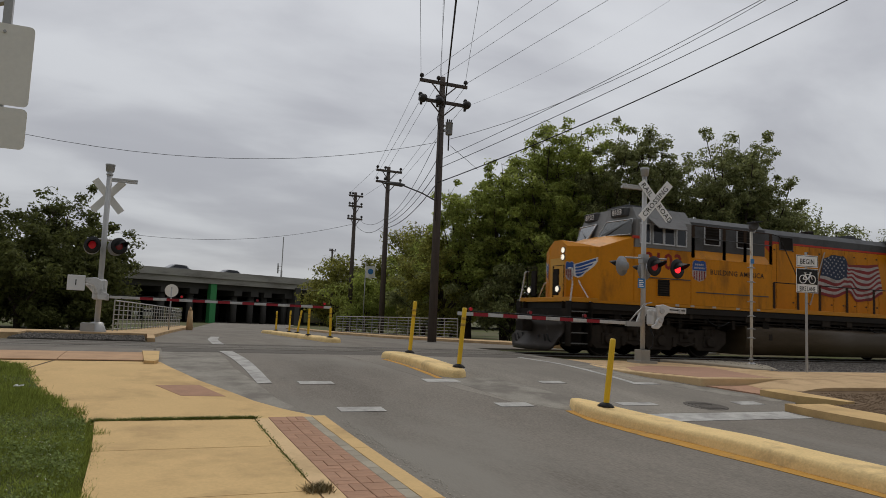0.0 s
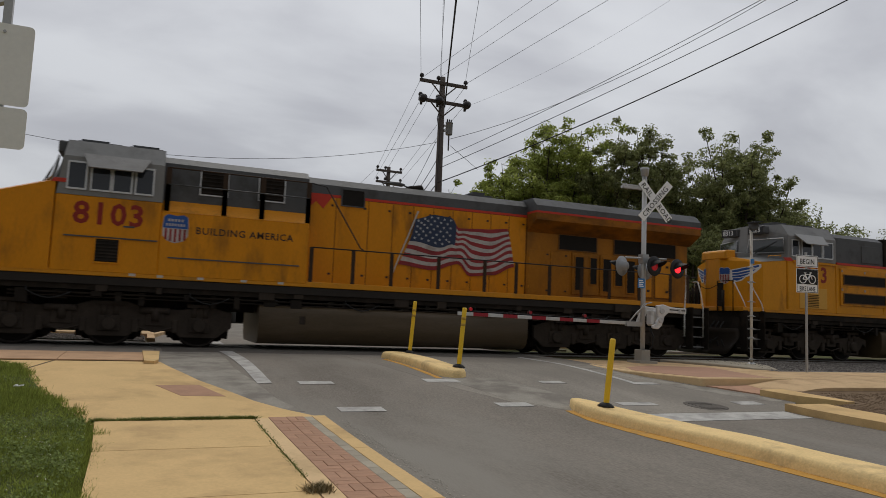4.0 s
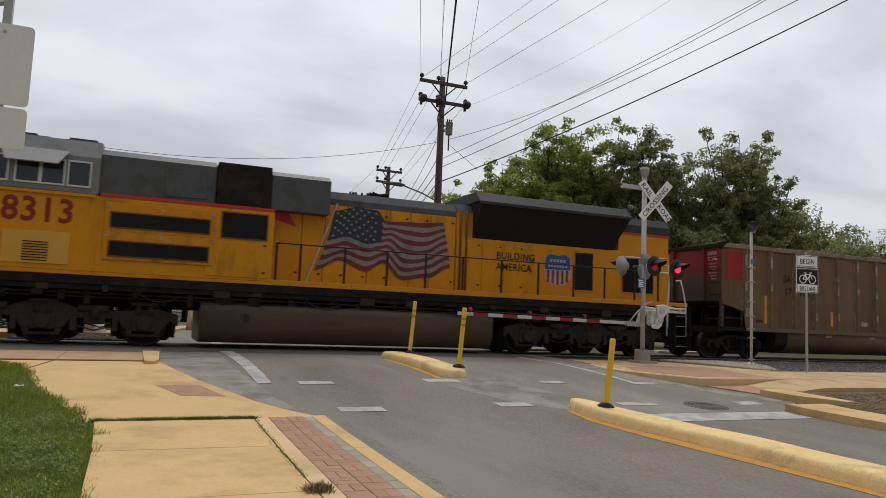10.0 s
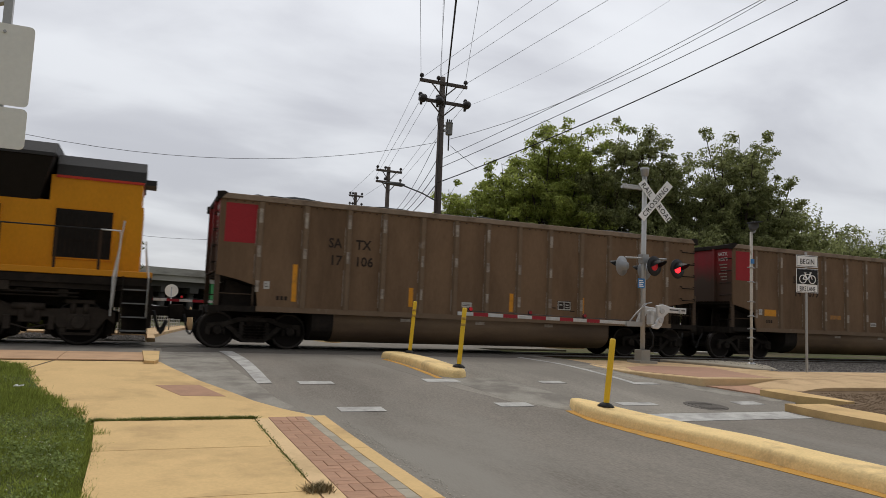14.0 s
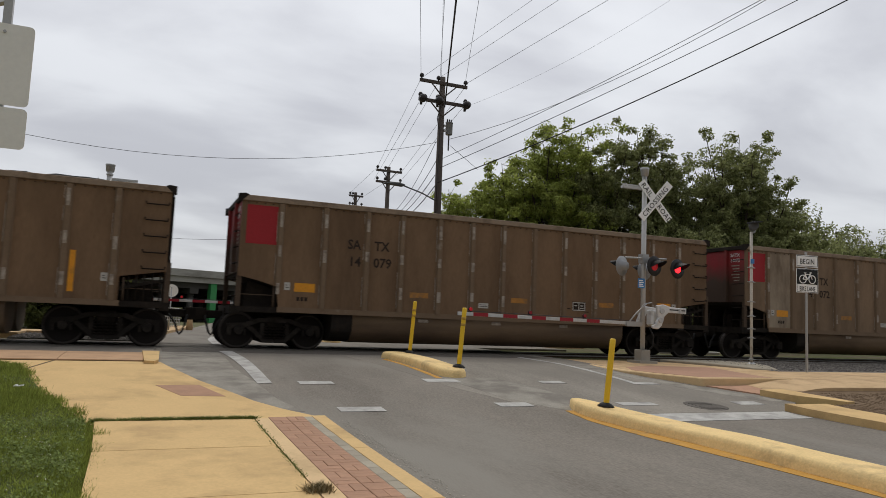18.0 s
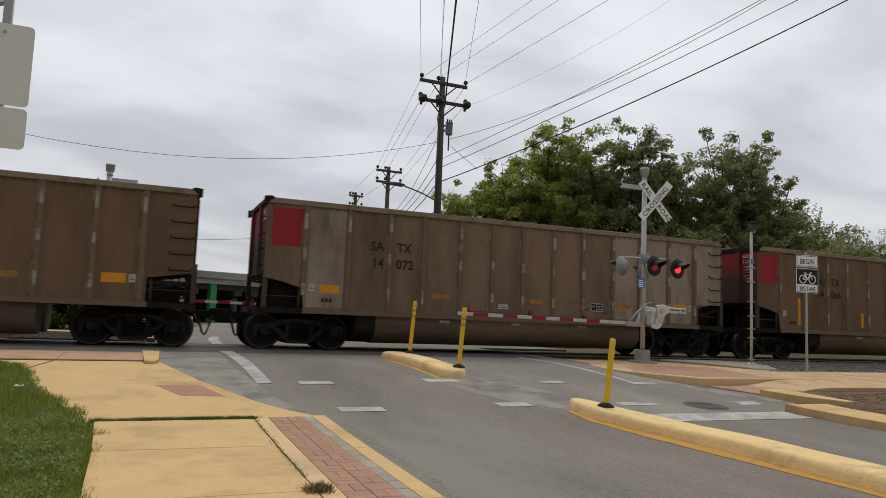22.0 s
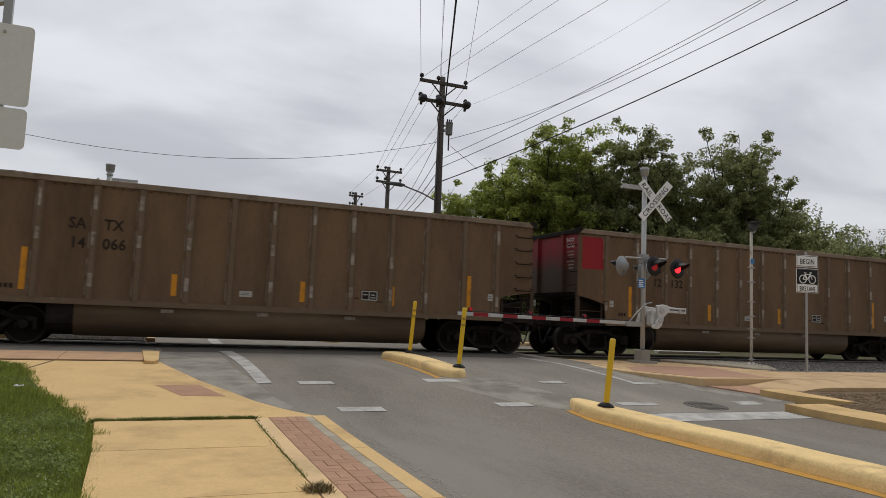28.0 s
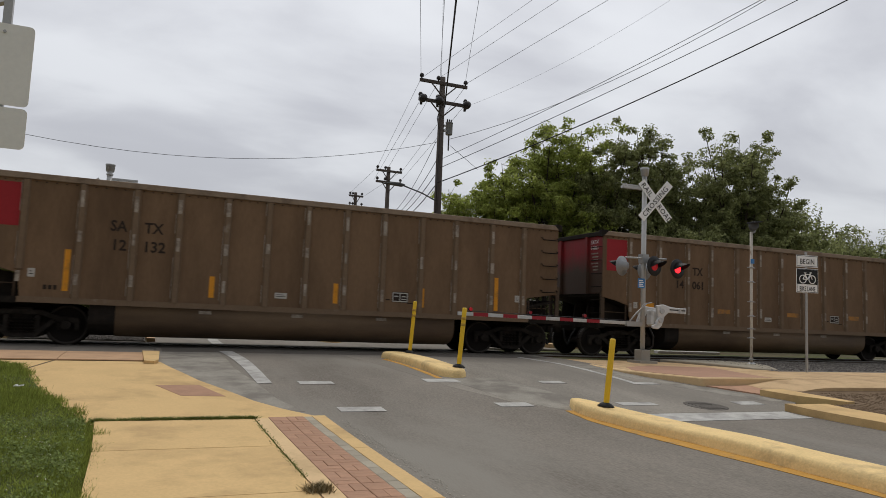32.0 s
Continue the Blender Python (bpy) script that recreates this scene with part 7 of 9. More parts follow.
def shield(loco, x, z, w, h, y):
    bm = bmesh.new()

    def outline(s):
        return [(x - w * 0.5 * s, z + h * 0.1), (x - w * 0.46 * s, z + h * 0.42), (x - w * 0.3 * s, z + h * 0.5), (x, z + h * 0.46), (x + w * 0.3 * s, z + h * 0.5), (x + w * 0.46 * s, z + h * 0.42), (x + w * 0.5 * s, z + h * 0.1),
                (x + w * 0.48 * s, z - h * 0.25), (x + w * 0.3 * s, z - h * 0.42), (x, z - h * 0.5), (x - w * 0.3 * s, z - h * 0.42), (x - w * 0.48 * s, z - h * 0.25)]
    prism(bm, outline(1), y - 0.004, y)
    sh = part("shield_emblem", bm, M_FLAG_WHITE, loco, "shield emblem, blue over red and white bars")
    bm = bmesh.new()
    prism(bm, outline(0.97)[:7] + [(x + w * 0.48, z + h * 0.02), (x - w * 0.48, z + h * 0.02)], y - 0.007, y - 0.003)
    part("blue_field", bm, M_SHIELD_BLUE, sh)
    for k in range(5):
        bm = bmesh.new()
        xx = x - w * 0.36 + w * 0.18 * k
        box(bm, xx - w * 0.045, xx + w * 0.045, y - 0.007, y - 0.003, z - h * (0.46 - 0.04 * abs(k - 2)), z)
        part("red_bar", bm, M_FLAG_RED, sh)
    for k, (a, b) in enumerate(((0.32, 0.30), (0.38, 0.14))):
        for i in range(5 + k * 2):
            n = 5 + k * 2
            xx = x - w * a + 2 * w * a * (i + 0.15) / n
            bm = bmesh.new()
            box(bm, xx, xx + 2 * w * a * 0.6 / n, y - 0.009, y - 0.005, z + h * b - h * 0.045, z + h * b + h * 0.045)
            part("mark", bm, M_FLAG_WHITE, sh)


def nose_wings(nose, inner, outer, z):
    """A blue wing with white edges on each slanted side of the nose, beside a small shield."""
    d = Vector((outer[0] - inner[0], outer[1] - inner[1]))
    n = Vector((-d.y, d.x)).normalized()
    for sgn in (-1, 1):
        def at(a, h, out):
            return (inner[0] + d.x * a + n.x * out, sgn * (inner[1] + d.y * a + n.y * out), z + h)

        def sheet(polys, out, name, m, parent, label="", shrink=1):
            bm = bmesh.new()
            for poly in polys:
                if shrink != 1:
                    ca, ch = sum(q[0] for q in poly) / len(poly), sum(q[1] for q in poly) / len(poly)
                    poly = [(ca + (q[0] - ca) * 0.95, ch + (q[1] - ch) * shrink) for q in poly]
                lo = [bm.verts.new(at(a, h, out)) for a, h in poly]
                hi = [bm.verts.new(at(a, h, out - 0.006)) for a, h in poly]
                bm.faces.new(lo)
                bm.faces.new(hi[::-1])
                for k in range(len(poly)):
                    bm.faces.new((lo[k], hi[k], hi[(k + 1) % len(poly)], lo[(k + 1) % len(poly)]))
            return part(name, bm, m, parent, label)
        base = sheet([[(0.24, 0.10), (0.96, 0.30), (0.96, 0.18), (0.86, 0.04), (0.72, -0.08), (0.60, -0.16), (0.50, -0.28), (0.36, -0.32), (0.24, -0.26)]], 0.004, "wing_emblem", M_RAIL_WHITE, nose, "blue wing emblem with white edges")
        for feather in ([(0.27, 0.08), (0.93, 0.27), (0.93, 0.20), (0.40, 0.02), (0.27, 0.01)], [(0.28, -0.01), (0.42, 0.0), (0.86, 0.13), (0.80, 0.06), (0.44, -0.07), (0.28, -0.08)],
                        [(0.28, -0.10), (0.44, -0.09), (0.72, 0.0), (0.66, -0.07), (0.46, -0.16), (0.28, -0.17)], [(0.30, -0.19), (0.46, -0.18), (0.60, -0.12), (0.52, -0.21), (0.40, -0.28), (0.30, -0.25)]):
            sheet([feather], 0.008, "blue_feather", M_SHIELD_BLUE, base, "", 0.94)
        rim = [(-0.02, 0.14), (0.02, 0.20), (0.10, 0.17), (0.18, 0.20), (0.24, 0.14), (0.24, -0.24), (0.18, -0.34), (0.10, -0.40), (0.02, -0.34), (-0.02, -0.24)]
        sh = sheet([rim], 0.006, "shield_emblem", M_FLAG_WHITE, nose, "small shield emblem, blue over red bars")
        sheet([[(-0.01, 0.13), (0.02, 0.18), (0.10, 0.15), (0.18, 0.18), (0.23, 0.13), (0.23, -0.04), (-0.01, -0.04)]], 0.010, "blue_field", M_SHIELD_BLUE, sh)
        for a, b in ((0.0, -0.24), (0.06, -0.33), (0.12, -0.36), (0.18, -0.30)):
            sheet([[(a, -0.06), (a + 0.03, -0.06), (a + 0.03, b), (a, b)]], 0.010, "red_bar", M_FLAG_RED, sh)


def rail_run(loco, xs, y, z0, z1, material, name="walkway_rail", post_w=0.05):
    bm = bmesh.new()
    tube(bm, [(xs[0], y, z1), (xs[-1], y, z1)], 0.018, 6)
    rail = part(name, bm, material, loco)
    for x in xs:
        bm = bmesh.new()
        box(bm, x - post_w, x + post_w, y - 0.012, y + 0.012, z0, z1)
        part("rail_post", bm, M_POSTBROWN, rail)


def steps(loco, x0, x1, n=4):
    for sgn in (-1, 1):
        bm = bmesh.new()
        box(bm, x0, x1, sgn * 1.16 - 0.01, sgn * 1.16 + 0.01, 0.3, 1.62)
        box(bm, x0 - 0.03, x0, sgn * 1.5 - 0.2, sgn * 1.5 + 0.1, 0.3, 1.62)
        box(bm, x1, x1 + 0.03, sgn * 1.5 - 0.2, sgn * 1.5 + 0.1, 0.3, 1.62)
        ladder = part("step_well", bm, M_UNDER, loco)
        for k in range(n):
            z = 0.36 + (1.62 - 0.36) * k / n
            bm = bmesh.new()
            box(bm, x0, x1, sgn * 1.5 - (0.02 if sgn < 0 else 0.28), sgn * 1.5 + (0.28 if sgn < 0 else 0.02), z, z + 0.03)
            part("step", bm, M_GREY_LIGHT, ladder, "steel step with pale edge")


def end_gear(loco, x, d, plow):
    """Pilot, coupler and hoses at one end; d points outward along x."""
    bm = bmesh.new()
    if plow:
        # a bowed blade, rounded at its lower corners, leaning forward at the foot
        cols = []
        for i in range(25):
            y = -1.42 + 2.84 * i / 24
            w = abs(y) / 1.42
            low = 0.13 + 0.38 * max(0.0, (w - 0.72) / 0.28) ** 2
            col = []
            for k in range(6):
                z = low + (1.02 - low) * k / 5
                col.append((x + d * (0.10 + 0.36 * (1 - w ** 1.6) + 0.14 * (1 - k / 5) ** 2 - 0.10 * math.sin(math.pi * k / 5)), y, z))
            cols.append(col)
        front = [[bm.verts.new(p) for p in c] for c in cols]
        back = [[bm.verts.new((p[0] - d * 0.05, p[1], p[2])) for p in c] for c in cols]
        for grid in (front, back):
            for c0, c1 in zip(grid, grid[1:]):
                for k in range(5):
                    bm.faces.new((c0[k], c1[k], c1[k + 1], c0[k + 1])).smooth = True
        for i in range(24):
            for k in (0, 5):
                bm.faces.new((front[i][k], front[i + 1][k], back[i + 1][k], back[i][k]))
        for i in (0, 24):
            for k in range(5):
                bm.faces.new((front[i][k], front[i][k + 1], back[i][k + 1], back[i][k]))
        o = part("snow_plow", bm, M_PLOW, loco, "scraped dark steel snow plow")
        bm = bmesh.new()
        box(bm, min(x, x - d * 0.1), max(x, x - d * 0.1), -1.4, 1.4, 0.6, 1.4)
        part("pilot_plate", bm, M_UNDER, loco)
    else:
        box(bm, min(x - d * 0.1, x), max(x - d * 0.1, x), -1.4, 1.4, 0.45, 1.4)
        part("pilot_plate", bm, M_UNDER, loco)
    bm = bmesh.new()
    box(bm, min(x, x + d * 0.55), max(x, x + d * 0.55), -0.11, 0.11, 0.74, 0.98)
    box(bm, min(x + d * 0.4, x + d * 0.75), max(x + d * 0.4, x + d * 0.75), -0.2, 0.18, 0.68, 1.04)
    part("coupler", bm, M_UNDER, loco, bevel=0.02)
    for k, y in enumerate((-1.0, -0.8, -0.5, 0.5, 0.8, 1.0)):
        bm = bmesh.new()
        tube(bm, [(x, y, 0.85)] + [(x + d * (0.06 + 0.3 * i / 5), y, 0.85 - (0.45 + 0.05 * (k % 3)) * math.sin(math.pi * i / 6)) for i in range(6)], 0.025, 6)
        part("hose", bm, M_RUBBER, loco)


def vent_panel(loco, x0, x1, z0, z1, y, n=6, material=None, frame_m=None, name="louvre"):
    bm = bmesh.new()
    box(bm, x0, x1, y - 0.012, y, z0, z1)
    v = part(name, bm, material or M_DARKMESH, loco)
    bm = bmesh.new()
    for a, b, c, d in ((x0 - 0.03, x1 + 0.03, z0 - 0.03, z0), (x0 - 0.03, x1 + 0.03, z1, z1 + 0.03), (x0 - 0.03, x0, z0, z1), (x1, x1 + 0.03, z0, z1)):
        box(bm, a, b, y - 0.025, y, c, d)
    part("louvre_frame", bm, frame_m or M_YEL, v)
    if n:
        bm = bmesh.new()
        for k in range(n):
            z = z0 + (z1 - z0) * (k + 0.5) / n
            prism(bm, [(y - 0.03, z - 0.012), (y - 0.026, z - 0.016), (y - 0.008, z + 0.02), (y - 0.012, z + 0.024)], x0, x1, "x")
        part("slats", bm, M_UNDER, v)
    return v


def doors(loco, xs, z0, z1, y, material):
    """Hood doors: shallow panels with latches and hinges."""
    for a, b in zip(xs, xs[1:]):
        bm = bmesh.new()
        box(bm, a + 0.009, b - 0.009, y - 0.016, y, z0, z1)
        d = part("hood_door", bm, material, loco, bevel=0.006)
        for z in (z0 + 0.12 * (z1 - z0), z1 - 0.1 * (z1 - z0)):
            bm = bmesh.new()
            box(bm, b - 0.14, b - 0.07, y - 0.03, y - 0.016, z, z + 0.05)
            part("latch", bm, M_NUM_BLACK, d)
        for k in (0.2, 0.8):
            bm = bmesh.new()
            z = z0 + k * (z1 - z0)
            cyl(bm, (a + 0.022, y - 0.02, z - 0.05), (a + 0.022, y - 0.02, z + 0.05), 0.012, seg=6)
            part("hinge", bm, M_YEL, d)


def cab(loco, x0, x1, hw, zr, window_z, slope, paint, corner, windows, visor, awning):
    """The cab above the sill: lower body yellow, upper body pale grey, windows, visor, number boards."""
    bm = bmesh.new()
    prism(bm, [(x0, -hw * 0.12), (x0 + corner, -hw), (x1, -hw), (x1, hw), (x0 + corner, hw), (x0, hw * 0.12)], 1.68, window_z - 0.05, "z")
    part("cab_lower", bm, paint, loco, bevel=0.02)
    bm = bmesh.new()
    za = window_z - 0.05
    rings = []
    for x, w, shift in ((x0, hw * 0.12, slope), (x0 + corner, hw, slope * 0.25), (x1, hw, 0)):
        rings.append([bm.verts.new(p) for p in ((x, -w, za), (x, w, za), (x + shift * 0.7, w, 4.28), (x + shift, w * 0.8, zr), (x + shift, -w * 0.8, zr), (x + shift * 0.7, -w, 4.28))])
    for r0, r1 in zip(rings, rings[1:]):
        for i in range(6):
            bm.faces.new((r0[i], r0[(i + 1) % 6], r1[(i + 1) % 6], r1[i]))
    bm.faces.new(rings[0][::-1])
    bm.faces.new(rings[-1])
    up = part("cab_upper", bm, M_GREY_LIGHT, loco, "pale grey cab top")
    bm = bmesh.new()
    for xa in (x0 + 0.74, x1 - 0.82):
        box(bm, xa, xa + 0.95 if xa < x1 - 1 else xa + 0.75, -0.75, 0.3, zr, zr + 0.11)
        box(bm, xa + 0.06, xa + 0.66, -0.7, 0.2, zr + 0.11, zr + 0.16)
    part("roof_unit", bm, M_GREY, loco)
    w0, w1 = window_z + 0.06, 4.18
    for a, b in windows:
        bm = bmesh.new()
        box(bm, a, b, -hw - 0.012, -hw + 0.005, w0 + 0.05, w1 - 0.05)
        g = part("side_window", bm, M_GLASS, loco, "dark cab side window")
        bm = bmesh.new()
        for p0, p1, q0, q1 in ((a - 0.035, b + 0.035, w0 + 0.01, w0 + 0.05), (a - 0.035, b + 0.035, w1 - 0.05, w1 - 0.01), (a - 0.035, a, w0 + 0.05, w1 - 0.05), (b, b + 0.035, w0 + 0.05, w1 - 0.05)):
            box(bm, p0, p1, -hw - 0.03, -hw, q0, q1)
        part("window_frame", bm, M_FRAME_ALU, g)
    # a trapezoid awning over the middle windows
    bm = bmesh.new()
    xa, xb = visor
    top = [(xa, -hw + 0.02, 4.345), (xb, -hw + 0.02, 4.345)]
    low = [(xb - 0.18, -hw - 0.36, 3.985), (xa + 0.16, -hw - 0.36, 3.985)]
    lo4 = [bm.verts.new(p) for p in top + low]
    hi4 = [bm.verts.new((p[0], p[1] - 0.02, p[2] + 0.02)) for p in top + low]
    bm.faces.new(lo4)
    bm.faces.new(hi4[::-1])
    for k in range(4):
        bm.faces.new((lo4[k], hi4[k], hi4[(k + 1) % 4], lo4[(k + 1) % 4]))
    part("window_visor", bm, awning, loco, "metal sun visor over the window")


def windscreen(loco, x0, zb, zt, hw, slope, corner):
    """Two slanted panes on the cab's tapered front, with frames and wipers."""
    def on(a, b, out):
        y = hw * (0.14 + 0.86 * a)
        x = x0 + corner * a * 0.88 + (slope * 0.7 - slope * 0.52 * a) * b
        return x - out * 0.75, y + out * 0.5, zb + (zt - zb) * b
    for sgn in (-1, 1):
        bm = bmesh.new()
        lo = [bm.verts.new((p[0], sgn * p[1], p[2])) for p in (on(0.02, 0.06, 0.02), on(0.95, 0.06, 0.02), on(0.92, 0.94, 0.02), on(0.04, 0.94, 0.02))]
        hi = [bm.verts.new((p[0], sgn * p[1], p[2])) for p in (on(0.02, 0.06, -0.02), on(0.95, 0.06, -0.02), on(0.92, 0.94, -0.02), on(0.04, 0.94, -0.02))]
        bm.faces.new(lo)
        bm.faces.new(hi[::-1])
        for k in range(4):
            bm.faces.new((lo[k], hi[k], hi[(k + 1) % 4], lo[(k + 1) % 4]))
        w = part("windscreen", bm, M_WINDSCREEN, loco, "slanted windscreen that mirrors the sky")
        bm = bmesh.new()
        ring = [on(0.02, 0.06, 0.025), on(0.95, 0.06, 0.025), on(0.92, 0.94, 0.025), on(0.04, 0.94, 0.025), on(0.02, 0.06, 0.025)]
        tube(bm, [(p[0], sgn * p[1], p[2]) for p in ring], 0.022, 6)
        part("window_frame", bm, M_FRAME_ALU, w)
        bm = bmesh.new()
        p, q = on(0.2, 0.0, 0.04), on(0.75, 0.75, 0.04)
        cyl(bm, (p[0], sgn * p[1], p[2]), (q[0], sgn * q[1], q[2]), 0.012, seg=6)
        part("wiper", bm, M_BLACK, w)


def number_board(loco, x, y, z, number):
    bm = bmesh.new()
    box(bm, x - 0.16, x + 0.1, y - 0.38, y + 0.38, z - 0.14, z + 0.14)
    b = part("number_board", bm, M_GREY, loco, bevel=0.03)
    bm = bmesh.new()
    box(bm, x - 0.165, x - 0.16, y - 0.34, y + 0.34, z - 0.115, z + 0.115)
    part("board_face", bm, M_BLACK, b)
    text_part("board_number", number, 0.25, M_RAIL_WHITE, b, Matrix.Translation((x - 0.168, y + 0.28, z - 0.085)) @ pose(0, 0, 0, 90, 0, -90), depth=0.002, bold=0.004)


def loco_base(loco, x0, x1, tank, axles_f, axles_r, deep):
    bm = bmesh.new()
    box(bm, x0, x1, -1.52, 1.52, 1.60, 1.74)
    part("walkway_sill", bm, M_STRIPE, loco, "bright yellow walkway edge stripe", bevel=0.01)
    bm = bmesh.new()
    box(bm, x0 + 0.1, x1 - 0.1, -1.44, 1.44, 1.28, 1.40)
    box(bm, x0 + 0.3, x1 - 0.3, -0.6, 0.6, 0.9, 1.275)
    part("underframe", bm, M_UNDER, loco)
    bm = bmesh.new()
    box(bm, x0 + 0.08, x1 - 0.08, -1.49, 1.49, 1.40, 1.598)
    part("side_channel", bm, M_FRAMEGREY if deep else M_UNDER, loco, "grimy frame channel", bevel=0.01)
    bm = bmesh.new()
    a, b = tank
    half = [(1.28, 1.13), (1.38, 1.10), (1.44, 1.03), (1.46, 0.92), (1.46, 0.62), (1.44, 0.46), (1.39, 0.32), (1.30, 0.21), (1.15, 0.15)]
    prism(bm, half + [(-y, z) for y, z in half[::-1]], a, b, "x")
    for f in bm.faces:
        f.smooth = len(f.verts) == 4
    t = part("fuel_tank", bm, M_TANK, loco, "dusty brown fuel tank")
    for x in (a + 0.4, (a + b) / 2, b - 0.5):
        bm = bmesh.new()
        cyl(bm, (x, -1.3, 1.11), (x, -1.3, 1.24), 0.07, seg=10)
        part("tank_fitting", bm, M_GREY, t)
    bm = bmesh.new()
    box(bm, a + 1.0, a + 1.14, -1.475, -1.44, 0.66, 0.86)
    part("fuel_gauge", bm, M_TRUCK, t)
    bm = bmesh.new()
    rr = random.Random(5)
    for k in range(26):
        x = x0 + 1.6 + (x1 - x0 - 3) * k / 26 + rr.uniform(-0.2, 0.2)
        w = rr.uniform(0.08, 0.3)
        box(bm, x, x + w, -1.36 - rr.uniform(0, 0.1), -1.2, 1.24 - rr.uniform(0.08, 0.3), 1.26)
    tube(bm, [(x0 + 1.5, -1.4, 1.2), (x1 - 1.5, -1.4, 1.18)], 0.025, 6)
    tube(bm, [(x0 + 1.5, -1.38, 1.12), (x1 - 1.5, -1.38, 1.1)], 0.018, 6)
    part("sill_piping", bm, M_UNDER, loco)
    for k in range(14):
        bm = bmesh.new()
        x = x0 + 1.8 + (x1 - x0 - 3.6) * k / 14 + rr.uniform(-0.3, 0.3)
        if k % 3 == 0:
            pts = [(x, -1.44, 1.3)] + [(x + 0.9 * i / 6, -1.46, 1.22 - 0.16 * math.sin(math.pi * i / 6)) for i in range(7)]
            tube(bm, pts, 0.016, 6)
            part("slack_hose", bm, M_RUBBER, loco)
        else:
            box(bm, x, x + rr.uniform(0.12, 0.4), -1.47, -1.4, 1.3 - rr.uniform(0.0, 0.12), 1.3 + rr.uniform(0.1, 0.24))
            part("sill_bracket", bm, M_TRUCK, loco, bevel=0.01)
    loco_truck(loco, axles_f, deep)
    loco_truck(loco, axles_r, deep)


def corner_rails(loco, x, d, rails=((0.0, 2.45), (0.75, 2.9))):
    """White grab rails beside the steps."""
    for sgn in (-1, 1):
        for dx, h in rails:
            bm = bmesh.new()
            xx = x + d * dx
            tube(bm, [(xx, sgn * 1.53, 0.7), (xx, sgn * 1.53, 1.6), (xx - d * 0.06 if dx else xx + d * 0.08, sgn * 1.5, 2.1), (xx - d * 0.14 if dx else xx + d * 0.12, sgn * 1.42, h), (xx - d * 0.14 if dx else xx + d * 0.12, sgn * 1.2, h)], 0.022, 8)
            part("grab_rail", bm, M_RAIL_WHITE, loco, "white grab rail")


def end_rails(loco, x, d):
    """Dark end railing of a platform: posts, top bars, a bent jumper plate and a slack chain over the coupler."""
    for sg in (-1, 1):
        bm = bmesh.new()
        tube(bm, [(x, sg * 0.42, 1.6), (x, sg * 0.42, 2.62), (x, sg * 1.12, 2.62), (x, sg * 1.12, 1.6)], 0.024, 6)
        rail = part("end_rail", bm, M_UNDER, loco)
        bm = bmesh.new()
        box(bm, x - 0.03, x + 0.03, min(sg * 0.44, sg * 0.66), max(sg * 0.44, sg * 0.66), 1.75, 2.55)
        part("rail_plate", bm, M_UNDER, rail)
        bm = bmesh.new()
        cyl(bm, (x + d * 0.12, sg * 0.8, 1.55), (x + d * 0.12, sg * 0.8, 2.3), 0.045, seg=8)
        part("jumper_socket", bm, M_UNDER, rail)
        for k in range(3):
            bm = bmesh.new()
            y = sg * (0.3 + 0.22 * k)
            tube(bm, [(x, y, 1.25), (x + d * 0.14, y, 1.1), (x + d * 0.30, y, 0.55 + 0.08 * k), (x + d * 0.42, y * 0.9, 0.42 + 0.08 * k), (x + d * 0.55, y * 0.9, 0.62)], 0.024, 6)
            part("jumper_hose", bm, M_RUBBER, loco)
    bm = bmesh.new()
    tube(bm, [(x + d * 0.05 * math.sin(math.pi * k / 8), -0.42 + 0.84 * k / 8, 2.5 - 0.14 * math.sin(math.pi * k / 8)) for k in range(9)], 0.012, 5)
    part("chain", bm, M_UNDER, loco)


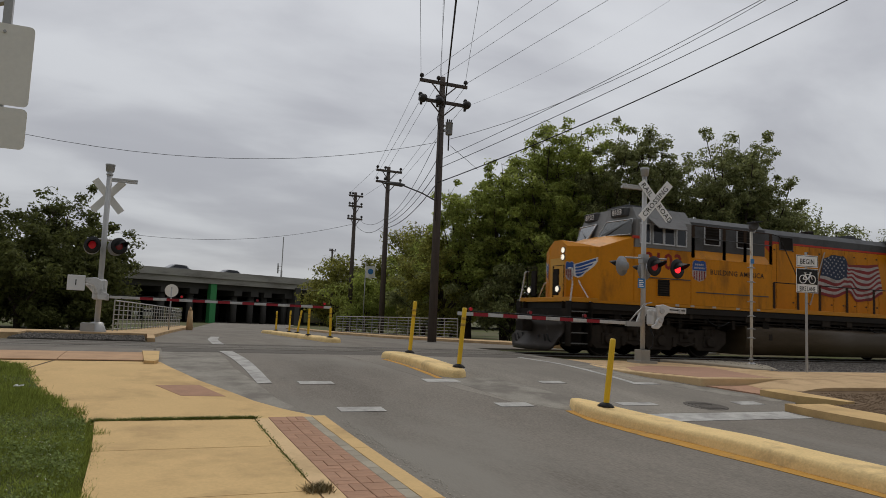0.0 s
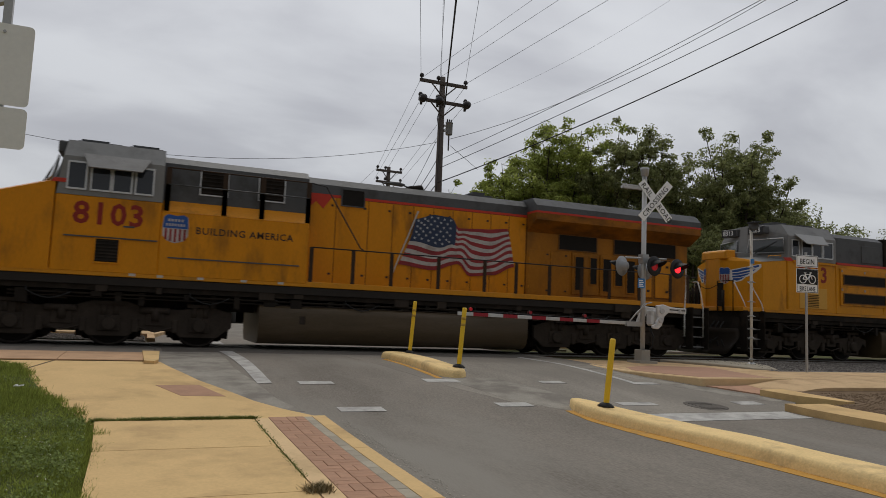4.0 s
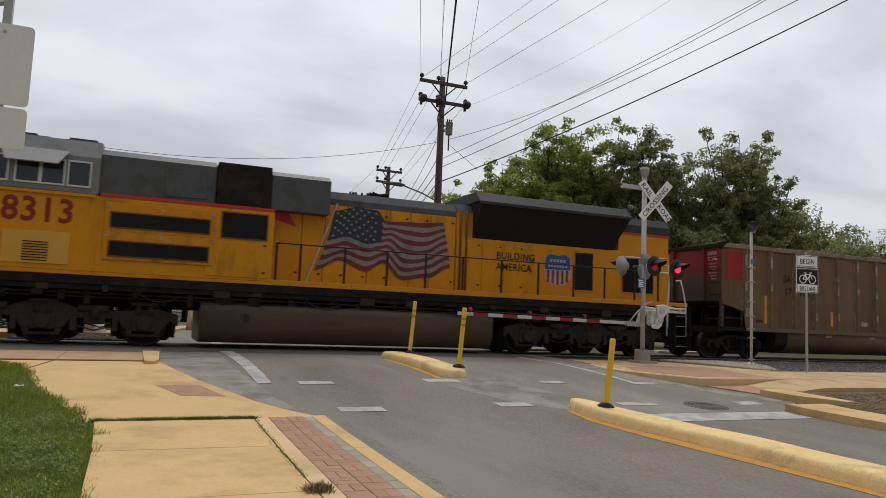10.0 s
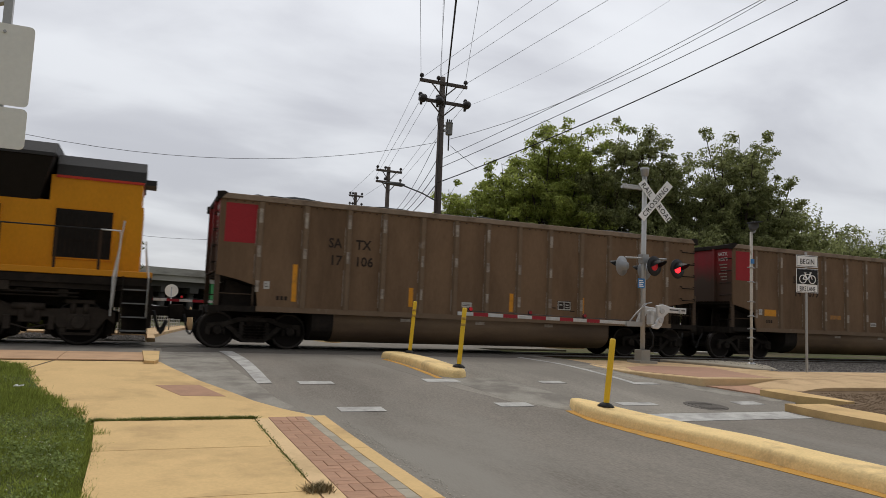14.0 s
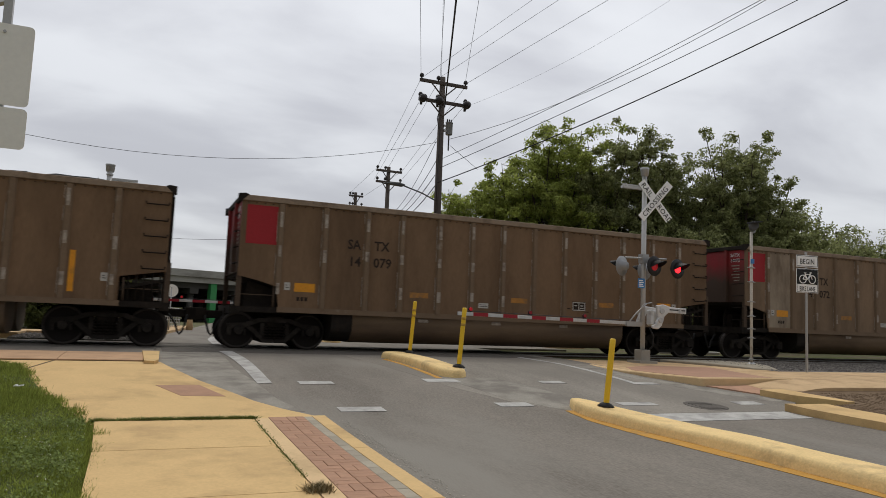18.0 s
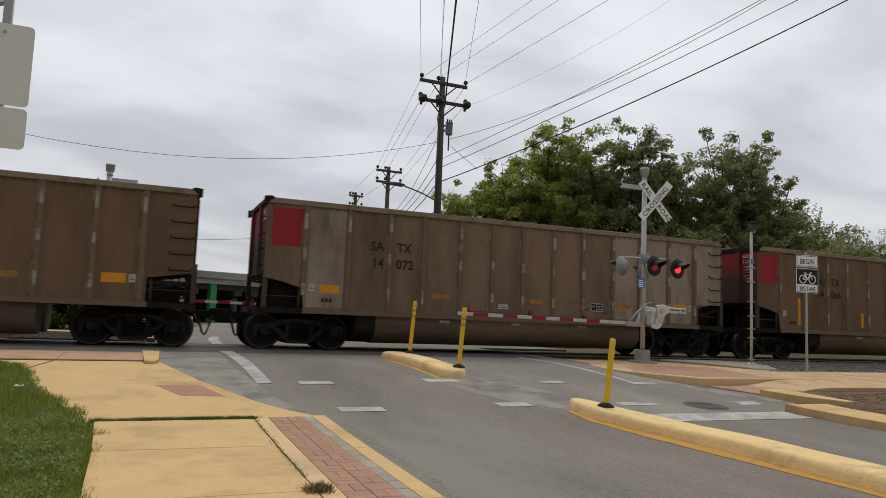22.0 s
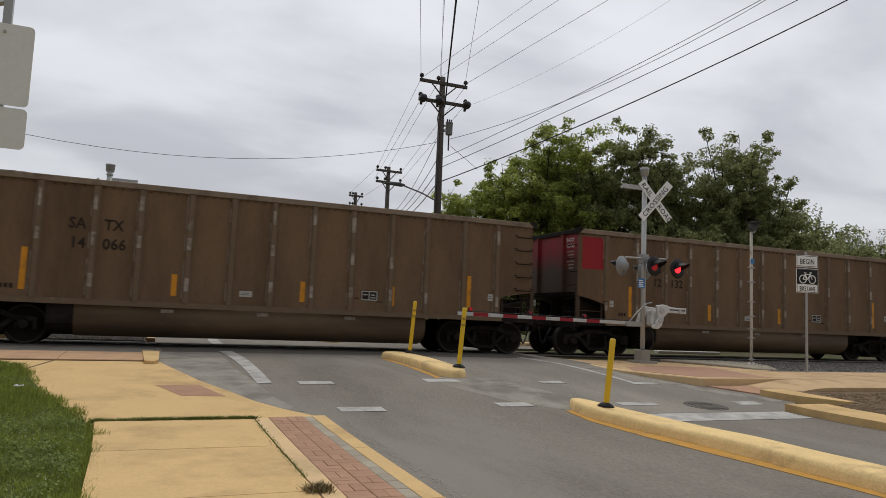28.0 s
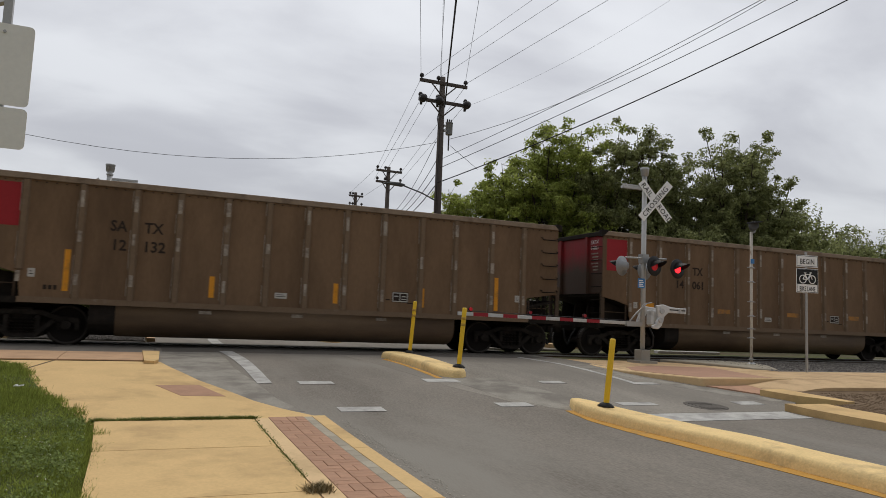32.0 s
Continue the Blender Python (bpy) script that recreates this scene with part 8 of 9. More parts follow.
def loco_lead(u):
    """The leading locomotive, its front coupler at x = 0."""
    lo = thing("locomotive", pose(u, TRACK_Y, 0), "yellow and grey diesel locomotive with flag mural and lit headlights", "locomotive", "locomotives")
    loco_base(lo, 1.5, 22.35, (8.4, 15.95), (3.09, 5.06, 7.04), (17.05, 19.1, 21.1), True)
    hw = 1.53
    # nose
    bm = bmesh.new()
    prof = lambda w, z: [(-w, 1.68), (w, 1.68), (w, z - 0.10), (w * 0.4, z + 0.10), (-w * 0.4, z + 0.10), (-w, z - 0.10)]
    sections = [(1.98, 0.52, 3.47), (2.49, hw, 3.39), (3.75, hw, 3.80)]
    rings = [[bm.verts.new((x, a, b)) for a, b in prof(w, z)] for x, w, z in sections]
    for r0, r1 in zip(rings, rings[1:]):
        for i in range(6):
            bm.faces.new((r0[i], r0[(i + 1) % 6], r1[(i + 1) % 6], r1[i]))
    bm.faces.new(rings[0][::-1])
    bm.faces.new(rings[-1])
    nose = part("nose", bm, M_YEL, lo, "yellow sloped nose")
    bm = bmesh.new()
    box(bm, 1.972, 2.0, -0.42, 0.42, 1.75, 3.0)
    part("nose_door", bm, M_YEL_LIGHT, nose, bevel=0.01)
    for y, z in ((-0.34, 3.24), (-0.34, 3.02), (-0.85, 1.98), (0.85, 1.98)):
        bm = bmesh.new()
        x = 1.98 if z > 3 else 1.48
        cyl(bm, (x - 0.03, y, z), (x + 0.06, y, z), 0.085, seg=16)
        h = part("headlight", bm, M_HEAD, lo, "lit headlight")
        bm = bmesh.new()
        lathe(bm, [(0, 0.11), (0.05, 0.12), (0.08, 0.09)], (x - 0.02, y, z), (x + 1, y, z), 16)
        part("headlight_ring", bm, M_GREY, h)
    cab(lo, 3.32, 6.0, hw, 4.70, 3.45, 0.5, M_YEL, 0.46, ((4.0, 4.34), (4.48, 4.85), (4.93, 5.29), (5.41, 5.76)), (4.26, 5.70), M_VISOR_DIM)
    windscreen(lo, 3.30, 3.74, 4.30, hw, 0.5, 0.46)
    number_board(lo, 3.86, -0.75, 4.55, "8103")
    number_board(lo, 3.86, 0.75, 4.55, "8103")
    bm = bmesh.new()
    prism(bm, [(3.66, 3.66), (4.0, 3.66), (3.98, 3.75), (3.72, 3.75)], -hw - 0.012, -hw + 0.01)
    part("red_flash", bm, M_REDLINE, lo)
    # wing emblems
    nose_wings(nose, (1.98, 0.52), (2.49, hw), 2.68)
    # equipment block behind the cab
    bm = bmesh.new()
    box(bm, 6.0, 9.5, -hw, hw, 1.68, 3.2)
    part("equipment_block", bm, M_YEL, lo, bevel=0.015)
    bm = bmesh.new()
    prism(bm, [(-1.2, 3.2), (1.2, 3.2), (1.2, 4.42), (0.95, 4.6), (-0.95, 4.6), (-1.2, 4.42)], 6.0, 9.5, "x")
    part("upper_block", bm, M_GREY, lo)
    bm = bmesh.new()
    prism(bm, [(-hw, 3.2), (hw, 3.2), (1.22, 3.5), (-1.22, 3.5)], 6.02, 9.48, "x")
    part("block_shoulder", bm, M_YEL, lo, "sloped yellow shoulder")
    for xa in (6.85, 8.25):
        vent_panel(lo, xa, xa + 0.62, 3.74, 4.30, -1.2, 6, M_UNDER, M_FRAME_ALU)
    rail_run(lo, (6.1, 7.4, 8.3, 9.45), -1.5, 3.15, 3.86, M_GREY, "upper_rail", 0.06)
    bm = bmesh.new()
    tube(bm, [(6.1, -1.5, 4.26), (9.45, -1.5, 4.26)], 0.018, 6)
    for x in (6.1, 7.4, 8.3, 9.45):
        box(bm, x - 0.06, x + 0.06, -1.512, -1.488, 3.05, 4.26)
    part("upper_rail", bm, M_POSTBROWN, lo)
    vent_panel(lo, 4.66, 5.14, 1.92, 2.44, -hw, 7)
    bm = bmesh.new()
    box(bm, 4.0, 5.95, -hw - 0.03, -hw, 2.46, 2.49)
    box(bm, 5.2, 5.45, -hw - 0.012, -hw, 2.74, 2.78)
    box(bm, 6.2, 9.3, -hw - 0.02, -hw, 2.1, 2.13)
    part("body_ledge", bm, M_GREY, lo)
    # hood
    # Dark body: its colour gives the shaded gaps between the doors.
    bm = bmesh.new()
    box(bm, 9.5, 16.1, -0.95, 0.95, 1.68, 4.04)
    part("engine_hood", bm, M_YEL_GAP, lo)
    bm = bmesh.new()
    prism(bm, [(-0.96, 4.11), (0.96, 4.11), (0.96, 4.36), (0.75, 4.55), (-0.75, 4.55), (-0.96, 4.36)], 9.5, 16.1, "x")
    part("hood_roof", bm, M_GREY, lo, "grey rounded hood roof")
    bm = bmesh.new()
    box(bm, 9.5, 16.1, -0.965, 0.965, 4.04, 4.11)
    part("red_stripe", bm, M_REDLINE, lo)
    doors(lo, (9.52, 10.3, 11.2, 11.9, 12.5, 13.1, 13.7, 14.3, 14.9, 15.5, 16.08), 1.70, 4.03, -0.95, M_YEL)
    vent_panel(lo, 10.45, 11.05, 3.86, 4.28, -0.97, 0, M_DARKMESH, M_GREY)
    bm = bmesh.new()
    prism(bm, [(9.52, 4.08), (10.2, 4.08), (9.95, 3.72), (9.75, 3.9), (9.52, 3.66)], -0.975, -0.955)
    part("red_flash", bm, M_REDLINE, lo)
    bm = bmesh.new()
    tube(bm, [(9.5, -1.5, 4.26), (9.9, -1.45, 4.22), (10.9, -1.4, 2.7), (11.0, -1.45, 2.62)], 0.018, 6)
    part("stair_rail", bm, M_BLACK, lo)
    flag(lo, 12.55, 15.45, 3.68, 2.38, -0.985, ((0, 0.0), (0.28, -0.1), (0.5, 0.12), (0.6, -0.2), (0.8, -0.13), (1.0, 0.15)), (M_FLAG_WHITE, M_FLAG_RED, M_FLAG_BLUE), M_FLAG_STAR)
    bm = bmesh.new()
    box(bm, 12.75, 12.85, -0.2, 0.2, 4.55, 4.67)
    horn = part("air_horn", bm, M_UNDER, lo)
    for k, dy in enumerate((-0.15, 0.0, 0.15)):
        bm = bmesh.new()
        cyl(bm, (12.6, dy, 4.69), (13.0 + 0.08 * k, dy, 4.71), 0.045, 0.10, seg=12)
        part("horn_bell", bm, M_UNDER, horn)
    bm = bmesh.new()
    box(bm, 14.3, 15.1, -0.6, 0.2, 4.55, 4.63)
    box(bm, 14.5, 14.9, -0.5, 0.1, 4.63, 4.72)
    part("exhaust_stack", bm, M_GREY, lo)
    # radiator end
    # Hood below the wing: grime plus the overhang's shade in its colour.
    bm = bmesh.new()
    box(bm, 16.1, 22.1, -1.0, 1.0, 1.68, 3.8)
    part("radiator_hood", bm, M_YEL_GRIME_SHADE, lo, "yellow radiator hood, darkened for grime and wing shade")
    bm = bmesh.new()
    prism(bm, [(-1.0, 3.62), (1.0, 3.62), (1.52, 3.94), (1.52, 4.14), (-1.52, 4.14), (-1.52, 3.94)], 16.1, 22.2, "x")
    part("radiator_wing", bm, M_WING, lo, "wide overhanging radiator housing")
    bm = bmesh.new()
    box(bm, 16.1, 22.21, -1.525, 1.525, 4.14, 4.20)
    part("red_stripe", bm, M_REDLINE, lo)
    bm = bmesh.new()
    prism(bm, [(-1.52, 4.20), (1.52, 4.20), (1.52, 4.36), (1.25, 4.6), (-1.25, 4.6), (-1.52, 4.36)], 16.1, 22.2, "x")
    part("radiator_roof", bm, M_GREY, lo)
    # Window surrounds darkened in colour for the recess under the wing.
    for xa, xb in ((17.2, 18.54), (19.2, 20.27), (20.43, 21.6)):
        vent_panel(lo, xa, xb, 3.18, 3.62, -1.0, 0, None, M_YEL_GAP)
    doors(lo, (16.14, 16.9, 17.55), 1.72, 3.1, -1.0, M_YEL_GRIME_SHADE)
    for xa, xb, wins in ((17.66, 18.62, ((17.76, 18.06), (18.3, 18.54))), (18.68, 20.06, ((18.77, 19.07), (19.22, 19.5), (19.67, 19.97)))):
        bm = bmesh.new()
        box(bm, xa, xb, -1.045, -0.998, 1.84, 3.10)
        part("louvre_box", bm, M_YEL_GRIME_SHADE, lo, "raised louvred door", bevel=0.008)
        for k, (wa, wb) in enumerate(wins):
            vent_panel(lo, wa, wb, 1.98 if k % 2 == 0 else 2.18, 2.98, -1.045, 0, None, M_YEL_GRIME_SHADE)
    for xa, xb in ((20.12, 20.69), (20.77, 21.43)):
        bm = bmesh.new()
        box(bm, xa, xb, -1.008, -0.995, 1.85, 3.1)
        rim = part("door_frame", bm, M_YEL_GAP, lo, "dark door surround, gap shade in its colour")
        bm = bmesh.new()
        box(bm, xa + 0.03, xb - 0.03, -1.028, -1.006, 1.88, 3.07)
        part("end_door", bm, M_YEL_DOOR, rim, bevel=0.008)
        for z in (2.05, 2.85):
            bm = bmesh.new()
            box(bm, xb - 0.22, xb - 0.12, -1.042, -1.028, z, z + 0.07)
            part("latch", bm, M_NUM_BLACK, rim)
    bm = bmesh.new()
    tube(bm, [(20.43 + 0.22 * math.cos(a), -1.06, 2.68 + 0.22 * math.sin(a)) for a in [i * math.pi / 10 for i in range(21)]], 0.018, 6)
    for a in (0.5, 2.6, 4.7):
        cyl(bm, (20.43, -1.06, 2.68), (20.43 + 0.22 * math.cos(a), -1.06, 2.68 + 0.22 * math.sin(a)), 0.014, seg=6)
    cyl(bm, (20.43, -1.08, 2.68), (20.43, -1.02, 2.68), 0.04, seg=10)
    part("hand_brake_wheel", bm, M_RUB, lo, "pale hand brake wheel")
    bm = bmesh.new()
    box(bm, 18.9, 19.5, -1.54, -1.50, 1.36, 1.60)
    part("jacking_pad", bm, M_TRUCK, lo)
    rail_run(lo, (9.6, 10.7, 11.75, 13.1, 14.5, 15.5, 16.6, 17.7, 18.7, 19.8, 21.0, 21.7), -1.5, 1.68, 2.62, M_BLACK)
    rail_run(lo, (9.6, 11.75, 14.5, 16.6, 18.7, 21.7), 1.5, 1.68, 2.62, M_BLACK)
    shield(lo, 6.33, 2.80, 0.58, 0.68, -hw - 0.001)
    ym = -hw - 0.002
    text_part("road_number", "8103", 0.70, M_NUM_RED, lo, Matrix.Translation((4.14, ym, 2.78)) @ pose(0, 0, 0, 90), "large red numerals", depth=0.004, bold=0.017, spacing=1.10)
    text_part("slogan", "BUILDING AMERICA", 0.235, M_NUM_BLACK, lo, Matrix.Translation((6.78, ym, 2.72)) @ pose(0, 0, 0, 90), depth=0.003, bold=0.004, spacing=1.12)
    bm = bmesh.new()
    for x in (5.4, 6.0, 6.9, 7.9, 8.8):
        box(bm, x, x + 0.14, -1.524, -1.520, 1.63, 1.70)
    part("sill_label", bm, M_LABEL, lo)
    steps(lo, 1.45, 2.15)
    steps(lo, 21.75, 22.35)
    end_gear(lo, 1.42, -1, True)
    end_gear(lo, 22.4, 1, False)
    corner_rails(lo, 1.5, 1, ((0.0, 2.6),))
    corner_rails(lo, 22.3, -1)
    end_rails(lo, 22.42, 1)
    for sg in (-1, 1):
        bm = bmesh.new()
        tube(bm, [(1.53, sg * 0.5, 1.6), (1.53, sg * 0.5, 2.7), (1.53, sg * 1.1, 2.7), (1.53, sg * 1.1, 1.6)], 0.02, 6)
        rail = part("front_rail", bm, M_UNDER, lo)
        bm = bmesh.new()
        box(bm, 1.50, 1.56, min(sg * 0.52, sg * 0.8), max(sg * 0.52, sg * 0.8), 1.8, 2.6)
        part("rail_plate", bm, M_UNDER, rail)
        bm = bmesh.new()
        tube(bm, [(2.16, sg * 0.95, 2.28), (2.13, sg * 1.05, 2.2), (2.17, sg * 1.45, 1.75), (2.2, sg * 1.54, 1.6), (2.17, sg * 1.54, 0.6)], 0.017, 8)
        part("grab_rail", bm, M_RAIL_WHITE, lo, "white grab rail")
    return lo


def loco_second(u):
    """The second locomotive, its front coupler at x = 0."""
    lo = thing("locomotive", pose(u, TRACK_Y, 0), "yellow and grey diesel locomotive with flared dark radiators and flag mural", "locomotive", "locomotives")
    loco_base(lo, 0.95, 22.35, (7.7, 15.5), (2.37, 4.38, 6.48), (16.75, 18.9, 20.88), False)
    hw = 1.53
    bm = bmesh.new()
    prof = lambda w, z: [(-w, 1.68), (w, 1.68), (w, z - 0.10), (w * 0.4, z + 0.10), (-w * 0.4, z + 0.10), (-w, z - 0.10)]
    sections = [(1.12, 0.34, 3.46), (1.84, hw, 3.38), (2.9, hw, 3.5)]
    rings = [[bm.verts.new((x, a, b)) for a, b in prof(w, z)] for x, w, z in sections]
    for r0, r1 in zip(rings, rings[1:]):
        for i in range(6):
            bm.faces.new((r0[i], r0[(i + 1) % 6], r1[(i + 1) % 6], r1[i]))
    bm.faces.new(rings[0][::-1])
    bm.faces.new(rings[-1])
    nose = part("nose", bm, M_YEL_B, lo, "yellow sloped nose")
    bm = bmesh.new()
    prism(bm, [(1.10, 3.40), (1.12, 3.66), (1.2, 3.72), (1.6, 3.74), (1.62, 3.44)], -0.56, 0.56)
    part("nose_hatch", bm, M_YEL_B, nose, "raised yellow block on the nose", bevel=0.03)
    bm = bmesh.new()
    top = [[bm.verts.new((x, y, z + dz)) for y, dz in ((-w, -0.088), (-w * 0.4, 0.112), (w * 0.4, 0.112), (w, -0.088))] for x, w, z in ((1.63, 1.18, 3.41), (1.86, hw, 3.383), (2.92, hw, 3.5))]
    for r0, r1 in zip(top, top[1:]):
        for i in range(3):
            bm.faces.new((r0[i], r1[i], r1[i + 1], r0[i + 1]))
    prism(bm, [(1.64, 3.46), (1.64, 3.66), (2.25, 3.68), (2.7, 3.66), (2.9, 3.56)], -0.6, 0.6)
    part("nose_ramp", bm, M_GREY_LIGHT, nose, bevel=0.02)
    for sg in (-1, 1):
        bm = bmesh.new()
        tube(bm, [(2.05, sg * (hw + 0.0), 3.42), (2.05, sg * (hw + 0.05), 3.5), (2.6, sg * (hw + 0.05), 3.56), (2.6, sg * hw, 3.48)], 0.014, 6)
        part("grab_rail", bm, M_YEL_B, lo)
    bm = bmesh.new()
    prism(bm, [(2.9, 3.40), (3.25, 3.40), (3.1, 3.52), (2.75, 3.50)], -hw - 0.012, -hw + 0.01)
    prism(bm, [(9.3, 3.34), (9.95, 3.16), (9.75, 3.5), (9.3, 3.52)], -0.97, -0.95)
    part("red_flash", bm, M_REDLINE, lo)
    nose_wings(nose, (1.12, 0.34), (1.84, hw), 2.92)
    cab(lo, 2.46, 5.3, hw, 4.70, 3.5, 0.12, M_YEL_B, 0.53, ((3.18, 3.47), (3.65, 4.08), (4.15, 4.57), (4.68, 5.10)), (3.30, 4.66), M_VISOR)
    windscreen(lo, 2.44, 3.66, 4.22, hw, 0.12, 0.53)
    number_board(lo, 2.62, -0.62, 4.50, "8313")
    number_board(lo, 2.62, 0.62, 4.50, "8313")
    bm = bmesh.new()
    box(bm, 3.2, 5.25, -hw - 0.06, -hw, 3.36, 3.42)
    box(bm, 5.28, 5.34, -hw - 0.02, -hw, 1.7, 3.4)
    part("body_ledge", bm, M_YEL_B, lo)
    bm = bmesh.new()
    box(bm, 3.5, 4.82, -hw - 0.025, -hw, 1.8, 2.52)
    d = part("battery_door", bm, M_YEL_LIGHT, lo, "paler yellow louvred door", bevel=0.01)
    bm = bmesh.new()
    for k in range(8):
        box(bm, 3.9, 4.4, -hw - 0.04, -hw - 0.025, 1.86 + 0.058 * k, 1.88 + 0.058 * k)
    part("slats", bm, M_UNDER, d)
    # long equipment block
    bm = bmesh.new()
    box(bm, 5.3, 9.3, -hw, hw, 1.68, 3.42)
    part("equipment_block", bm, M_YEL_B, lo, bevel=0.015)
    bm = bmesh.new()
    box(bm, 5.35, 9.3, -hw - 0.005, hw + 0.005, 3.42, 3.5)
    part("red_stripe", bm, M_REDLINE, lo)
    bm = bmesh.new()
    prism(bm, [(-1.45, 3.5), (1.45, 3.5), (1.45, 4.4), (1.2, 4.56), (-1.2, 4.56), (-1.45, 4.4)], 5.3, 7.85, "x")
    prism(bm, [(-1.45, 3.5), (1.45, 3.5), (1.45, 4.36), (1.2, 4.5), (-1.2, 4.5), (-1.45, 4.36)], 9.2, 10.7, "x")
    part("upper_block", bm, M_GREY, lo)
    bm = bmesh.new()
    box(bm, 6.7, 7.65, -1.47, -1.45, 3.58, 4.2)
    part("upper_panel", bm, M_GREY, lo, bevel=0.006)
    bm = bmesh.new()
    box(bm, 7.88, 9.18, -1.5, 1.5, 3.5, 4.54)
    part("intake_housing", bm, M_UNDER, lo, "black air intake housing", bevel=0.02)
    for z0 in (2.70, 2.04):
        bm = bmesh.new()
        box(bm, 5.48, 7.9, -hw - 0.045, -hw, z0 - 0.06, z0 + 0.60)
        lb = part("louvre_box", bm, M_YEL_DOOR, lo, "raised frame with a dark louvre", bevel=0.008)
        vent_panel(lo, 5.62, 7.76, z0 + 0.04, z0 + 0.36, -hw - 0.045, 0, None, M_YEL_GAP)
        for x, z in ((5.54, z0 + 0.5), (7.84, z0 + 0.5), (6.7, z0 + 0.49)):
            bm = bmesh.new()
            box(bm, x - 0.035, x + 0.035, -hw - 0.06, -hw - 0.045, z - 0.03, z + 0.05)
            part("catch", bm, M_RUB, lb)
    vent_panel(lo, 8.06, 9.12, 2.70, 3.30, -hw, 0, M_DARKMESH, M_YEL_GAP)
    doors(lo, (7.7, 9.2), 1.75, 2.62, -hw, M_YEL_B)
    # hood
    # Hood coloured dark again, so the slits between doors read as shaded.
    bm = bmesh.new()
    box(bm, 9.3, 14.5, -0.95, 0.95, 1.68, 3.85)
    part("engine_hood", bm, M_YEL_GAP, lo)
    bm = bmesh.new()
    prism(bm, [(-0.96, 3.85), (0.96, 3.85), (0.96, 4.0), (0.8, 4.22), (-0.8, 4.22), (-0.96, 4.0)], 10.7, 14.5, "x")
    part("hood_roof", bm, M_GREY, lo, "grey rounded hood roof")
    doors(lo, (9.32, 10.1, 10.7, 11.3, 11.9, 12.5, 13.1, 13.7, 14.48), 1.70, 3.84, -0.95, M_YEL_B)
    flag(lo, 10.92, 14.08, 3.68, 2.12, -0.985, ((0, -0.05), (0.17, 0.25), (0.36, 0.0), (0.49, 0.27), (0.62, -0.16), (0.83, -0.06), (1.0, 0.26)), (M_FLAG2_WHITE, M_FLAG2_RED, M_FLAG2_BLUE), M_STAR)
    bm = bmesh.new()
    box(bm, 12.35, 12.45, -0.2, 0.2, 4.2, 4.39)
    horn = part("air_horn", bm, M_UNDER, lo)
    for k, dy in enumerate((-0.15, 0.0, 0.15)):
        for tip, r in ((12.66 + 0.05 * k, 0.085), (12.2 - 0.04 * k, 0.08)):
            bm = bmesh.new()
            cyl(bm, (12.4, dy, 4.37), (tip, dy, 4.38), 0.035, r, seg=12)
            part("horn_bell", bm, M_UNDER, horn)
    # flared radiator section, with the bulkhead before it
    bm = bmesh.new()
    box(bm, 14.49, 15.04, -0.97, 0.97, 3.28, 4.0)
    part("bulkhead", bm, M_YEL_B, lo)
    bm = bmesh.new()
    prism(bm, [(-0.98, 4.0), (0.98, 4.0), (0.8, 4.25), (-0.8, 4.25)], 14.49, 15.04, "x")
    part("bulkhead_roof", bm, M_GREY, lo)
    for x in (14.62, 14.8):
        bm = bmesh.new()
        cyl(bm, (x, -1.02, 1.72), (x, -1.02, 4.05), 0.035, seg=8)
        part("vent_pipe", bm, M_YEL_GAP, lo)
    bm = bmesh.new()
    box(bm, 14.5, 22.05, -1.0, 1.0, 1.68, 3.3)
    part("radiator_hood", bm, M_YEL_B, lo)
    bm = bmesh.new()
    prism(bm, [(-1.0, 3.28), (1.0, 3.28), (1.5, 4.2), (1.5, 4.3), (1.2, 4.56), (-1.2, 4.56), (-1.5, 4.3), (-1.5, 4.2)], 15.0, 20.1, "x")
    fl = part("radiator_flare", bm, M_DARKMESH, lo, "black flared radiator grilles")
    for v in fl.data.vertices:
        if v.co.z < 3.4:
            v.co.x += 0.0 if v.co.x < 17 else -0.3
    for y in (-1.52, 1.52):
        bm = bmesh.new()
        box(bm, 14.95, 20.15, y - 0.02, y + 0.02, 4.22, 4.298)
        part("radiator_edge", bm, M_ROOFDARK, lo)
    bm = bmesh.new()
    prism(bm, [(-1.52, 4.3), (1.52, 4.3), (1.22, 4.58), (-1.22, 4.58)], 14.95, 20.15, "x")
    part("radiator_roof", bm, M_ROOFDARK, lo)
    bm = bmesh.new()
    for x in (15.8, 17.6):
        lathe(bm, [(0, 0.75), (0.1, 0.72), (0.16, 0.5), (0.18, 0.1)], (x, 0, 4.57), (x, 0, 5.5), 24)
    part("roof_fan", bm, M_GREY, lo)
    bm = bmesh.new()
    box(bm, 20.05, 22.0, -1.0, 1.0, 3.3, 3.9)
    part("rear_hood", bm, M_YEL_B, lo)
    bm = bmesh.new()
    prism(bm, [(-1.02, 3.9), (1.02, 3.9), (1.02, 4.15), (0.8, 4.4), (-0.8, 4.4), (-1.02, 4.15)], 20.15, 22.05, "x")
    box(bm, 22.05, 22.3, -0.4, 0.4, 3.95, 4.08)
    part("rear_roof", bm, M_ROOFDARK, lo)
    bm = bmesh.new()
    box(bm, 20.15, 22.02, -1.025, 1.025, 3.84, 3.9)
    part("red_stripe", bm, M_REDLINE, lo)
    vent_panel(lo, 18.45, 19.1, 1.98, 3.12, -1.0, 0)
    vent_panel(lo, 20.2, 21.4, 2.0, 3.12, -1.0, 0)
    bm = bmesh.new()
    for k in range(12):
        box(bm, 20.22 + 0.1 * k, 20.25 + 0.1 * k, -1.03, -1.015, 2.05, 3.05)
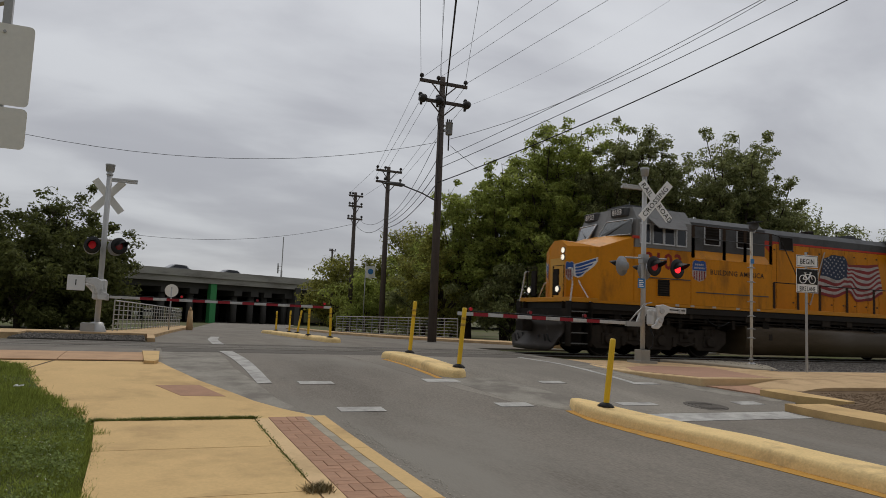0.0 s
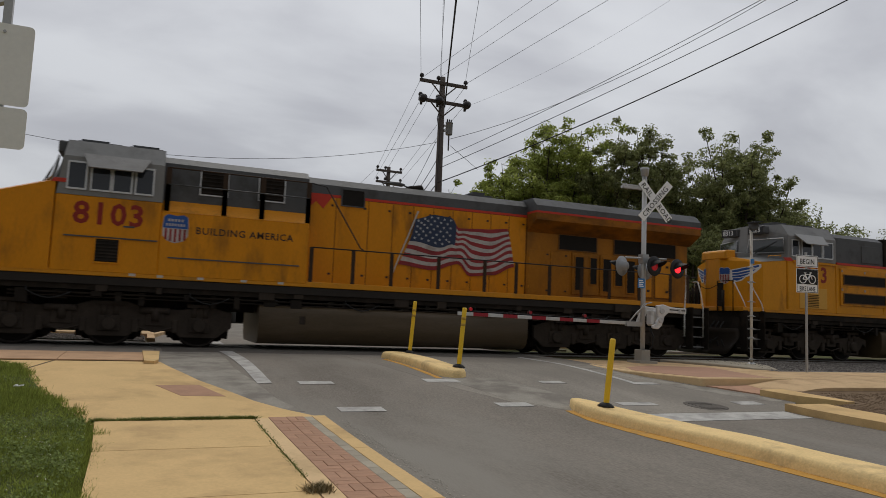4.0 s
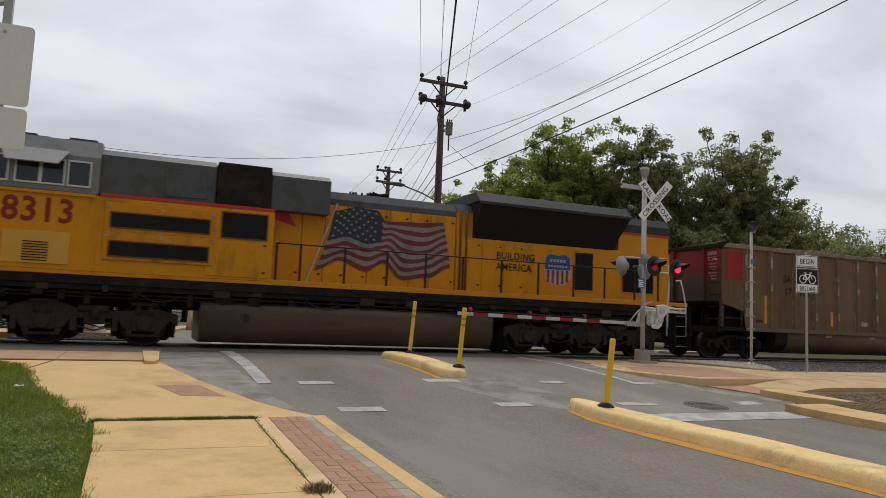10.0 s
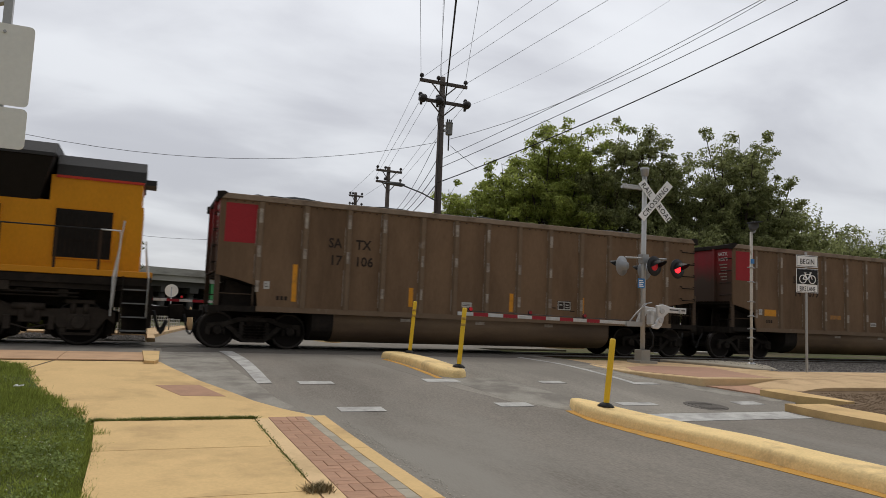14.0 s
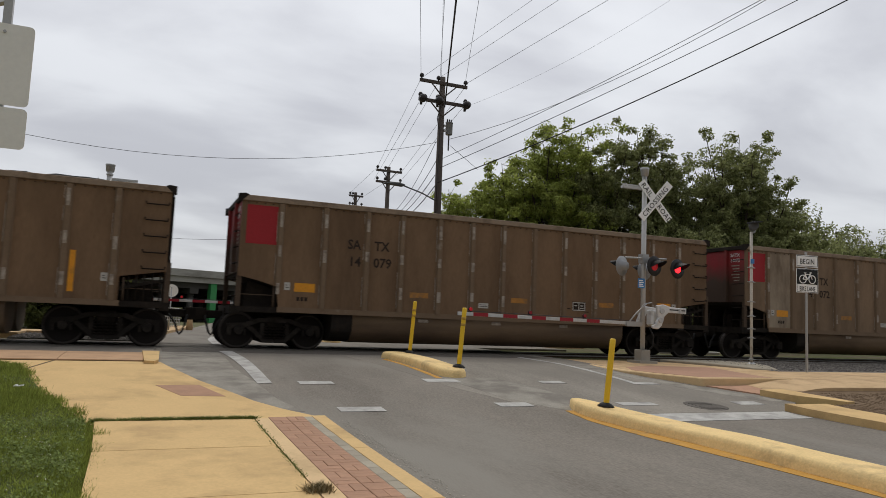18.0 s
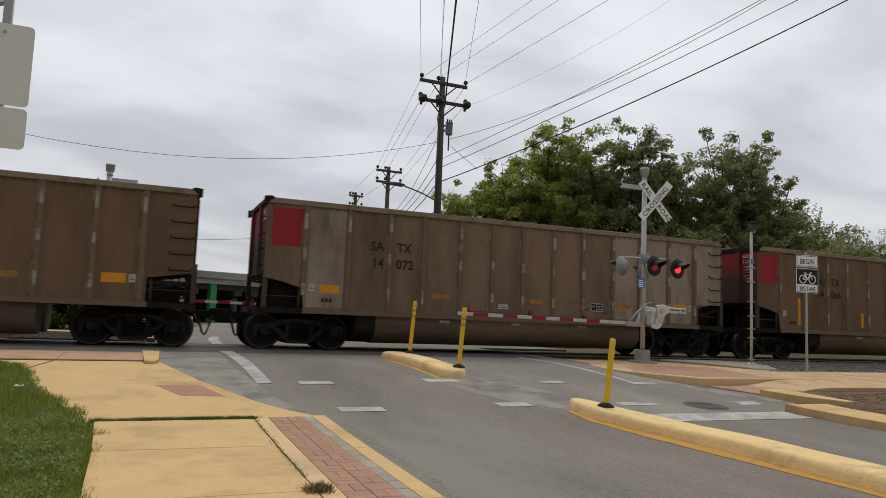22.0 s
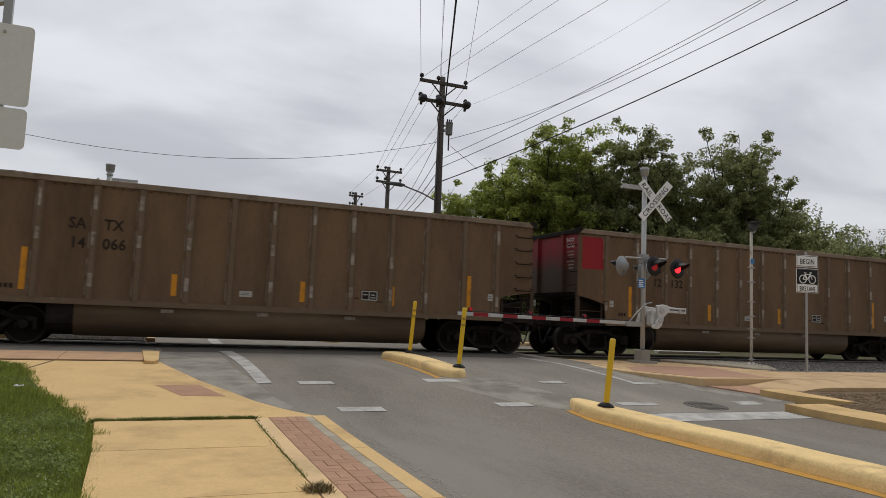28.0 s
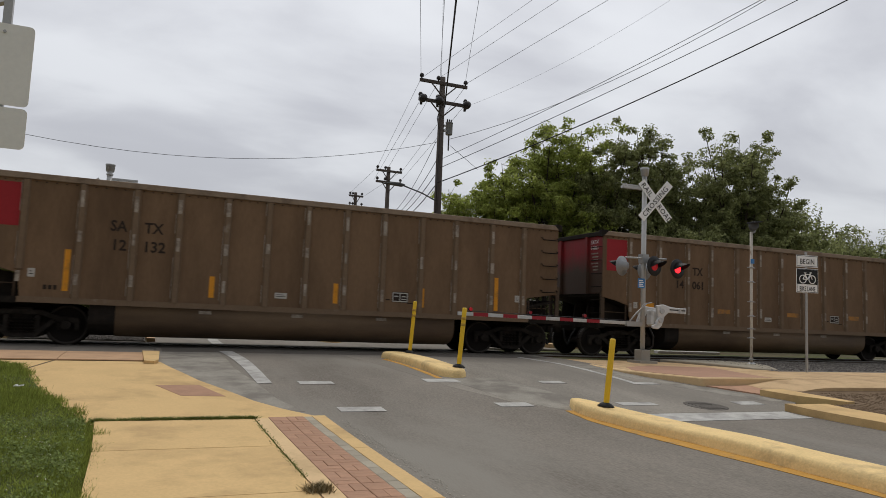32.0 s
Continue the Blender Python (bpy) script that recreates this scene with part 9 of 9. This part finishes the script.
    for z in (2.4, 2.75):
        box(bm, 20.2, 21.4, -1.03, -1.015, z, z + 0.03)
    part("rear_grille", bm, M_UNDER, lo)
    doors(lo, (14.6, 15.3, 16.0, 16.7), 1.75, 3.2, -1.0, M_YEL_B)
    shield(lo, 17.85, 2.53, 0.92, 0.96, -1.005)
    for body, z in (("BUILDING", 2.74), ("AMERICA", 2.42)):
        text_part("slogan", body, 0.30, M_NUM_BLACK, lo, Matrix.Translation((15.76, -1.018, z)) @ pose(0, 0, 0, 90), depth=0.003, bold=0.006, spacing=1.04, sx=0.92)
    text_part("road_number", "8313", 0.76, M_NUM_RED, lo, Matrix.Translation((3.42, -hw - 0.002, 2.74)) @ pose(0, 0, 0, 90), "large red numerals", depth=0.004, bold=0.017, spacing=1.06, sx=0.91)
    rail_run(lo, (9.4, 10.0, 11.15, 12.3, 13.4, 14.5, 15.7, 16.9, 18.1, 19.2, 20.3, 21.2), -1.5, 1.68, 2.66, M_BLACK, "walkway_rail", 0.03)
    rail_run(lo, (9.4, 12.3, 15.7, 18.1, 21.2), 1.5, 1.68, 2.66, M_BLACK)
    bm = bmesh.new()
    tube(bm, [(21.2, -1.5, 2.66), (21.6, -1.5, 2.66), (21.62, -1.52, 2.4), (21.55, -1.53, 0.9)], 0.02, 6)
    part("grab_rail", bm, M_RAIL_WHITE, lo, "white grab rail")
    steps(lo, 1.0, 1.72)
    steps(lo, 21.75, 22.3)
    end_gear(lo, 0.9, -1, True)
    end_gear(lo, 22.4, 1, False)
    for sg in (-1, 1):
        for pts in (((0.90, 1.2, 2.56), (1.12, 1.38, 1.95), (1.12, 1.5, 1.7), (1.08, 1.52, 0.95)), ((1.45, 1.25, 2.60), (1.50, 1.34, 2.50), (1.80, 1.52, 1.85), (1.83, 1.54, 1.65), (1.83, 1.54, 0.80))):
            bm = bmesh.new()
            tube(bm, [(x, sg * y, z) for x, y, z in pts], 0.017, 8)
            part("grab_rail", bm, M_RAIL_WHITE, lo, "white grab rail")
    end_rails(lo, 0.93, -1)
    corner_rails(lo, 22.28, -1)
    return lo


LOCOS = [(loco_lead(-53.16), -53.16), (loco_second(-30.13), -30.13)]


# ---- pavers, piece by piece ----
def build_pavers():
    bed = bmesh.new()
    slab(bed, [(1.41, -12), (1.93, -12), (1.93, 8.52), (1.41, 8.52)], 0.090, 0.02)
    strip = setting("paver_strip", bed, M_JOINT)

    def block(name, w, l, m):
        bm = bmesh.new()
        box(bm, -w / 2, w / 2, -l / 2, l / 2, -0.03, 0.0)
        top = [e for e in bm.edges if all(v.co.z > -0.001 for v in e.verts)]
        bmesh.ops.bevel(bm, geom=top, offset=0.004, segments=1, affect="EDGES")
        return mesh_of(name, bm, m)
    along = block("brick", 0.0985, 0.206, M_BRICK)
    across = block("brick", 0.200, 0.1005, M_BRICK)
    stone = block("paver", 0.108, 0.235, M_PAVER_GREY)
    rng = random.Random(8)

    def lay(name, mesh, x, y):
        o = new(name, mesh)
        o.parent = strip
        o.location = (x + rng.uniform(-0.0015, 0.0015), y, gz(y) + 0.10 + rng.uniform(-0.0015, 0.0015))
        o.rotation_euler = (math.atan((gz(y + 0.1) - gz(y - 0.1)) / 0.2), 0, rng.uniform(-0.008, 0.008))
    # basket weave in two columns: a pair along the kerb, then a pair across
    for c in range(2):
        x = 1.413 + 0.1015 + 0.205 * c
        for k in range(54):
            y = 8.41 - 0.211 * k
            if (k + c) % 2:
                lay("brick", along, x - 0.051, y)
                lay("brick", along, x + 0.051, y)
            else:
                lay("brick", across, x, y - 0.0525)
                lay("brick", across, x, y + 0.0525)
    for k in range(48):
        lay("paver", stone, 1.8725, 8.39 - 0.242 * k)


build_pavers()


def weeds(name, pts, n, spread, h, seed, label, m=M_WEED):
    """Tufts of weeds along a joint."""
    rng = np.random.default_rng(seed)
    p = np.array(pts)
    k = rng.random(n * 2) * (len(p) - 1)
    k = k[rng.random(n * 2) < 0.68 + 0.4 * np.sin(k * 31.0 + 2.0 * np.sin(k * 13.0 + seed))][:n] if n > 1000 else k[:n]
    n = len(k)
    i = k.astype(int)
    c = p[i] + (p[np.minimum(i + 1, len(p) - 1)] - p[i]) * (k - i)[:, None] + rng.normal(size=(n, 2)) * spread
    z = np.array([gz(v) for v in c[:, 1]]) + 0.09
    a = 2 * np.pi * rng.random(n)
    w = 0.004 + 0.006 * rng.random(n)
    hh = h * (0.3 + rng.random(n))
    lean = rng.normal(size=(n, 2)) * hh[:, None] * 0.8
    v = np.stack([np.stack([c[:, 0] - w * np.cos(a), c[:, 1] - w * np.sin(a), z], 1), np.stack([c[:, 0] + w * np.cos(a), c[:, 1] + w * np.sin(a), z], 1), np.stack([c[:, 0] + lean[:, 0], c[:, 1] + lean[:, 1], z + hh], 1)], 1).reshape(-1, 3)
    me = bpy.data.meshes.new(name)
    me.from_pydata(v.tolist(), [], np.arange(3 * n).reshape(-1, 3).tolist())
    me.materials.append(m)
    tagged(new(name, me), label, "weeds", kind="stuff")


weeds("joint_weeds", [(-0.42, 8.44), (1.25, 8.45)], 5200, 0.02, 0.035, 1, "green weeds growing along the pavement joint")
weeds("joint_weeds", [(1.243, 8.4), (1.243, 6.9), (1.243, 5.6)], 700, 0.012, 0.022, 2, "sparse weeds along the pavement joint")
weeds("weed_tuft", [(1.22, 5.18), (1.3, 5.22)], 520, 0.045, 0.06, 3, "dry weed tuft at the pavement joint", M_DRY)


# ---- what moves ----
def run(t):
    """How far the train has come along the track at t seconds."""
    k = t - 16
    return -(3.92824 * k - 0.002184 * k * k - 0.0000655 * k ** 3)


def motions():
    for ob, u in CARS + LOCOS:
        walk(ob, [(t, pose(u + run(t), TRACK_Y, 0)) for t in range(33)])
    for ob, x0, y in ((CAR_A, 3.9, 123.0), (CAR_B, 14.2, 125.5)):
        walk(ob, [(t, OVER @ pose(x0 + 31 * min(t, 6), y, 5.92)) for t in (0, 1, 2, 3, 4, 5, 6, 7, 32)])
    n = 200
    for ob, x, r in AXLES:
        rows = []
        for i in range(n + 1):
            t = 32 * i / n
            rows.append((t, Matrix.Translation((x, 0, r)) @ Matrix.Rotation((run(t) - run(0)) / r, 4, "Y")))
        walk(ob, rows)


motions()
